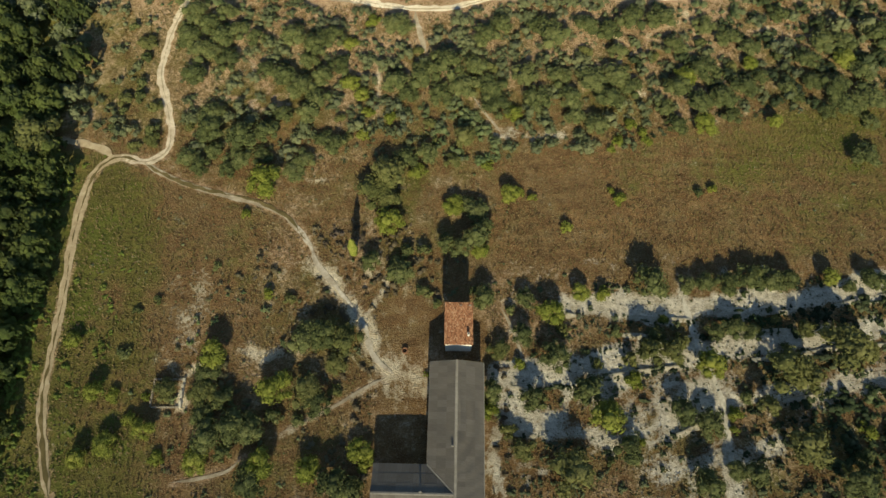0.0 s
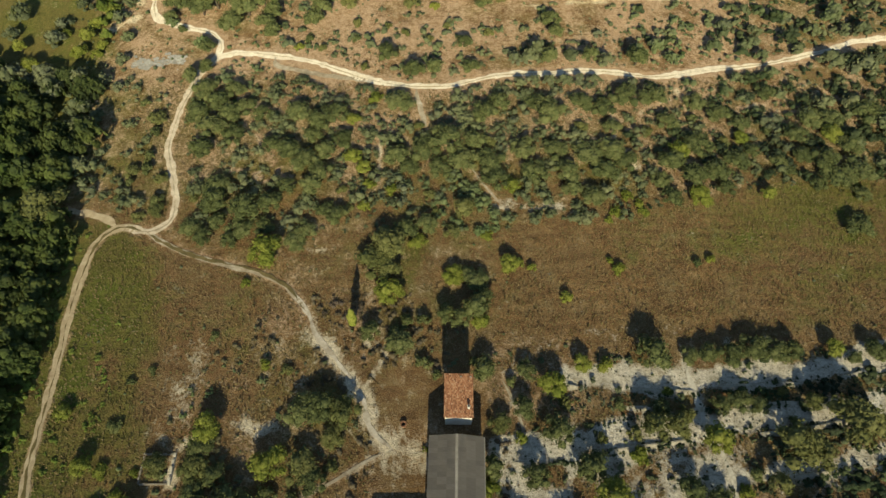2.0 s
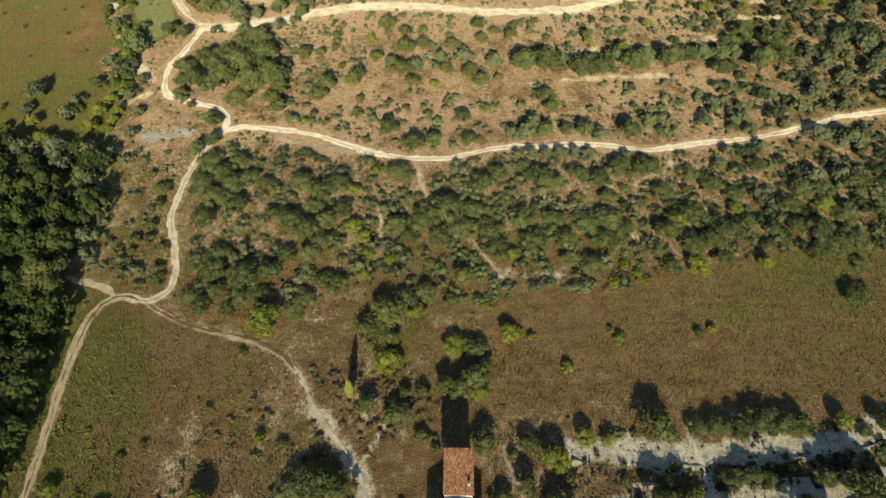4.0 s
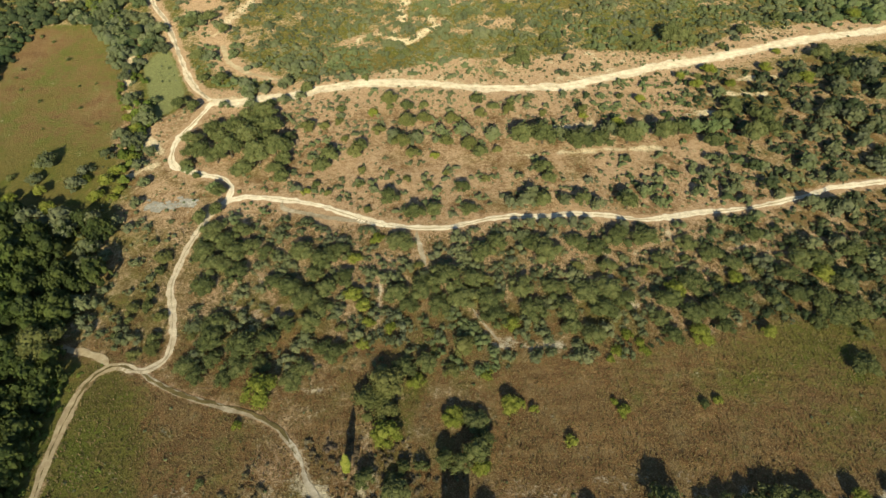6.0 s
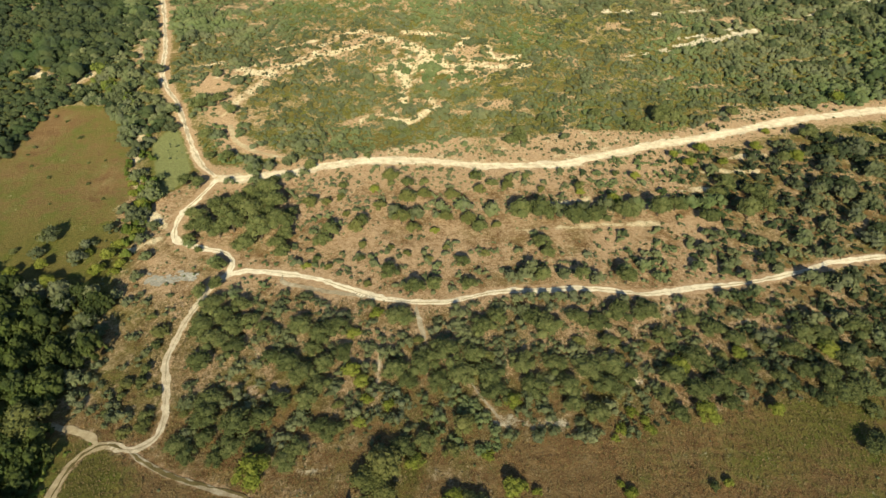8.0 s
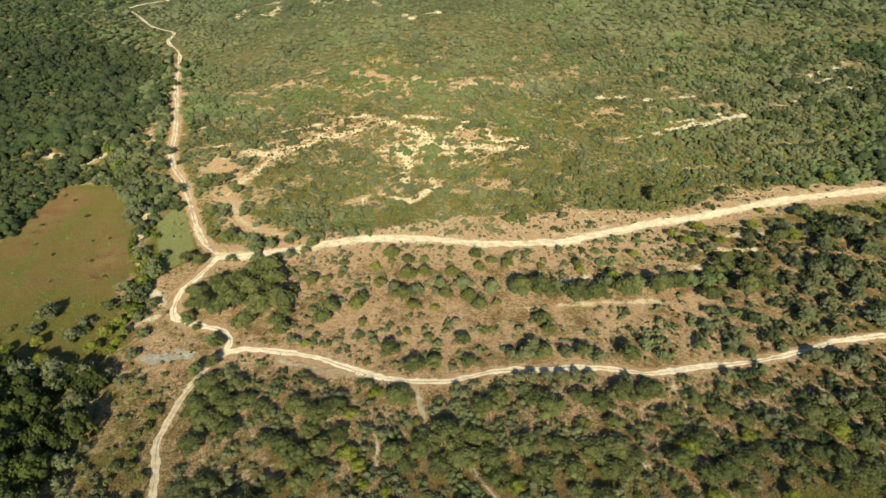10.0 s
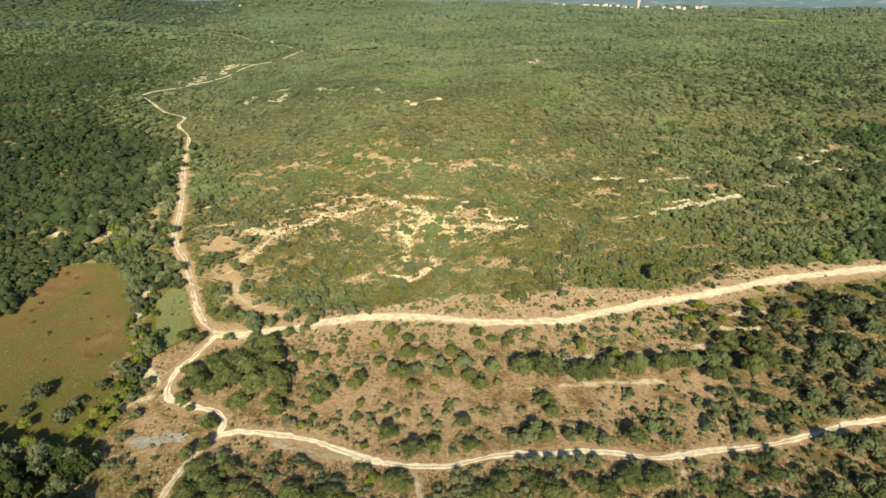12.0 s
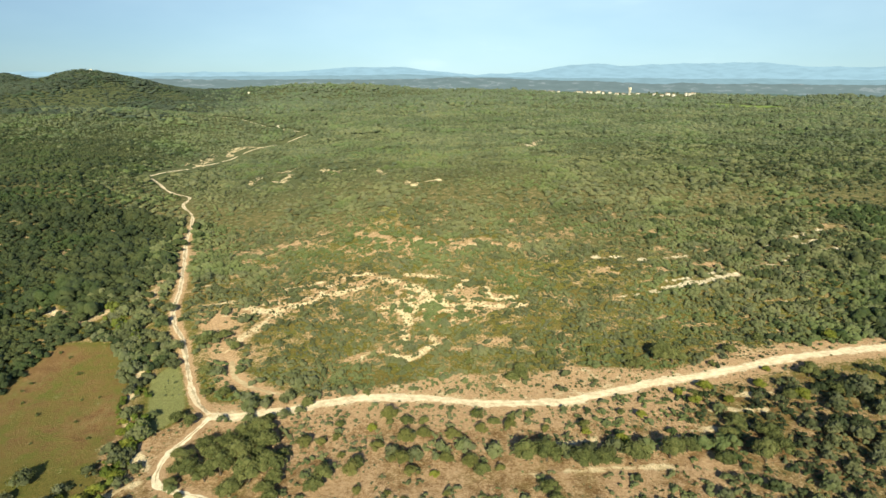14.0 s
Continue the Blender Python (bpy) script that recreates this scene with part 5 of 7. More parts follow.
plant("oak", "stream side", [(-154.9, 258.3, 3.3), (-142.6, 241.7, 3.6), (-133.2, 228.4, 3.2), (-126.2, 216.1, 3.5), (-133.2, 236.3, 4.3),
    (-131.8, 241.8, 3.3), (-122.2, 238.2, 3.0), (-114.8, 232.9, 3.2), (-110.1, 221.2, 2.8), (-119.0, 201.5, 2.4),
    (-112.5, 186.5, 2.9), (-104.2, 179.8, 3.0), (-104.0, 173.5, 2.9), (-103.4, 186.5, 2.1), (-102.5, 238.4, 4.5),
    (-90.2, 214.3, 3.5), (-105.1, 242.9, 2.6), (-70.5, 190.9, 3.4), (-65.1, 193.5, 2.5), (-57.8, 197.3, 2.8),
    (-82.3, 217.7, 2.1), (-102.9, 263.2, 2.7), (-129.8, 252.6, 3.7), (-137.6, 258.1, 4.3), (-132.1, 266.9, 3.3),
    (-140.3, 252.7, 4.2), (-146.9, 238.0, 3.0)])
plant("oak", "roadside slope", [(27.5, 213.4, 3.0), (79.5, 224.5, 3.1), (97.7, 229.1, 4.9), (153.1, 224.0, 2.6), (-28.9, 202.9, 1.8),
    (-18.5, 183.8, 1.8), (-48.2, 202.5, 2.0), (-14.7, 220.0, 2.4), (11.0, 225.3, 2.4), (42.7, 230.8, 2.5),
    (65.7, 236.0, 3.0), (124.9, 236.3, 3.0), (142.2, 246.2, 3.1), (113.5, 226.7, 1.9), (131.9, 200.2, 3.1),
    (151.7, 204.3, 3.1), (-36.1, 182.0, 2.0), (-6.6, 183.8, 2.0), (97.3, 204.3, 2.0), (64.8, 190.0, 1.7)])

plant("oak", "grove", [(-82.8, 162.8, 3.6), (-77.5, 168.3, 3.8), (-72.8, 161.2, 3.9), (-70.6, 169.4, 3.7), (-65.5, 156.6, 3.6), (-63.2, 171.0, 3.8),
    (-58.2, 162.1, 3.7), (-55.3, 170.9, 3.6), (-71.2, 157.7, 3.6), (-70.3, 150.3, 3.2), (-56.2, 158.5, 3.5), (-67.6, 176.3, 3.4),
    (-61.5, 144.5, 2.9), (-54.6, 151.8, 3.2), (-50.6, 152.4, 2.8), (-82.1, 157.0, 2.8), (-58.6, 178.6, 2.9), (-66.0, 165.6, 3.6)], True)
plant("oak", "hedge", [(-15.9, 165.1, 3.2), (-9.0, 162.0, 3.0), (-0.5, 164.8, 3.2), (7.3, 166.4, 3.4), (16.9, 164.8, 3.4), (38.9, 164.9, 3.2),
    (47.3, 165.5, 3.4), (56.1, 166.5, 3.6), (66.9, 168.6, 3.4), (78.8, 170.7, 3.4), (84.8, 168.7, 3.4), (91.4, 169.3, 3.2),
    (66.1, 164.0, 3.0), (41.9, 160.8, 2.8), (96.5, 171.5, 3.0), (19.9, 132.7, 2.6), (26.9, 135.2, 2.9), (34.6, 135.3, 2.9), (42.1, 134.0, 2.6),
    (47.5, 132.3, 2.4), (55.6, 134.5, 2.8), (61.1, 137.2, 2.4)], True)
plant("oak", "open slope", [(-36.3, 153.0, 3.4), (-34.8, 177.2, 2.6), (-38.9, 141.6, 1.7), (-26.8, 158.9, 2.6), (-16.6, 146.9, 2.3), (-12.8, 182.5, 2.5),
    (-21.4, 186.3, 2.6), (-6.4, 173.4, 2.6), (1.5, 175.2, 2.8), (6.5, 139.4, 3.0), (31.8, 147.5, 2.8), (18.0, 182.6, 2.2), (24.5, 186.4, 2.0),
    (-25.0, 141.6, 1.6), (-15.5, 132.1, 2.6), (-8.6, 129.4, 2.6), (-0.4, 129.2, 2.7), (7.8, 128.6, 2.6), (12.5, 186.0, 2.2), (30.5, 188.0, 1.9), (31.5, 219.5, 3.1), (79.5, 229.5, 3.2), (92.0, 231.5, 3.6)], True)
plant("light", "stream", [(-112.8, 182.9, 1.9), (-109.1, 176.0, 2.2), (-103.5, 169.3, 2.5), (-104.4, 174.3, 2.3), (-110.1, 166.2, 2.6), (-104.8, 160.0, 2.6),
    (-100.6, 154.6, 2.2), (-103.1, 148.5, 2.4), (-104.5, 143.2, 2.5), (-99.7, 140.5, 1.9), (-112.0, 145.6, 1.7), (-105.1, 136.8, 2.6), (-100.7, 136.7, 1.8),
    (-123.0, 139.0, 2.2), (-131.0, 136.0, 2.4), (-117.0, 131.0, 2.4)], True)
plant("oak", "wood edge", [(-102.6, 125.8, 3.6), (-98.6, 121.5, 3.4), (-95.4, 125.7, 2.6), (-98.3, 109.0, 3.6), (-94.7, 103.9, 3.4), (-93.7, 96.3, 3.2),
    (-108.1, 122.3, 4.2), (-93.5, 113.0, 2.3), (-98.9, 115.0, 3.3), (-90.2, 90.5, 2.2), (-112.0, 128.0, 3.8), (-120.0, 126.0, 4.2), (-129.0, 128.0, 4.0), (-138.0, 131.0, 4.2),
    (-136.4, 144.8, 2.6), (-117.1, 143.9, 2.7), (-147.0, 138.0, 3.6)], True)
plant("oak", "track side", [(-81.3, 94.3, 1.9), (-75.6, 95.2, 1.7), (-70.9, 85.3, 1.9), (-76.1, 99.9, 1.6), (-75.5, 82.0, 1.3), (-80.8, 86.4, 1.3),
    (-70.6, 126.6, 2.3), (-66.8, 130.4, 2.2), (-68.2, 122.6, 2.4), (-78.8, 110.7, 1.9), (-76.5, 107.5, 1.8), (-81.8, 117.9, 1.5), (-79.0, 91.0, 1.3)], True)


for _list in PROTO.values():
    for _o in _list:
        for _c in list(_o.children):
            bpy.data.objects.remove(_c)
        bpy.data.objects.remove(_o)


def merge(protos, x, y, r, tall, rs):
    """Many crowns in one mesh."""
    V, Fc, n = [], [], 0
    which = rs.randint(0, len(protos), len(x))
    z = height(x, y)
    for k, (pv, pf) in enumerate(protos):
        j = np.where(which == k)[0]
        if not len(j):
            continue
        a = rs.rand(len(j)) * 6.283
        c, s = np.cos(a)[:, None], np.sin(a)[:, None]
        px = (pv[None, :, 0] * c - pv[None, :, 1] * s) * r[j][:, None] + x[j][:, None]
        py = (pv[None, :, 0] * s + pv[None, :, 1] * c) * r[j][:, None] + y[j][:, None]
        pz = pv[None, :, 2] * (r[j] * tall[j])[:, None] + z[j][:, None] - 0.1
        V.append(np.stack([px, py, pz], 2).reshape(-1, 3))
        Fc.append((pf[None] + (n + len(pv) * np.arange(len(j)))[:, None, None]).reshape(-1, 3))
        n += len(j) * len(pv)
    return np.vstack(V), np.vstack(Fc)


def openness(x, y):
    """How far woods and scrub are kept off: tracks, chalk, fields, buildings."""
    o = np.zeros(x.shape)
    o = np.maximum(o, sm(130, 90, away(x, y, [(798.9, 1776.2), (865.6, 1650.0)])))
    for name, (w, pts) in TRACKS.items():
        d = away(x, y, pts)
        gap = {"main": 4.0, "valley": 5.0, "distant": 12.0}.get(name, 2.6)
        o = np.maximum(o, 1 - sm(w * 0.5 + gap * 0.5, w * 0.5 + gap, d))
    for half, power, pts in CHALK[HILL_CHALK:]:
        half = half * 1.25 if half < 3 else half * (3.5 if pts[0][1] > 900 else 2.0) if pts[0][1] > 480 else half * 1.1
        o = np.maximum(o, 0.8 * (1 - sm(half * 0.8, half * 1.7, away(x, y, pts) + half * (fbm(x, y, 9, 21) - 0.5))))
    road_y = np.interp(x, [p[0] for p in TRACKS["main"][1]], [p[1] for p in TRACKS["main"][1]])
    rim = np.interp(x, [p[0] for p in BANK_EDGE], [p[1] for p in BANK_EDGE]) + 7 * (fbm(x, y, 11, 23) - 0.5)
    o = np.maximum(o, 0.86 * (x > -55) * (y > road_y) * (1 - sm(-3, 1.5, y - rim)))
    for half, power, pts in LEDGES:
        o = np.maximum(o, 1 - sm(half * 1.6, half * 2.4, away(x, y, pts)))
    for half, pts in HILL_SOIL:
        d = away(x, y, pts) + 5 * (fbm(x, y, 9, 21) - 0.5)
        o = np.maximum(o, 0.75 * (1 - sm(half * 0.6, half * 1.3, d)) * sm(0.46, 0.54, fbm(x * 0.75, y, 7, 19)))
    o = np.maximum(o, 0.85 * sm(0.2, 0.7, gullies(x, y)))
    o = np.maximum(o, 0.8 * region(x, y, APRON, 5))
    for poly in (MEADOW, STRIP, FIELD_L, FIELD_R):
        o = np.maximum(o, region(x, y, poly, 3))
    return o


def scatter(lo, hi, x0, x1, spacing, rs):
    nx, ny = int((x1 - x0) / spacing), int((hi - lo) / spacing)
    gx, gy = np.meshgrid(np.arange(nx), np.arange(ny))
    x = x0 + (gx.ravel() + 0.5 + 0.9 * (rs.rand(nx * ny) - 0.5)) * spacing
    y = lo + (gy.ravel() + 0.5 + 0.9 * (rs.rand(nx * ny) - 0.5)) * spacing
    return x, y


_rs = np.random.RandomState(31)
ROWS = []
for _i in range(90):
    _x, _y = 100 + 95 * _rs.rand(), 84 + 62 * _rs.rand()
    if away([_x], [_y], TRACKS["lower"][1])[0] > 4.5 and (_x > 118 or _y > 100) and _y < 118 + 0.28 * _x and not inside([_x], [_y], FIELD_R)[0]:
        ROWS.append((_x, _y, 2.6 + 2.0 * _rs.rand()))
for _i in range(13):
    for _j in range(12):
        _x, _y = 82 + 8.6 * _i + 2.2 * _j + 2.4 * _rs.randn(), 137 + 6.6 * _j + 1.2 * _i + 1.8 * _rs.randn()
        _main = np.interp(_x, [p[0] for p in TRACKS["main"][1]], [p[1] for p in TRACKS["main"][1]])
        if min(away([_x], [_y], TRACKS[k][1])[0] for k in ("main", "lower")) > 4.5 and _y < _main - 9 and _rs.rand() < 0.38 + 0.5 * sm(105, 140, _x):
            ROWS.append((_x, _y, 1.5 + 1.9 * _rs.rand() + 0.9 * float(sm(110, 150, _x))))


def woods():
    rs = np.random.RandomState(5)
    near = [crown_arrays(rs, 6, 1, 40, 0.18, 0.8, 0.62, 0.10) for _ in range(6)]
    small = [crown_arrays(rs, 5, 1, 22, 0.18, 0.75, 0.74, 0.0, True) for _ in range(12)]
    leafy = [crown_arrays(rs, 6, 1, 130, 0.125, 0.75, 0.74, 0.0, True) for _ in range(10)]
    mid = [crown_arrays(rs, 2, 1, 6, 0.20, 0.65, 0.5, 0.0, True) for _ in range(14)]
    far = [crown_arrays(rs, 1, 1, 4, 0.24, 0.6, 0.3, 0.0, True) for _ in range(10)]
    # wood beside the track, below the hill
    x, y = scatter(-20, 150, -190, -72, 4.2, rs)
    keep = (x < -86 - 2 * rs.rand(len(x)) + 6 * (fbm(x, y, 14, 8) - 0.5)) & ((y < 74) | (x < -88) ) & (openness(x, y) < 0.4)
    keep &= ~((y > 84) & (x > -91 - 0.10 * (y - 84) + 12 * (fbm(x, y, 11, 18) - 0.5)))
    keep &= (y < 112 + 10 * (fbm(x, y, 13, 28) - 0.5)) | ((y < 128) & (rs.rand(len(x)) < 0.5))
    x, y = x[keep], y[keep]
    keep = x > -(np.hypot(y, 120) * 0.76 + 9)
    x, y = x[keep], y[keep]
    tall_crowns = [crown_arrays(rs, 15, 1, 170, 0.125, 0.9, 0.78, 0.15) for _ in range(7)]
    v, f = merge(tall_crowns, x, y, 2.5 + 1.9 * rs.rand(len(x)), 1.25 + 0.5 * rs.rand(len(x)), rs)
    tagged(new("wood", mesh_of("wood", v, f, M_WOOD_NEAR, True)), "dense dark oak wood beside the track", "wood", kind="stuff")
    # oaks along the roads and the stream
    x, y, r = np.array(FAR_TREES).T
    v, f = merge(tall_crowns, x, y, r * 1.05, 1.0 + 0.35 * rs.rand(len(x)), rs)
    tagged(new("roadside_oaks", mesh_of("roadside_oaks", v, f, M_WOOD_FAR, True)), "dark green oaks along farm roads and a stream", "trees", kind="stuff")
    # young oaks in rows towards the east
    x, y, r = np.array(ROWS).T
    tall = 0.95 + 0.35 * rs.rand(len(x))
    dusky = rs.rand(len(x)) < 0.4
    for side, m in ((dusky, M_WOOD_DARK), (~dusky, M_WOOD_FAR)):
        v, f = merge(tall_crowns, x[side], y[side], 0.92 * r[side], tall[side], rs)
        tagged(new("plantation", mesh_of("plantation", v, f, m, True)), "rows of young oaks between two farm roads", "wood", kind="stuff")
    # scrub on the lower ground
    x, y = scatter(76, 215, -92, 215, 2.6, rs)
    hold = openness(x, y)
    bench = 0.5 + 0.5 * np.sin((y - 0.16 * x + 5 * fbm(x, y, 40, 33)) / 2.3)
    dens = 0.40 + 0.8 * (fbm(x, y, 26, 13) - 0.4) + 0.45 * sm(60, 130, x) + 0.42 * sm(124, 114, y) + 0.25 * (bench - 0.6) * sm(122, 130, y)
    open_strip = bell(x, 22, 62) * bell(y - 0.08 * x, 155, 11)
    dens = dens * (1 - 0.8 * open_strip)
    dens = np.where(x < -68, 0.30 * (y > 84) * (y < 128), dens)
    trodden = np.minimum.reduce([away(x, y, p) for p in SCRUB_PATHS])
    keep = (rs.rand(len(x)) < dens) & (hold < 0.3) & (trodden > 1.2)
    px, py, pr = np.array(PLANTED + ROWS).T
    for a in range(0, len(x), 2000):
        s = slice(a, a + 2000)
        d = np.hypot(x[s, None] - px, y[s, None] - py)
        keep[s] &= (d > pr * 0.9 + 0.4).all(1)
    x, y = x[keep], y[keep]
    r = (0.6 + 1.9 * rs.rand(len(x)) ** 1.7) * np.where(y < 128, 1.18, 1.0)
    tall = 0.75 + 0.3 * rs.rand(len(x))
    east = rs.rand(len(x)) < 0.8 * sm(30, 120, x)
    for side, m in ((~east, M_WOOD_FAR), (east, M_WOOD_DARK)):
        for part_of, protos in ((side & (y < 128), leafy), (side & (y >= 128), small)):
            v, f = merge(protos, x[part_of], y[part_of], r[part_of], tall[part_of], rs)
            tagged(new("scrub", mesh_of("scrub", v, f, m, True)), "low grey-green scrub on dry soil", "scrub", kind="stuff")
    # hill face
    x, y = scatter(198, 420, -340, 340, 3.0, rs)
    hold = openness(x, y)
    inview = np.abs(x) < 0.80 * y + 40
    road = TRACKS["main"][1]
    face = ((x > -50) | (y - 0.12 * x > 205 + 10 * (fbm(x, y, 25, 3) - 0.5))) & ((x < -80) | (y > np.interp(x, [p[0] for p in road], [p[1] for p in road]) + 4))
    dens = 0.92 + 0.5 * (fbm(x, y, 38, 17) - 0.42) - 0.45 * sm(0.56, 0.66, fbm(x, y, 13, 19)) * (1 - 0.7 * sm(60, 150, x))
    contour = np.sin((height(x, y) + 3.0 * fbm(x, y, 30, 27)) / 0.75)
    dens = dens - 0.45 * sm(0.6, 0.95, contour) * sm(0.40, 0.55, fbm(x, y, 45, 47))
    dens = np.where(x < -110 - 0.25 * (y - 230), 0.8, dens)
    keep = inview & face & (rs.rand(len(x)) < dens) & (rs.rand(len(x)) > hold)
    x, y = x[keep], y[keep]
    big = sm(0.35, 0.7, fbm(x, y, 45, 29))
    r = 1.12 * (0.9 + 1.7 * rs.rand(len(x)) ** 1.6) * (1 + 1.0 * big * rs.rand(len(x))) * (1 + 0.45 * sm(60, 200, np.abs(x)))
    west = rs.rand(len(x)) < sm(20, -50, x + 125 + 0.25 * (y - 230))
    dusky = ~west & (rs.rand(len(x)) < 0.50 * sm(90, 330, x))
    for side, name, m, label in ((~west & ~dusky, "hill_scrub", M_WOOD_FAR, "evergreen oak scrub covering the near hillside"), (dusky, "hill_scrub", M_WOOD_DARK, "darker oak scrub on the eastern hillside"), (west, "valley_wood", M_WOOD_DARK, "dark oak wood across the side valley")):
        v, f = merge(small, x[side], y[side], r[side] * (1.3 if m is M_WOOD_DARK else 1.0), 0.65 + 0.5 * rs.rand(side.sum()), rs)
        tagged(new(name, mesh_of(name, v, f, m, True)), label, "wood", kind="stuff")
    # small shrubs on the bare brow
    x, y = scatter(200, 350, -140, 150, 1.8, rs)
    d = np.minimum.reduce([away(x, y, p) for _, p in TRACKS.values()])
    keep = (rs.rand(len(x)) < np.where(d < 20, 0.45, 0.75)) & (y - 0.12 * x > 203) & (d > 4) & (x > -115 - 0.25 * (y - 230)) & (region(x, y, APRON, 4) < 0.4 + 0.3 * rs.rand(len(x)))
    x, y = x[keep], y[keep]
    v, f = merge(far, x, y, 0.55 + 0.9 * rs.rand(len(x)) ** 2, 0.7 + 0.4 * rs.rand(len(x)), rs)
    tagged(new("brow_shrubs", mesh_of("brow_shrubs", v, f, M_WOOD_FAR, True)), "small rounded shrubs on pale crumbling soil", "shrubs", kind="stuff")
    # hilltop wood
    x, y = scatter(420, 900, -760, 760, 4.1, rs)
    keep = (np.abs(x) < 0.80 * y + 40) & (rs.rand(len(x)) > openness(x, y)) & (rs.rand(len(x)) < 1.0 - (0.5 * sm(0.54, 0.64, fbm(x * 0.7, y, 34, 17)) + 0.45 * sm(0.58, 0.66, fbm(x, y * 0.6, 14, 113))) * (1 - 0.85 * sm(-120, -300, x + 0.3 * (y - 500))))
    x, y = x[keep], y[keep]
    r = (2.4 + 2.6 * rs.rand(len(x)) ** 1.8) * (1 + 0.2 * sm(600, 900, y)) * (0.62 + 0.48 * sm(0.36, 0.62, fbm(x, y, 55, 117)))
    west = rs.rand(len(x)) < sm(30, -120, x + 125 + 0.30 * (y - 230)) * (1 - 0.7 * sm(650, 900, y))
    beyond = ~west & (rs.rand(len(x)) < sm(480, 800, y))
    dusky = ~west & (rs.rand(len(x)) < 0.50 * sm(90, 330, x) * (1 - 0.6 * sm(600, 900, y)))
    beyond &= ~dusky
    for side, name, m, label in ((dusky, "hill_wood", M_WOOD_DARK, "dark green oak wood over a rounded hill"), (~west & ~beyond & ~dusky, "hill_wood", M_WOOD_FAR, "green oak wood over a rounded hill"), (beyond, "hill_wood", M_WOOD_MID_HAZE, "green oak wood over a rounded hill"), (west, "valley_wood", M_WOOD_DARK, "dark oak wood across the side valley")):
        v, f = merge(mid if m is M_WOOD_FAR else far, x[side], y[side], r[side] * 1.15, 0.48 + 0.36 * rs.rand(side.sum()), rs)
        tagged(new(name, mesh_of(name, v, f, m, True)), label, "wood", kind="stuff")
    # far woods
    for lo, hi, step, r0, r1, x0, x1 in ((900, 1500, 8.8, 4.8, 3.4, -2200, 2200), (1500, 2600, 17.0, 8.6, 5.4, -600, 2200), (1500, 2600, 11.5, 7.0, 3.0, -2200, -600)):
        x, y = scatter(lo, hi, x0, x1, step, rs)
        keep = (np.abs(x) < 0.80 * y + 60) & (rs.rand(len(x)) > openness(x, y)) & (np.hypot(x, y) < 2550)
        keep &= ~((np.abs(x / y - 0.225) < 0.18) & (np.hypot(x, y) > 2380) & (rs.rand(len(x)) < 0.85))
        x, y = x[keep], y[keep]
        r = (r0 + r1 * rs.rand(len(x))) * (0.7 + 0.6 * sm(0.36, 0.62, fbm(x, y, 120, 117)))
        # leaf colours with more painted haze take over with distance
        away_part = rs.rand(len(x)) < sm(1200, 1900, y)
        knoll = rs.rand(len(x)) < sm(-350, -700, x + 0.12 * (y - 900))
        for side, m in ((~away_part & ~knoll, M_WOOD_MID_HAZE), (away_part & ~knoll, M_WOOD_DIST_HAZE), (knoll, M_WOOD_KNOLL_HAZE)):
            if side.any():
                closed = m is M_WOOD_KNOLL_HAZE
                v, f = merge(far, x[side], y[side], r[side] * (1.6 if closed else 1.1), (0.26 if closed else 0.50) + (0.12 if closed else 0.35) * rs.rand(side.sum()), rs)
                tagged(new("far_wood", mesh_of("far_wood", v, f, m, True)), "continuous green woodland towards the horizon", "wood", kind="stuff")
    # low plants on the chalk terraces and in the yard thickets
    x, y = scatter(-22, 48, -60, 112, 1.9, rs)
    te, fl = region(x, y, TERRACES, 2), openness(x, y)
    band = np.ones(len(x))
    for half, power, pts in CHALK[:HILL_CHALK]:
        band = np.minimum(band, sm(half * 0.4, half * 1.2, away(x, y, pts)))
    built = (x > -14) & (x < 9.5) & (y < 43)
    keep = (rs.rand(len(x)) < (0.50 * te * (1 + 0.9 * sm(50, 80, x) + 1.0 * between_ledges(x, y)) + 0.22 * (1 - te)) * (0.12 + 0.88 * band)) & (fl < 0.3) & ~built
    x, y = x[keep], y[keep]
    r = 0.35 + 1.15 * rs.rand(len(x)) ** 2
    r = r * (0.85 + 0.6 * sm(50, 85, x))
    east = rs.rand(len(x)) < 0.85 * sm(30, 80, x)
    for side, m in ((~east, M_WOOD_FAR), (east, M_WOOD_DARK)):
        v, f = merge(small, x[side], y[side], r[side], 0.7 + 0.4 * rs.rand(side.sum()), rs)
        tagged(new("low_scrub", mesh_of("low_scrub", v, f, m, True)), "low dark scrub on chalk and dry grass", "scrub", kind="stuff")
    # tiny plants dotted over the chalk
    x, y = scatter(-20, 48, 10, 112, 0.75, rs)
    keep = (rs.rand(len(x)) < 0.45 * region(x, y, TERRACES, 2) * (0.4 + fbm(x * 0.5, y, 6, 73)))
    x, y = x[keep], y[keep]
    v, f = merge(far, x, y, 0.13 + 0.3 * rs.rand(len(x)) ** 2, 0.8 + 0.4 * rs.rand(len(x)), rs)
    tagged(new("chalk_plants", mesh_of("chalk_plants", v, f, M_WOOD_DARK, True)), "tiny dark plants dotted over chalk", "plants", kind="stuff")
    # low plants between the farm roads
    x, y = scatter(100, 265, -110, 260, 2.3, rs)
    near_track = np.minimum.reduce([away(x, y, p) for _, p in TRACKS.values()])
    keep = (rs.rand(len(x)) < (0.22 + 0.7 * fbm(x, y, 14, 88)) * (1 - 0.75 * bell(x, 22, 62) * bell(y - 0.08 * x, 155, 11))) & (near_track > 2.4) & (region(x, y, STRIP, 1) + region(x, y, MEADOW, 1) < 0.5) & (y - 0.12 * x < 232)
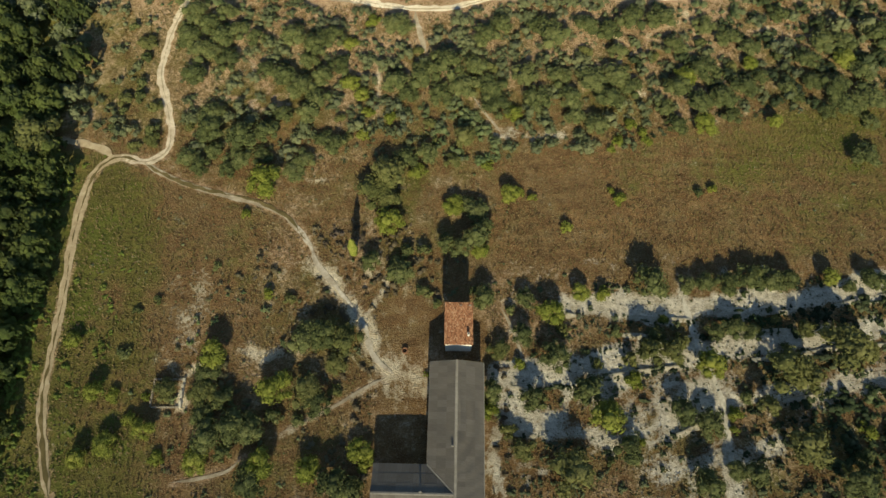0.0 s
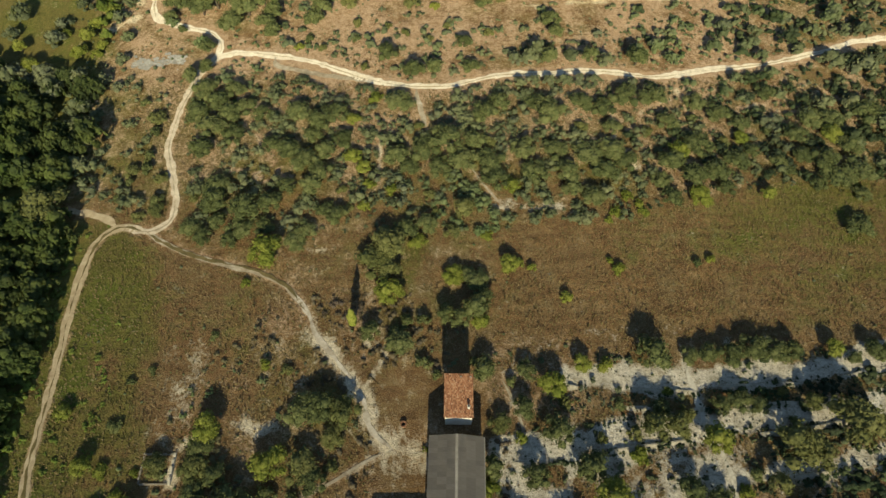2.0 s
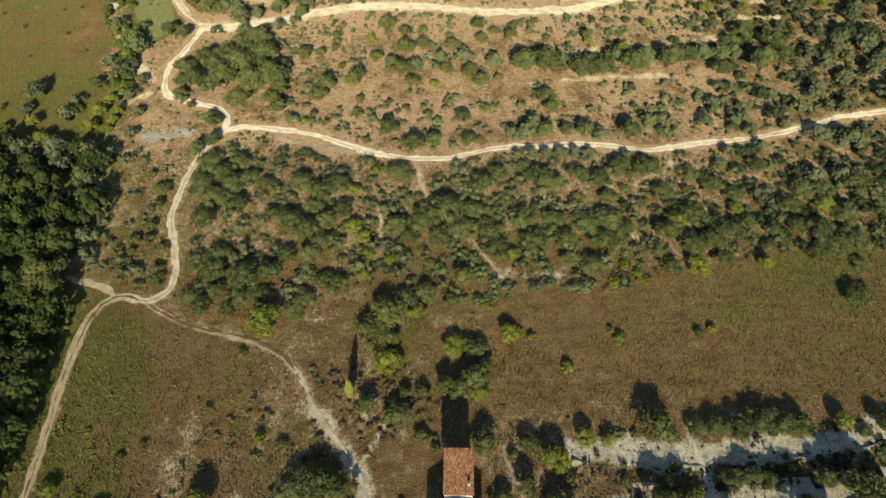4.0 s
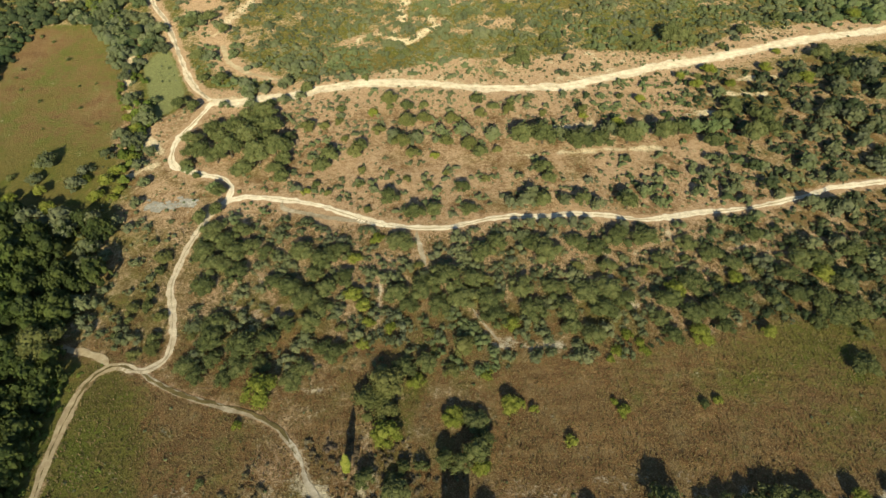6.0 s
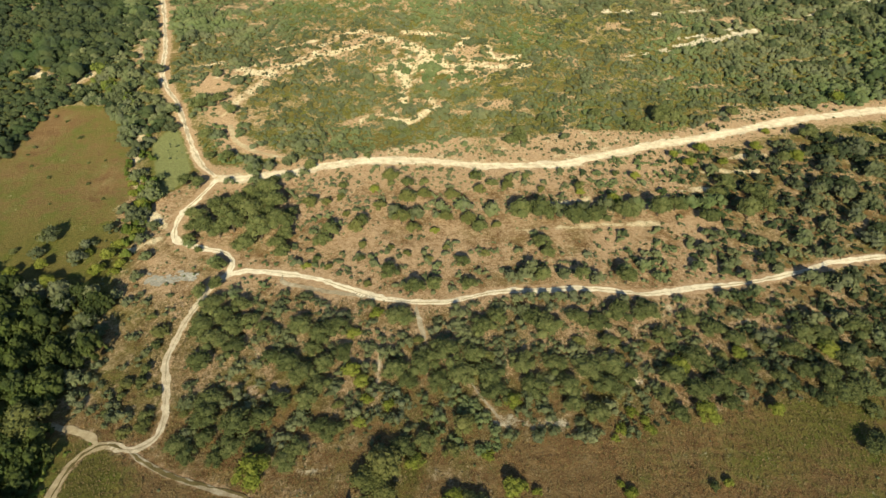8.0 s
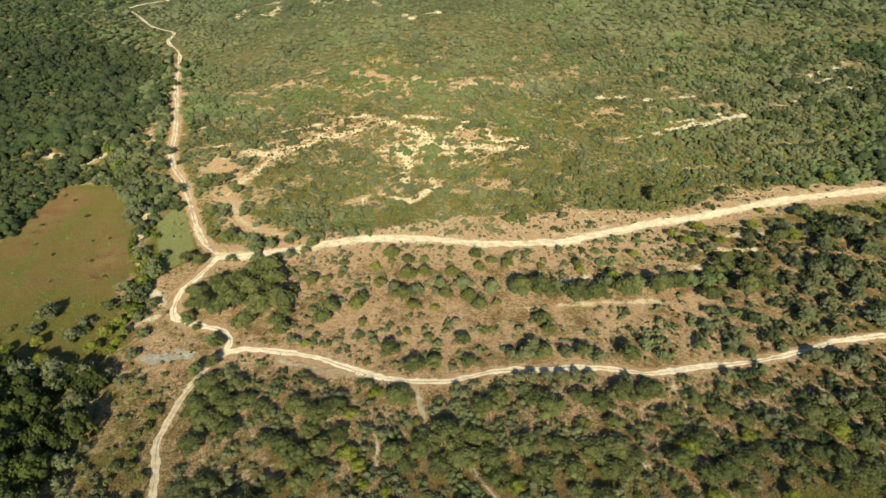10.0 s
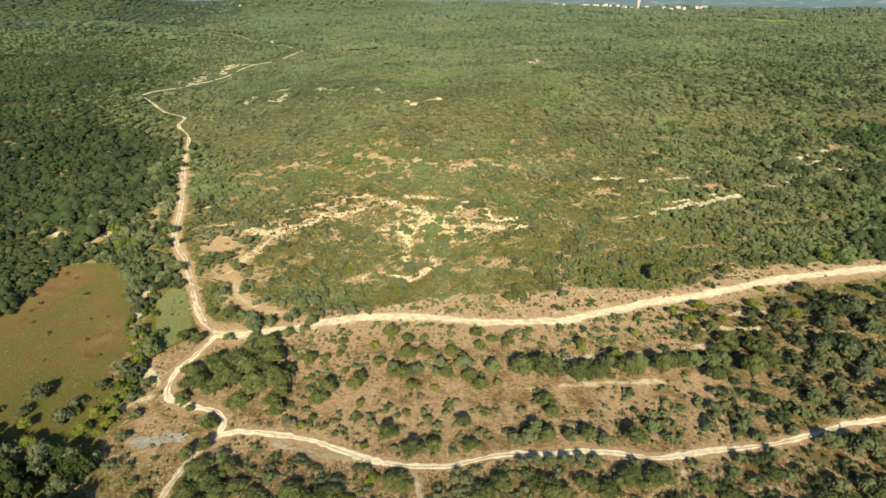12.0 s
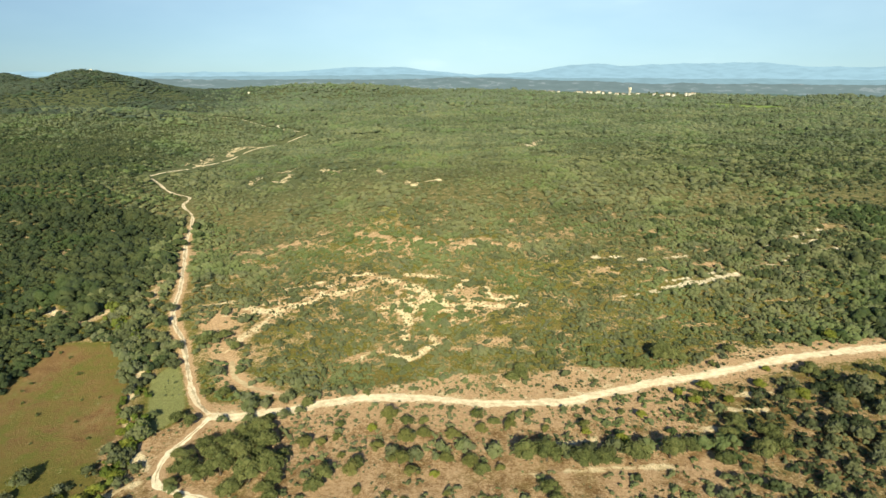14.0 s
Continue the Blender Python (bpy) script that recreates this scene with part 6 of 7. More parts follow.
    x, y = x[keep], y[keep]
    r = 0.3 + 0.75 * rs.rand(len(x)) ** 2
    v, f = merge(far, x, y, r * 1.5, 0.6 + 0.3 * rs.rand(len(x)), rs)
    tagged(new("heath_plants", mesh_of("heath_plants", v, f, M_WOOD_FAR, True)), "small grey-green plants on dry soil", "plants", kind="stuff")
    # trees along the stream
    p = smooth_line([(-162.4, 274.5), (-142.6, 246.2), (-128.1, 224.2), (-119.7, 204.6), (-111.9, 186.7), (-104.0, 176.9), (-104.2, 171.7), (-102.7, 159.4), (-98.7, 148.1)], 2.2)
    x = np.repeat(p[:, 0], 4) + 2.2 * rs.randn(4 * len(p))
    y = np.repeat(p[:, 1], 4) + 1.8 * rs.randn(4 * len(p))
    keep = np.minimum.reduce([away(x, y, q) for _, q in TRACKS.values()]) > 3
    keep &= (region(x, y, STRIP, 1) < 0.3) & (np.minimum.reduce([away(x, y, q) for _, _, q in STREAM_BED]) > 2.2) & (region(x, y, MEADOW, 1) < 0.4)
    x, y = x[keep], y[keep]
    r = 0.9 + 1.5 * rs.rand(len(x)) ** 1.4
    v, f = merge(near, x, y, r, 1.1 + 0.7 * rs.rand(len(x)), rs)
    tagged(new("stream_wood", mesh_of("stream_wood", v, f, M_SHRUB, True)), "green trees lining a dry stream bed", "wood", kind="stuff")
    # lines of scrub along the terrace edges
    xs_, ys_ = [], []
    for pts, off in ((CHALK[7][2], -3.4), (CHALK[8][2], -3.2), (CHALK[8][2], 3.0), (CHALK[9][2], -2.6)):
        p = smooth_line(pts, 0.8)
        xs_.append(p[:, 0] + 0.5 * rs.randn(len(p)))
        ys_.append(p[:, 1] + off + 0.45 * rs.randn(len(p)))
    x, y = np.concatenate(xs_), np.concatenate(ys_)
    keep = (rs.rand(len(x)) < 0.2 + 1.1 * fbm(x, y, 10, 71)) & (x > 14)
    x, y = x[keep], y[keep]
    r = 0.3 + 0.7 * rs.rand(len(x))
    v, f = merge(small, x, y, r, 0.7 + 0.4 * rs.rand(len(x)), rs)
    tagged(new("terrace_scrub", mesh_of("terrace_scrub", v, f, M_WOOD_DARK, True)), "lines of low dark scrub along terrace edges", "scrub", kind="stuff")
    # leafy shrubs along the wood's edge and in the tall grass by the track
    x, y = scatter(-15, 80, -92, -58, 1.5, rs)
    d = away(x, y, TRACKS["left"][1])
    track_x = np.interp(y, [p[1] for p in TRACKS["left"][1]], [p[0] for p in TRACKS["left"][1]])
    outer = (x < track_x) & (x > track_x - 9)
    clump = sm(0.45, 0.62, fbm(x, y, 8, 43)) * sm(-60, -66, x + 0.05 * y) * sm(58, 40, y)
    keep = (d > 1.9) & (rs.rand(len(x)) < np.where(outer, 0.42 + 0.5 * sm(3, 7, track_x - x), 0.55 * clump * (x > track_x)))
    x, y = x[keep], y[keep]
    r = 0.4 + 1.0 * rs.rand(len(x)) ** 1.5 + 0.7 * (x < np.interp(y, [0, 80], [-82, -88])) * rs.rand(len(x))
    v, f = merge(small, x, y, r, np.where(x < np.interp(y, [0, 80], [-82, -88]), 0.9, 0.5) + 0.25 * rs.rand(len(x)), rs)
    tagged(new("verge_shrubs", mesh_of("verge_shrubs", v, f, M_SHRUB, True)), "leafy bright green shrubs beside the track", "shrubs", kind="stuff")
    # leafless grey-brown brush round the yard
    x, y = scatter(6, 60, -58, 14, 2.0, rs)
    near_track = np.minimum.reduce([away(x, y, p) for _, p in TRACKS.values()])
    d = np.hypot(x[:, None] - np.array(PLANTED)[:, 0], y[:, None] - np.array(PLANTED)[:, 1]).min(1)
    keep = (rs.rand(len(x)) < 0.75 * sm(0.44, 0.60, fbm(x, y, 12, 103))) & (near_track > 1.6) & (d > 1.6) & ~((x > -14) & (x < 9.5) & (y < 42.5)) & (region(x, y, FIELD_L, 2) < 0.4) & (np.hypot(x + 8, y - 30.6) > 2)
    x, y = x[keep], y[keep]
    brush = [crown_arrays(rs, 3, 1, 60, 0.16, 0.7, 0.7, 0.0, True) for _ in range(6)]
    v, f = merge(brush, x, y, 0.5 + 0.8 * rs.rand(len(x)) ** 1.5, 0.6 + 0.3 * rs.rand(len(x)), rs)
    tagged(new("dry_brush", mesh_of("dry_brush", v, f, M_BRUSH, True)), "dry grey-brown brush in a yard", "brush", kind="stuff")
    # small plants in the fields
    x, y = scatter(-20, 150, -82, 150, 2.6, rs)
    near_track = np.minimum.reduce([away(x, y, p) for _, p in TRACKS.values()])
    lush = region(x, y, FIELD_L, 3)
    keep = (rs.rand(len(x)) < 0.10 + 0.30 * bell(x, -26, 26) * bell(y, 40, 30) + 0.16 * lush * fbm(x, y, 12, 77) - 0.06 * region(x, y, FIELD_R, 3)) & (near_track > 1.8) & ~((x > -14) & (x < 9.5) & (y < 43))
    x, y = x[keep], y[keep]
    r = 0.22 + 0.5 * rs.rand(len(x)) ** 2
    v, f = merge(far, x, y, r * 1.4, 0.6 + 0.4 * rs.rand(len(x)), rs)
    tagged(new("field_plants", mesh_of("field_plants", v, f, M_WOOD_FAR, True)), "scattered small green plants in dry grass", "plants", kind="stuff")


def tufts():
    """Grass tufts: a few bent blades each."""
    rs = np.random.RandomState(15)
    x, y = scatter(-20, 125, -85, 135, 0.62, rs)
    near_track = np.minimum.reduce([away(x, y, p) for _, p in TRACKS.values()])
    c, g, b = cover(x, y)
    keep = (near_track > 1.2) & (rs.rand(len(x)) < 0.50 - 0.6 * np.clip(c, 0, 1)) & ~((x > -13.5) & (x < 9) & (y < 42.5))
    x, y = x[keep], y[keep]
    n, blades = len(x), 4
    z = height(x, y) + 0.02
    a = rs.rand(n, blades) * 6.283
    out = (0.16 + 0.30 * rs.rand(n, blades))
    tall = (0.22 + 0.42 * rs.rand(n, 1)) * (0.6 + 0.6 * rs.rand(n, blades))
    wide = 0.07 + 0.10 * rs.rand(n, blades)
    base = np.stack([x, y, z], 1)[:, None, :]
    tip = base + np.stack([np.cos(a) * out, np.sin(a) * out, tall], 2)
    sidev = np.stack([-np.sin(a) * wide, np.cos(a) * wide, 0 * a], 2)
    V = np.stack([base - sidev, base + sidev, tip], 2).reshape(-1, 3)
    tagged(new("grass", mesh_of("grass", V, np.arange(len(V)).reshape(-1, 3), M_STRAW)), "dry straw-coloured grass tufts with green patches", "grass", kind="stuff")


woods()
tufts()

# ---- buildings ----
def plain(name, c, var=0.15, size=0.6, rough=0.85, bmp=0.3):
    m, t, b = mat(name, rough)
    n1, n2 = nz(t, size, 5), nz(t, size * 6, 3)
    lo, hi = tuple(v * (1 - var) for v in c), tuple(min(1, v * (1 + var)) for v in c)
    col = ramp(t, n1, (0.3, lo), (0.7, hi))
    col = mix(t, 0.5, col, ramp(t, n2, (0.3, (0.6, 0.58, 0.54)), (0.65, (1.0, 1.0, 1.0))), "MULTIPLY")
    t.links.new(col, b.inputs["Base Color"])
    bump(t, b, n1, bmp, 0.05)
    return m


def tile_material():
    m, t, b = mat("clay_tile", 0.85)
    isl = t.nodes.new("ShaderNodeNewGeometry").outputs["Random Per Island"]
    v = calc(t, "ADD", calc(t, "MULTIPLY", isl, 0.65), calc(t, "MULTIPLY", nz(t, 1.6, 4), 0.35))
    col = ramp(t, v, (0.15, (0.18, 0.085, 0.048)), (0.42, (0.36, 0.160, 0.082)), (0.72, (0.47, 0.25, 0.135)), (0.92, (0.58, 0.41, 0.27)))
    lichen = ramp(t, nz(t, 0.5, 5, 0.7), (0.60, (0.0,)), (0.72, (0.6,)))
    t.links.new(mix(t, lichen, col, (0.30, 0.23, 0.13)), b.inputs["Base Color"])
    bump(t, b, nz(t, 0.05, 3), 0.3, 0.02)
    return m


def sheet_material():
    m, t, b = mat("fibre_cement", 0.85)
    rnd = t.nodes.new("ShaderNodeObjectInfo").outputs["Random"]
    streak = t.nodes.new("ShaderNodeMapping")
    streak.inputs["Scale"].default_value = (6.0, 0.7, 1.0)
    t.links.new(t.nodes.new("ShaderNodeTexCoord").outputs["Object"], streak.inputs["Vector"])
    st = nz(t, 1.0, 5, 0.65, streak.outputs["Vector"])
    v = calc(t, "ADD", calc(t, "MULTIPLY", rnd, 0.34), calc(t, "MULTIPLY", st, 0.66))
    t.links.new(ramp(t, v, (0.2, (0.145, 0.127, 0.106)), (0.5, (0.182, 0.162, 0.136)), (0.8, (0.228, 0.205, 0.174))), b.inputs["Base Color"])
    bump(t, b, nz(t, 0.08, 3), 0.3, 0.02)
    return m


M_TILE, M_SHEET = tile_material(), sheet_material()
M_RENDER = plain("lime_render", (0.70, 0.66, 0.57), 0.10, 0.9)
M_STONE = plain("rubble_stone", (0.36, 0.31, 0.24), 0.35, 0.3, 0.9, 0.8)
M_FLASH = plain("pale_flashing", (0.33, 0.305, 0.265), 0.15, 0.8)
# near-black colour for the shade inside openings
M_OPENING_SHADE = plain("opening_shade", (0.02, 0.02, 0.02), 0.2)
M_CONC = plain("old_concrete", (0.58, 0.53, 0.43), 0.2, 0.5)
M_BRICK = plain("red_brick", (0.25, 0.13, 0.075), 0.3, 0.2)


def box(bm, x0, x1, y0, y1, z0, z1):
    v = [bm.verts.new(p) for p in ((x0, y0, z0), (x1, y0, z0), (x1, y1, z0), (x0, y1, z0), (x0, y0, z1), (x1, y0, z1), (x1, y1, z1), (x0, y1, z1))]
    for f in ((3, 2, 1, 0), (4, 5, 6, 7), (0, 1, 5, 4), (1, 2, 6, 5), (2, 3, 7, 6), (3, 0, 4, 7)):
        bm.faces.new([v[i] for i in f])
    return v


def slab(bm, pts, thick):
    """A flat plate: its upper outline and a thickness straight down."""
    top = [bm.verts.new(p) for p in pts]
    low = [bm.verts.new((p[0], p[1], p[2] - thick)) for p in pts]
    bm.faces.new(top)
    bm.faces.new(low[::-1])
    n = len(pts)
    for i in range(n):
        j = (i + 1) % n
        bm.faces.new((top[i], low[i], low[j], top[j]))


def wall_prism(bm, outline, y0, y1):
    """A wall whose face is an outline in x and z, from y0 to y1."""
    a = [bm.verts.new((x, y0, z)) for x, z in outline]
    b = [bm.verts.new((x, y1, z)) for x, z in outline]
    bm.faces.new(a)
    bm.faces.new(b[::-1])
    for i in range(len(outline)):
        j = (i + 1) % len(outline)
        bm.faces.new((a[j], a[i], b[i], b[j]))


def place(root, m):
    root.matrix_world = m
    return root


def tall_house():
    """Narrow two-storey house with one roof slope that falls to the south."""
    root = place(new("house"), pose(3.0, 34.5, 0, 0, 0, -0.8))
    w, d, hn, hs = 2.62, 3.95, 7.1, 5.95
    for y0, y1, h in ((d - 0.4, d, hn), (-d, -d + 0.4, hs)):
        bm = bmesh.new()
        box(bm, -w, w, y0, y1, -0.3, h)
        part("wall", bm, M_RENDER, root)
    for x0 in (-w, w - 0.4):
        bm = bmesh.new()
        a = [bm.verts.new(p) for p in ((x0, -d + 0.402, -0.3), (x0, d - 0.402, -0.3), (x0, d - 0.402, hn - 0.05), (x0, -d + 0.402, hs + 0.05))]
        b = [bm.verts.new((v.co.x + 0.4, v.co.y, v.co.z)) for v in a]
        bm.faces.new(a[::-1])
        bm.faces.new(b)
        for i in range(4):
            j = (i + 1) % 4
            bm.faces.new((a[i], a[j], b[j], b[i]))
        part("wall", bm, M_RENDER, root)
    over, run = 0.22, 2 * d + 0.44
    rise = (hn - hs) / (2 * d)
    zof = lambda y: hn + 0.12 + (y - d) * rise
    bm = bmesh.new()
    slab(bm, [(-w - over, -d - over, zof(-d - over)), (w + over, -d - over, zof(-d - over)), (w + over, d + over, zof(d + over)), (-w - over, d + over, zof(d + over))], 0.10)
    roof = part("roof", bm, M_BRICK, root, "red clay pantile roof")
    rs = np.random.RandomState(3)
    V, Fc = [], []
    cols, rows = 25, 27
    cw, rl = (2 * w + 2 * over) / cols, run / rows
    for c in range(cols):
        for r in range(rows):
            if (c, r) in ((9, 25), (21, 26), (20, 24)):
                continue
            x = -w - over + (c + 0.5) * cw + 0.012 * rs.randn()
            y = -d - over + r * rl + 0.01 * rs.randn()
            k = len(V)
            for yy, up, rad in ((y - 0.04, 0.055 + 0.012 * rs.randn(), cw * 0.52), (y + rl, 0.022, cw * 0.44)):
                for q in range(5):
                    an = math.pi * q / 4
                    V.append((x - rad * math.cos(an), yy, zof(yy) + up + rad * 0.75 * math.sin(an)))
            for q in range(4):
                Fc.append((k + q, k + q + 1, k + 6 + q, k + 5 + q))
            Fc.append((k, k + 1, k + 2, k + 3, k + 4))
    tiles = new("roof_tile", mesh_of("roof_tile", V, Fc, M_TILE))
    tiles.parent = roof
    tagged(tiles, kind="stuff")
    bm = bmesh.new()
    box(bm, -w, w, -d - 0.14, -d - 0.002, hs - 0.35, hs - 0.05)
    part("cornice", bm, M_RENDER, root, "white rendered eaves cornice")
    bm = bmesh.new()
    box(bm, 1.72, 2.12, -2.55, -2.1, zof(-2.3) - 0.2, zof(-2.3) + 0.95)
    box(bm, 1.66, 2.18, -2.61, -2.04, zof(-2.3) + 0.95, zof(-2.3) + 1.07)
    ch = part("chimney", bm, M_RENDER, root, "short pale chimney stack")
    # near-black block stands for the shade inside the flue
    bm = bmesh.new()
    box(bm, 1.78, 2.06, -2.48, -2.16, zof(-2.3) + 1.07, zof(-2.3) + 1.12)
    part("flue", bm, M_OPENING_SHADE, ch)
    for x, y in ((0.4, 3.5), (2.3, 3.5)):
        bm = bmesh.new()
        box(bm, x - 0.18, x + 0.18, y - 0.12, y + 0.12, zof(y) + 0.1, zof(y) + 0.28)
        part("loose_stone", bm, M_FLASH, root)
    tagged(root, "tall narrow house with white render and red clay tiles", "house")


tall_house()


def corrugated(name, width, length, waves, amp, material):
    """A corrugated sheet, flat in its own x (across) and y (down the slope)."""
    n = waves * 4
    V, Fc = [], []
    for k in range(n + 1):
        x = width * (k / n - 0.5)
        z = amp * math.sin(2 * math.pi * k / 4)
        for y in (-length / 2, length / 2):
            V.append((x, y, z))
    for k in range(n):
        Fc.append((2 * k, 2 * k + 2, 2 * k + 3, 2 * k + 1))
    return mesh_of(name, V, Fc, material)


def barn():
    """L-shaped barn: a long range and a wing, both with gabled corrugated roofs."""
    root = place(new("barn"), pose(2.55, 27.1, 0, 0, 0, -1.4))
    half, ridge, eave, length = 5.25, 6.8, 4.8, 29.4
    for x0 in (-half + 0.15, half - 0.55):
        bm = bmesh.new()
        box(bm, x0, x0 + 0.4, -length + 0.502, -0.502, -0.3, eave - 0.12)
        part("wall", bm, M_STONE, root, "long rubble stone wall")
    inner = half - 0.15
    for y0 in (-0.5, -length + 0.1):
        bm = bmesh.new()
        wall_prism(bm, [(-inner, -0.3), (inner, -0.3), (inner, eave - 0.1), (0, ridge - 0.15), (-inner, eave - 0.1)], y0, y0 + 0.4)
        part("gable_wall", bm, M_STONE, root)
    # wing
    wx0, wy, whalf = -15.0, -24.1, 5.1
    bm = bmesh.new()
    box(bm, wx0 + 0.552, -half + 0.148, wy + whalf - 0.55, wy + whalf - 0.15, -0.3, eave - 0.12)
    part("wall", bm, M_STONE, root)
    bm = bmesh.new()
    box(bm, wx0 + 0.552, -half + 0.148, wy - whalf + 0.15, wy - whalf + 0.55, -0.3, eave - 0.12)
    part("wall", bm, M_STONE, root)
    bm = bmesh.new()
    wall_prism(bm, [(-whalf + 0.15, -0.3), (whalf - 0.15, -0.3), (whalf - 0.15, eave - 0.1), (0, ridge - 0.15), (-whalf + 0.15, eave - 0.1)], 0, 0.4)
    for v in bm.verts:
        v.co = Vector((wx0 + 0.15 + v.co.y, wy + v.co.x, v.co.z))
    bmesh.ops.recalc_face_normals(bm, faces=bm.faces)
    part("gable_wall", bm, M_STONE, root)
    # roof sheets
    sl = math.hypot(half, ridge - eave)
    tilt = math.atan2(ridge - eave, half)
    cols, rows = 27, 3
    cw = length / cols
    sheet = corrugated("roof_sheet", cw * 7 / 6, sl / rows + 0.14, 7, 0.028, M_SHEET)
    rs = np.random.RandomState(9)

    def lay(m, k):
        ob = new("roof_sheet", sheet)
        ob.parent = root
        ob.matrix_parent_inverse = Matrix.Identity(4)
        ob.matrix_basis = m
        return ob

    for side in (-1, 1):
        for c in range(cols):
            for r in range(rows):
                u = (r + 0.5) * sl / rows
                x = side * u * math.cos(tilt)
                z = ridge - u * math.sin(tilt) + 0.05 * (1 - r * 0.3) + 0.0015 * rs.randn() + 0.008 * (c % 2)
                m = Matrix.Translation((x, -(c + 0.5) * cw, z)) @ Matrix.Rotation(side * tilt, 4, "Y") @ Matrix.Rotation(radians(90), 4, "Z")
                lay(m, c)
    wl = -wx0
    wcols = 14
    ww = wl / wcols
    wsl = math.hypot(whalf, ridge - eave)
    wt = math.atan2(ridge - eave, whalf)
    wsheet = corrugated("roof_sheet", ww * 7 / 6, wsl / rows + 0.14, 7, 0.028, M_SHEET)
    for side in (-1, 1):
        for c in range(wcols):
            for r in range(rows):
                u = (r + 0.5) * wsl / rows
                xc = wx0 + (c + 0.5) * ww
                y = wy + side * u * math.cos(wt)
                z = ridge - u * math.sin(wt) + 0.05 * (1 - r * 0.3) + 0.0015 * rs.randn() + 0.008 * (c % 2)
                # sheets that would lie wholly under the long roof are left out
                if xc - ww / 2 > -u * math.cos(wt) * half / whalf + 1.8 and side > 0:
                    continue
                if xc > -0.5:
                    continue
                ob = new("roof_sheet", wsheet)
                ob.parent = root
                ob.matrix_basis = Matrix.Translation((xc, y, z - 0.012)) @ Matrix.Rotation(-side * wt, 4, "X")
    # ridge caps, valley flashing, vents
    bm = bmesh.new()
    for s in (-1, 1):
        slab(bm, [(0, 0.05, ridge + 0.16), (0, -length - 0.05, ridge + 0.16), (s * 0.26, -length - 0.05, ridge + 0.07), (s * 0.26, 0.05, ridge + 0.07)][::-s], 0.02)
    part("ridge_cap", bm, M_FLASH, root, "pale ridge capping")
    bm = bmesh.new()
    for s in (-1, 1):
        slab(bm, [(wx0 - 0.05, wy, ridge + 0.15), (-0.3, wy, ridge + 0.15), (-0.3, wy + s * 0.26, ridge + 0.06), (wx0 - 0.05, wy + s * 0.26, ridge + 0.06)][::s], 0.02)
    part("ridge_cap", bm, M_FLASH, root)
    bm = bmesh.new()
    a, b = Vector((-half, wy + whalf, eave + 0.12)), Vector((-0.15, wy + 0.1, ridge + 0.12))
    side = (b - a).cross(Vector((0, 0, 1))).normalized() * 0.13
    slab(bm, [tuple(a - side), tuple(b - side), tuple(b + side), tuple(a + side)][::-1], 0.03)
    part("valley_flashing", bm, M_FLASH, root)
    for x, y in ((-0.62, -15.9), (-6.2, -23.75)):
        bm = bmesh.new()
        bmesh.ops.create_cone(bm, cap_ends=True, segments=10, radius1=0.16, radius2=0.13, depth=0.6, matrix=Matrix.Translation((x, y, ridge + 0.15)))
        bmesh.ops.create_cone(bm, cap_ends=True, segments=10, radius1=0.26, radius2=0.08, depth=0.16, matrix=Matrix.Translation((x, y, ridge + 0.5)))
        part("roof_vent", bm, M_FLASH, root)
    bm = bmesh.new()
    box(bm, half, half + 0.14, -length, 0, eave - 0.08, eave + 0.03)
    part("gutter", bm, M_FLASH, root)
    tagged(root, "L-shaped stone barn under grey corrugated roof sheets", "barn")


barn()


def ring_wall(bm, r0, r1, z0, z1, seg=20):
    rings = []
    for r, z in ((r1, z0), (r1, z1), (r0, z1), (r0, z0)):
        rings.append([bm.verts.new((r * math.cos(6.2832 * k / seg), r * math.sin(6.2832 * k / seg), z)) for k in range(seg)])
    for a, b in zip(rings, rings[1:]):
        for k in range(seg):
            j = (k + 1) % seg
            bm.faces.new((a[k], a[j], b[j], b[k]))


def well():
    root = place(new("well"), pose(-8.0, 30.6, 0))
    bm = bmesh.new()
    ring_wall(bm, 0.42, 0.66, -0.2, 0.55)
    part("stone_ring", bm, M_BRICK, root, "weathered red brick ring")
    # near-black disc stands for the shade down the well
    bm = bmesh.new()
    bmesh.ops.create_circle(bm, cap_ends=True, segments=20, radius=0.43, matrix=Matrix.Translation((0, 0, 0.1)))
    part("shaft", bm, M_OPENING_SHADE, root)
    tagged(root, "round brick well in the dry yard", "well")


well()


def ruin():
    root = place(new("ruin"), pose(-55.2, 22.1, float(height(-55.2, 22.1))))
    rs = np.random.RandomState(4)
    for x0, x1, y0, y1, h, m in ((-3.1, 2.6, 2.6, 2.9, 0.6, M_STONE), (2.65, 3.15, -2.9, 2.95, 0.8, M_CONC), (-3.25, -2.95, -2.6, 2.45, 0.4, M_STONE), (-2.9, 2.6, -2.9, -2.6, 0.35, M_STONE)):
        bm = bmesh.new()
        along_x = x1 - x0 > y1 - y0
        n = 9
        for k in range(n):
            a, b = k / n, (k + 1) / n
            q = (x0 + (x1 - x0) * a, x0 + (x1 - x0) * b - 0.003, y0, y1) if along_x else (x0, x1, y0 + (y1 - y0) * a, y0 + (y1 - y0) * b - 0.003)
            box(bm, *q, -0.2, h * (0.3 + 0.9 * rs.rand()))
        part("wall", bm, m, root)
    tagged(root, "low ruined walls of a small roofless hut", "ruin")


ruin()


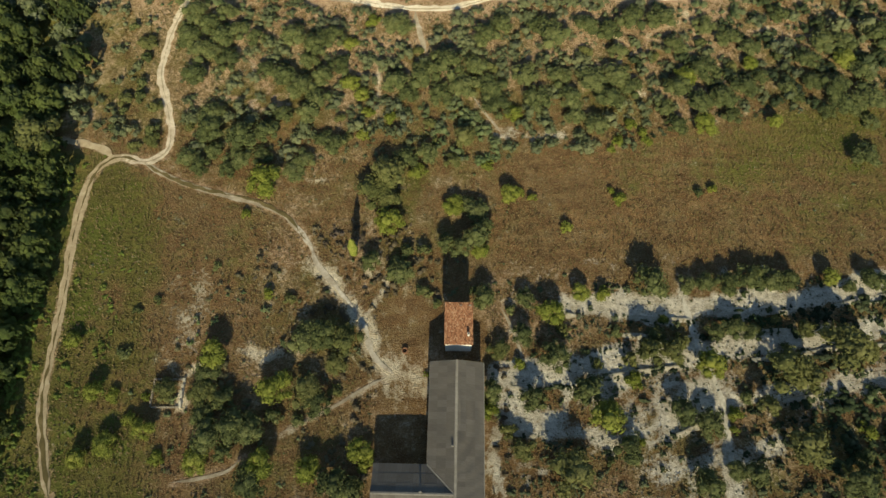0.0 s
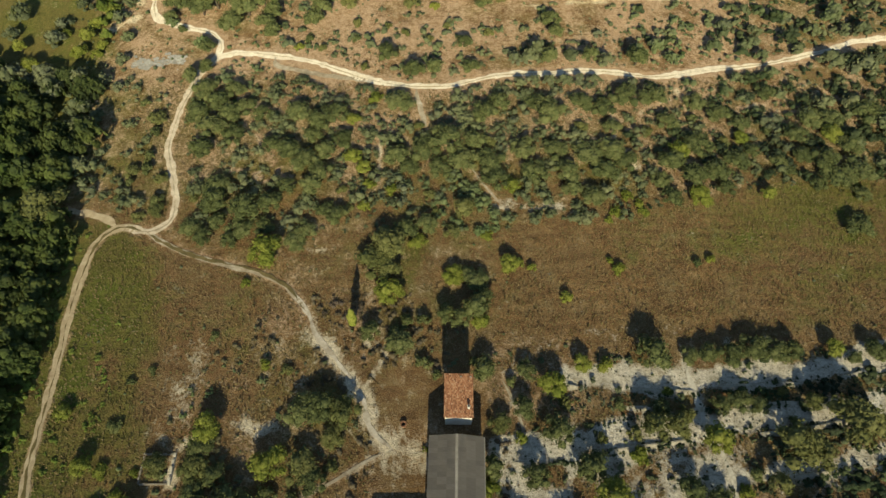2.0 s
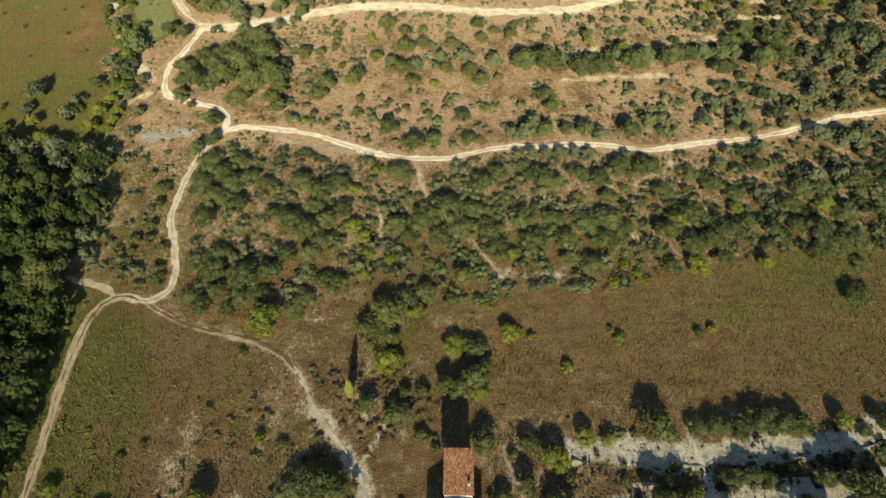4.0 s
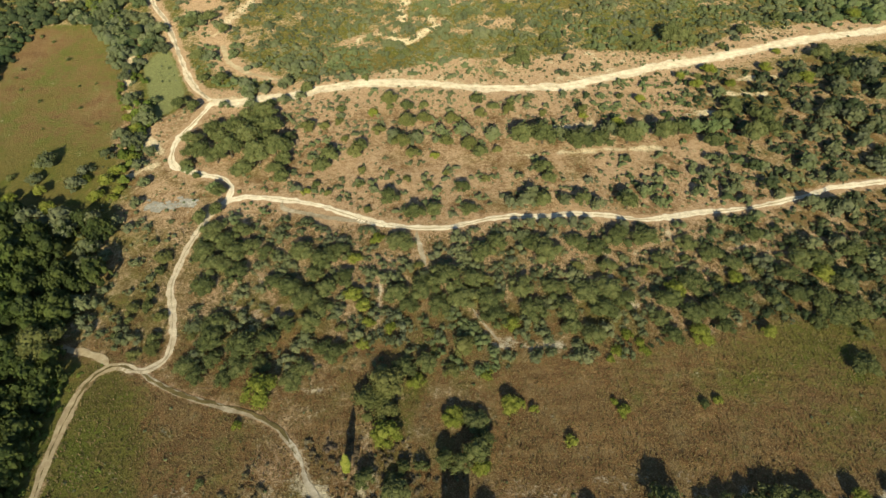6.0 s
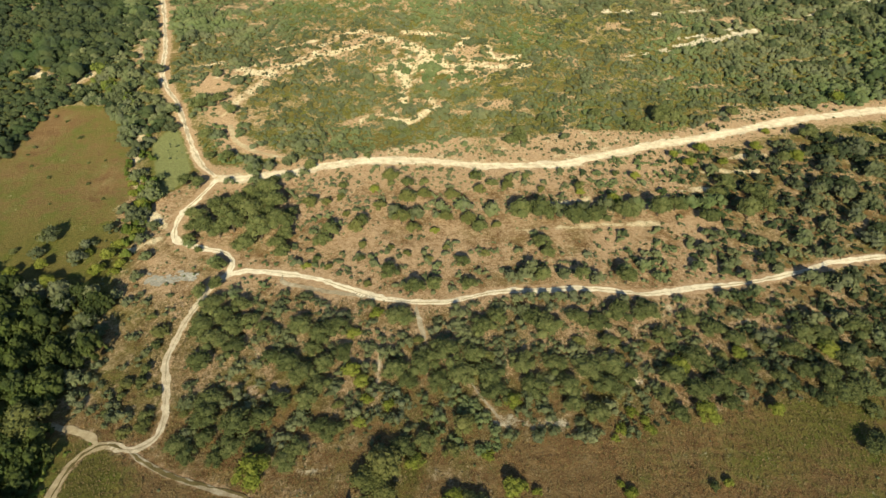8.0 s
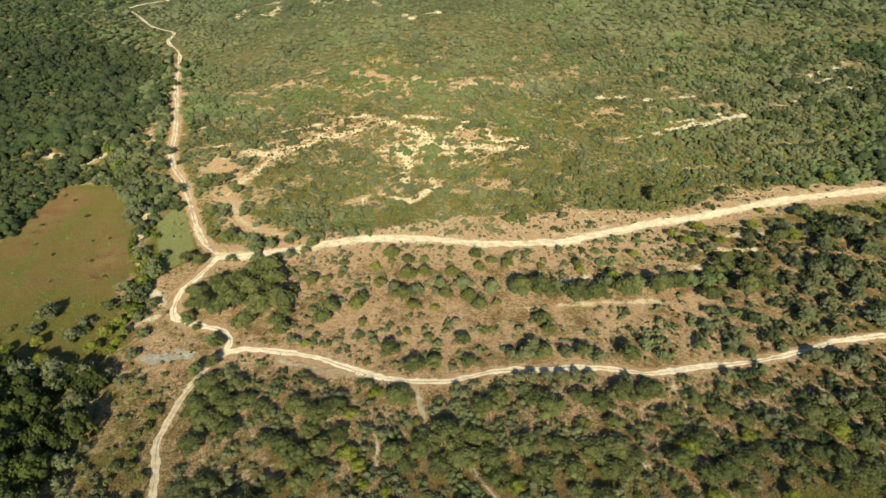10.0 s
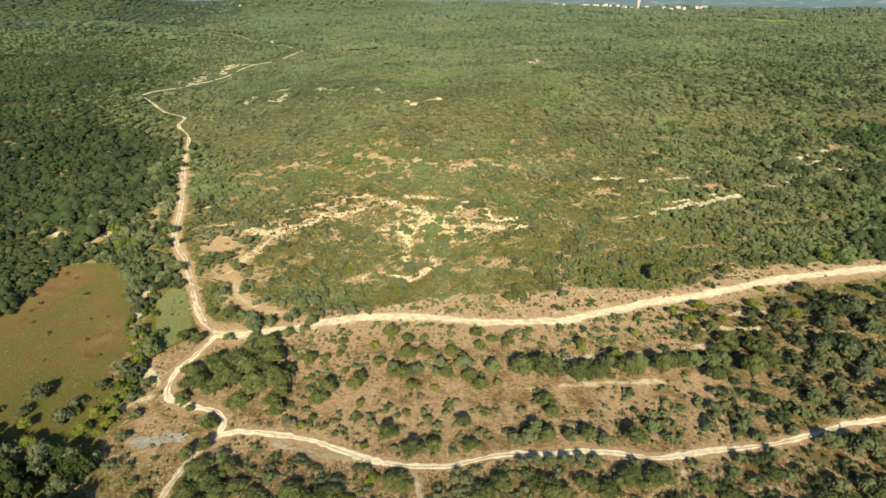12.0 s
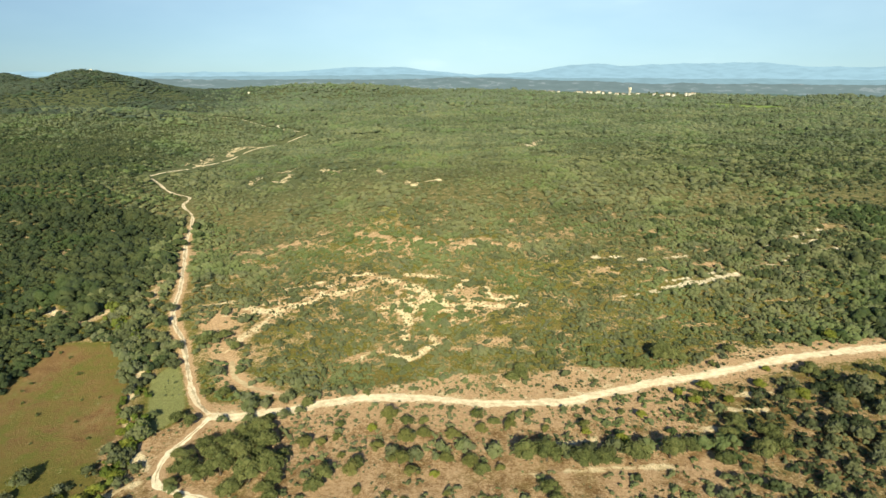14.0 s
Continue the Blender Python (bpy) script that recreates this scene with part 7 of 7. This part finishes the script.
def cypress(x, y, h):
    rs = np.random.RandomState(12)
    root = place(new("cypress"), pose(x, y, float(height(x, y))))
    V, Fc = [], []
    tube(V, Fc, (0, 0, -0.1), (0, 0, 1.2), 0.12, 0.09)
    tr = new("trunk", mesh_of("trunk", V, Fc, M_BARK, True))
    tr.parent = root
    V, F2, n = [], [], 0
    for k in range(16):
        u = k / 15
        r = 0.85 * math.sin(math.pi * min(1, 0.18 + 0.82 * u)) ** 0.7 + 0.08
        c = np.array([0.12 * rs.randn(), 0.12 * rs.randn(), 0.5 + (h - 0.9) * u])
        v = ICO2[0] * (1 + 0.3 * (rs.rand(len(ICO2[0]), 1) - 0.5)) * np.array([r, r, 0.55]) + c
        V.append(v)
        F2.append(ICO2[1] + n)
        n += len(v)
    cr = new("crown", mesh_of("crown", np.vstack(V), np.vstack(F2), LEAF["light"], True))
    cr.parent = root
    tagged(root, "slim green cypress beside the footpath", "tree")


cypress(-19.6, 52.4, 7.9)


# ---- far houses, hills and mountains ----
def far_house(x, y, w, d, h, turn, roof=M_TILE, wall=M_RENDER, label="white village house with a faded tile roof"):
    root = place(new("village_house"), pose(x, y, float(height(x, y)), 0, 0, turn))
    bm = bmesh.new()
    box(bm, -w / 2, w / 2, -d / 2, d / 2, -3, h)
    part("wall", bm, wall, root)
    bm = bmesh.new()
    for s in (-1, 1):
        slab(bm, [(-w / 2 - 0.4, 0, h + d * 0.18), (w / 2 + 0.4, 0, h + d * 0.18), (w / 2 + 0.4, s * (d / 2 + 0.4), h), (-w / 2 - 0.4, s * (d / 2 + 0.4), h)][::-s], 0.3)
    part("roof", bm, roof, root)
    tagged(root, label, "house", "houses of the far village")


M_WHITE = plain("white_render", (0.80, 0.78, 0.72), 0.08, 2.0)
M_FADED = plain("faded_clay_tile", (0.44, 0.33, 0.25), 0.2, 1.5)


def village():
    rs = np.random.RandomState(21)
    spots = [3.4, 3.6, 3.8, 4.6, 5.3, 6.6, 8.9, 9.1, 10.2, 12.1, 13.2, 15.2, 20.1, 8.6, 9.4, 9.9, 10.6, 11.2, 11.5, 12.4, 12.7, 13.5, 13.9, 14.2, 14.6, 15.8, 16.4, 17.6, 19.0, 19.6, 20.6, 21.6, 21.9, 22.2]
    for az in spots:
        dist = 2500 - 5 * (az - 3) + 70 * rs.rand()
        x, y = dist * math.sin(radians(az)), dist * math.cos(radians(az))
        w = 8 + 10 * rs.rand() ** 2
        far_house(x, y, w + (8 if 11 < az < 11.3 else 0), 0.8 * w, 7 + 5 * rs.rand(), rs.rand() * 60 - 30, M_FADED, M_WHITE)
    n = 90
    az, dist = np.radians(3 + 20 * rs.rand(n)), 2520 + 60 * rs.randn(n)
    x, y = dist * np.sin(az), dist * np.cos(az)
    v, f = merge([crown_arrays(rs, 2, 1, 0, 0, 0.9, 0.5, 0.0, True) for _ in range(4)], x, y, 4 + 3 * rs.rand(n), 1.0 + 0.4 * rs.rand(n), rs)
    tagged(new("village_trees", mesh_of("village_trees", v, f, M_WOOD_DARK, True)), "dark trees between the village houses", "trees", kind="stuff")
    x, y = 2440 * math.sin(radians(16.9)), 2440 * math.cos(radians(16.9))
    tower = place(new("water_tower"), pose(x, y, float(height(x, y))))
    bm = bmesh.new()
    bmesh.ops.create_cone(bm, cap_ends=True, segments=16, radius1=4.2, radius2=4.0, depth=24, matrix=Matrix.Translation((0, 0, 9)))
    part("shaft", bm, M_RENDER, tower)
    bm = bmesh.new()
    bmesh.ops.create_cone(bm, cap_ends=True, segments=16, radius1=6.2, radius2=6.4, depth=11, matrix=Matrix.Translation((0, 0, 26.5)))
    part("tank", bm, M_RENDER, tower)
    tagged(tower, "white concrete water tower above the village", "tower")


village()
for _x, _y, _w, _h in ((-268.9, 981.6, 4.8, 3.0), (-686.3, 2153.9, 7, 4), (-1104.0, 1935.0, 8, 5)):
    far_house(_x, _y, _w, _w * 0.8, _h, 10.0, M_CONC, M_RENDER, "small white hut among the trees")


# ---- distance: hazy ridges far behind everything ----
# air haze over the hills and plain, painted as bluish emission on the ridges
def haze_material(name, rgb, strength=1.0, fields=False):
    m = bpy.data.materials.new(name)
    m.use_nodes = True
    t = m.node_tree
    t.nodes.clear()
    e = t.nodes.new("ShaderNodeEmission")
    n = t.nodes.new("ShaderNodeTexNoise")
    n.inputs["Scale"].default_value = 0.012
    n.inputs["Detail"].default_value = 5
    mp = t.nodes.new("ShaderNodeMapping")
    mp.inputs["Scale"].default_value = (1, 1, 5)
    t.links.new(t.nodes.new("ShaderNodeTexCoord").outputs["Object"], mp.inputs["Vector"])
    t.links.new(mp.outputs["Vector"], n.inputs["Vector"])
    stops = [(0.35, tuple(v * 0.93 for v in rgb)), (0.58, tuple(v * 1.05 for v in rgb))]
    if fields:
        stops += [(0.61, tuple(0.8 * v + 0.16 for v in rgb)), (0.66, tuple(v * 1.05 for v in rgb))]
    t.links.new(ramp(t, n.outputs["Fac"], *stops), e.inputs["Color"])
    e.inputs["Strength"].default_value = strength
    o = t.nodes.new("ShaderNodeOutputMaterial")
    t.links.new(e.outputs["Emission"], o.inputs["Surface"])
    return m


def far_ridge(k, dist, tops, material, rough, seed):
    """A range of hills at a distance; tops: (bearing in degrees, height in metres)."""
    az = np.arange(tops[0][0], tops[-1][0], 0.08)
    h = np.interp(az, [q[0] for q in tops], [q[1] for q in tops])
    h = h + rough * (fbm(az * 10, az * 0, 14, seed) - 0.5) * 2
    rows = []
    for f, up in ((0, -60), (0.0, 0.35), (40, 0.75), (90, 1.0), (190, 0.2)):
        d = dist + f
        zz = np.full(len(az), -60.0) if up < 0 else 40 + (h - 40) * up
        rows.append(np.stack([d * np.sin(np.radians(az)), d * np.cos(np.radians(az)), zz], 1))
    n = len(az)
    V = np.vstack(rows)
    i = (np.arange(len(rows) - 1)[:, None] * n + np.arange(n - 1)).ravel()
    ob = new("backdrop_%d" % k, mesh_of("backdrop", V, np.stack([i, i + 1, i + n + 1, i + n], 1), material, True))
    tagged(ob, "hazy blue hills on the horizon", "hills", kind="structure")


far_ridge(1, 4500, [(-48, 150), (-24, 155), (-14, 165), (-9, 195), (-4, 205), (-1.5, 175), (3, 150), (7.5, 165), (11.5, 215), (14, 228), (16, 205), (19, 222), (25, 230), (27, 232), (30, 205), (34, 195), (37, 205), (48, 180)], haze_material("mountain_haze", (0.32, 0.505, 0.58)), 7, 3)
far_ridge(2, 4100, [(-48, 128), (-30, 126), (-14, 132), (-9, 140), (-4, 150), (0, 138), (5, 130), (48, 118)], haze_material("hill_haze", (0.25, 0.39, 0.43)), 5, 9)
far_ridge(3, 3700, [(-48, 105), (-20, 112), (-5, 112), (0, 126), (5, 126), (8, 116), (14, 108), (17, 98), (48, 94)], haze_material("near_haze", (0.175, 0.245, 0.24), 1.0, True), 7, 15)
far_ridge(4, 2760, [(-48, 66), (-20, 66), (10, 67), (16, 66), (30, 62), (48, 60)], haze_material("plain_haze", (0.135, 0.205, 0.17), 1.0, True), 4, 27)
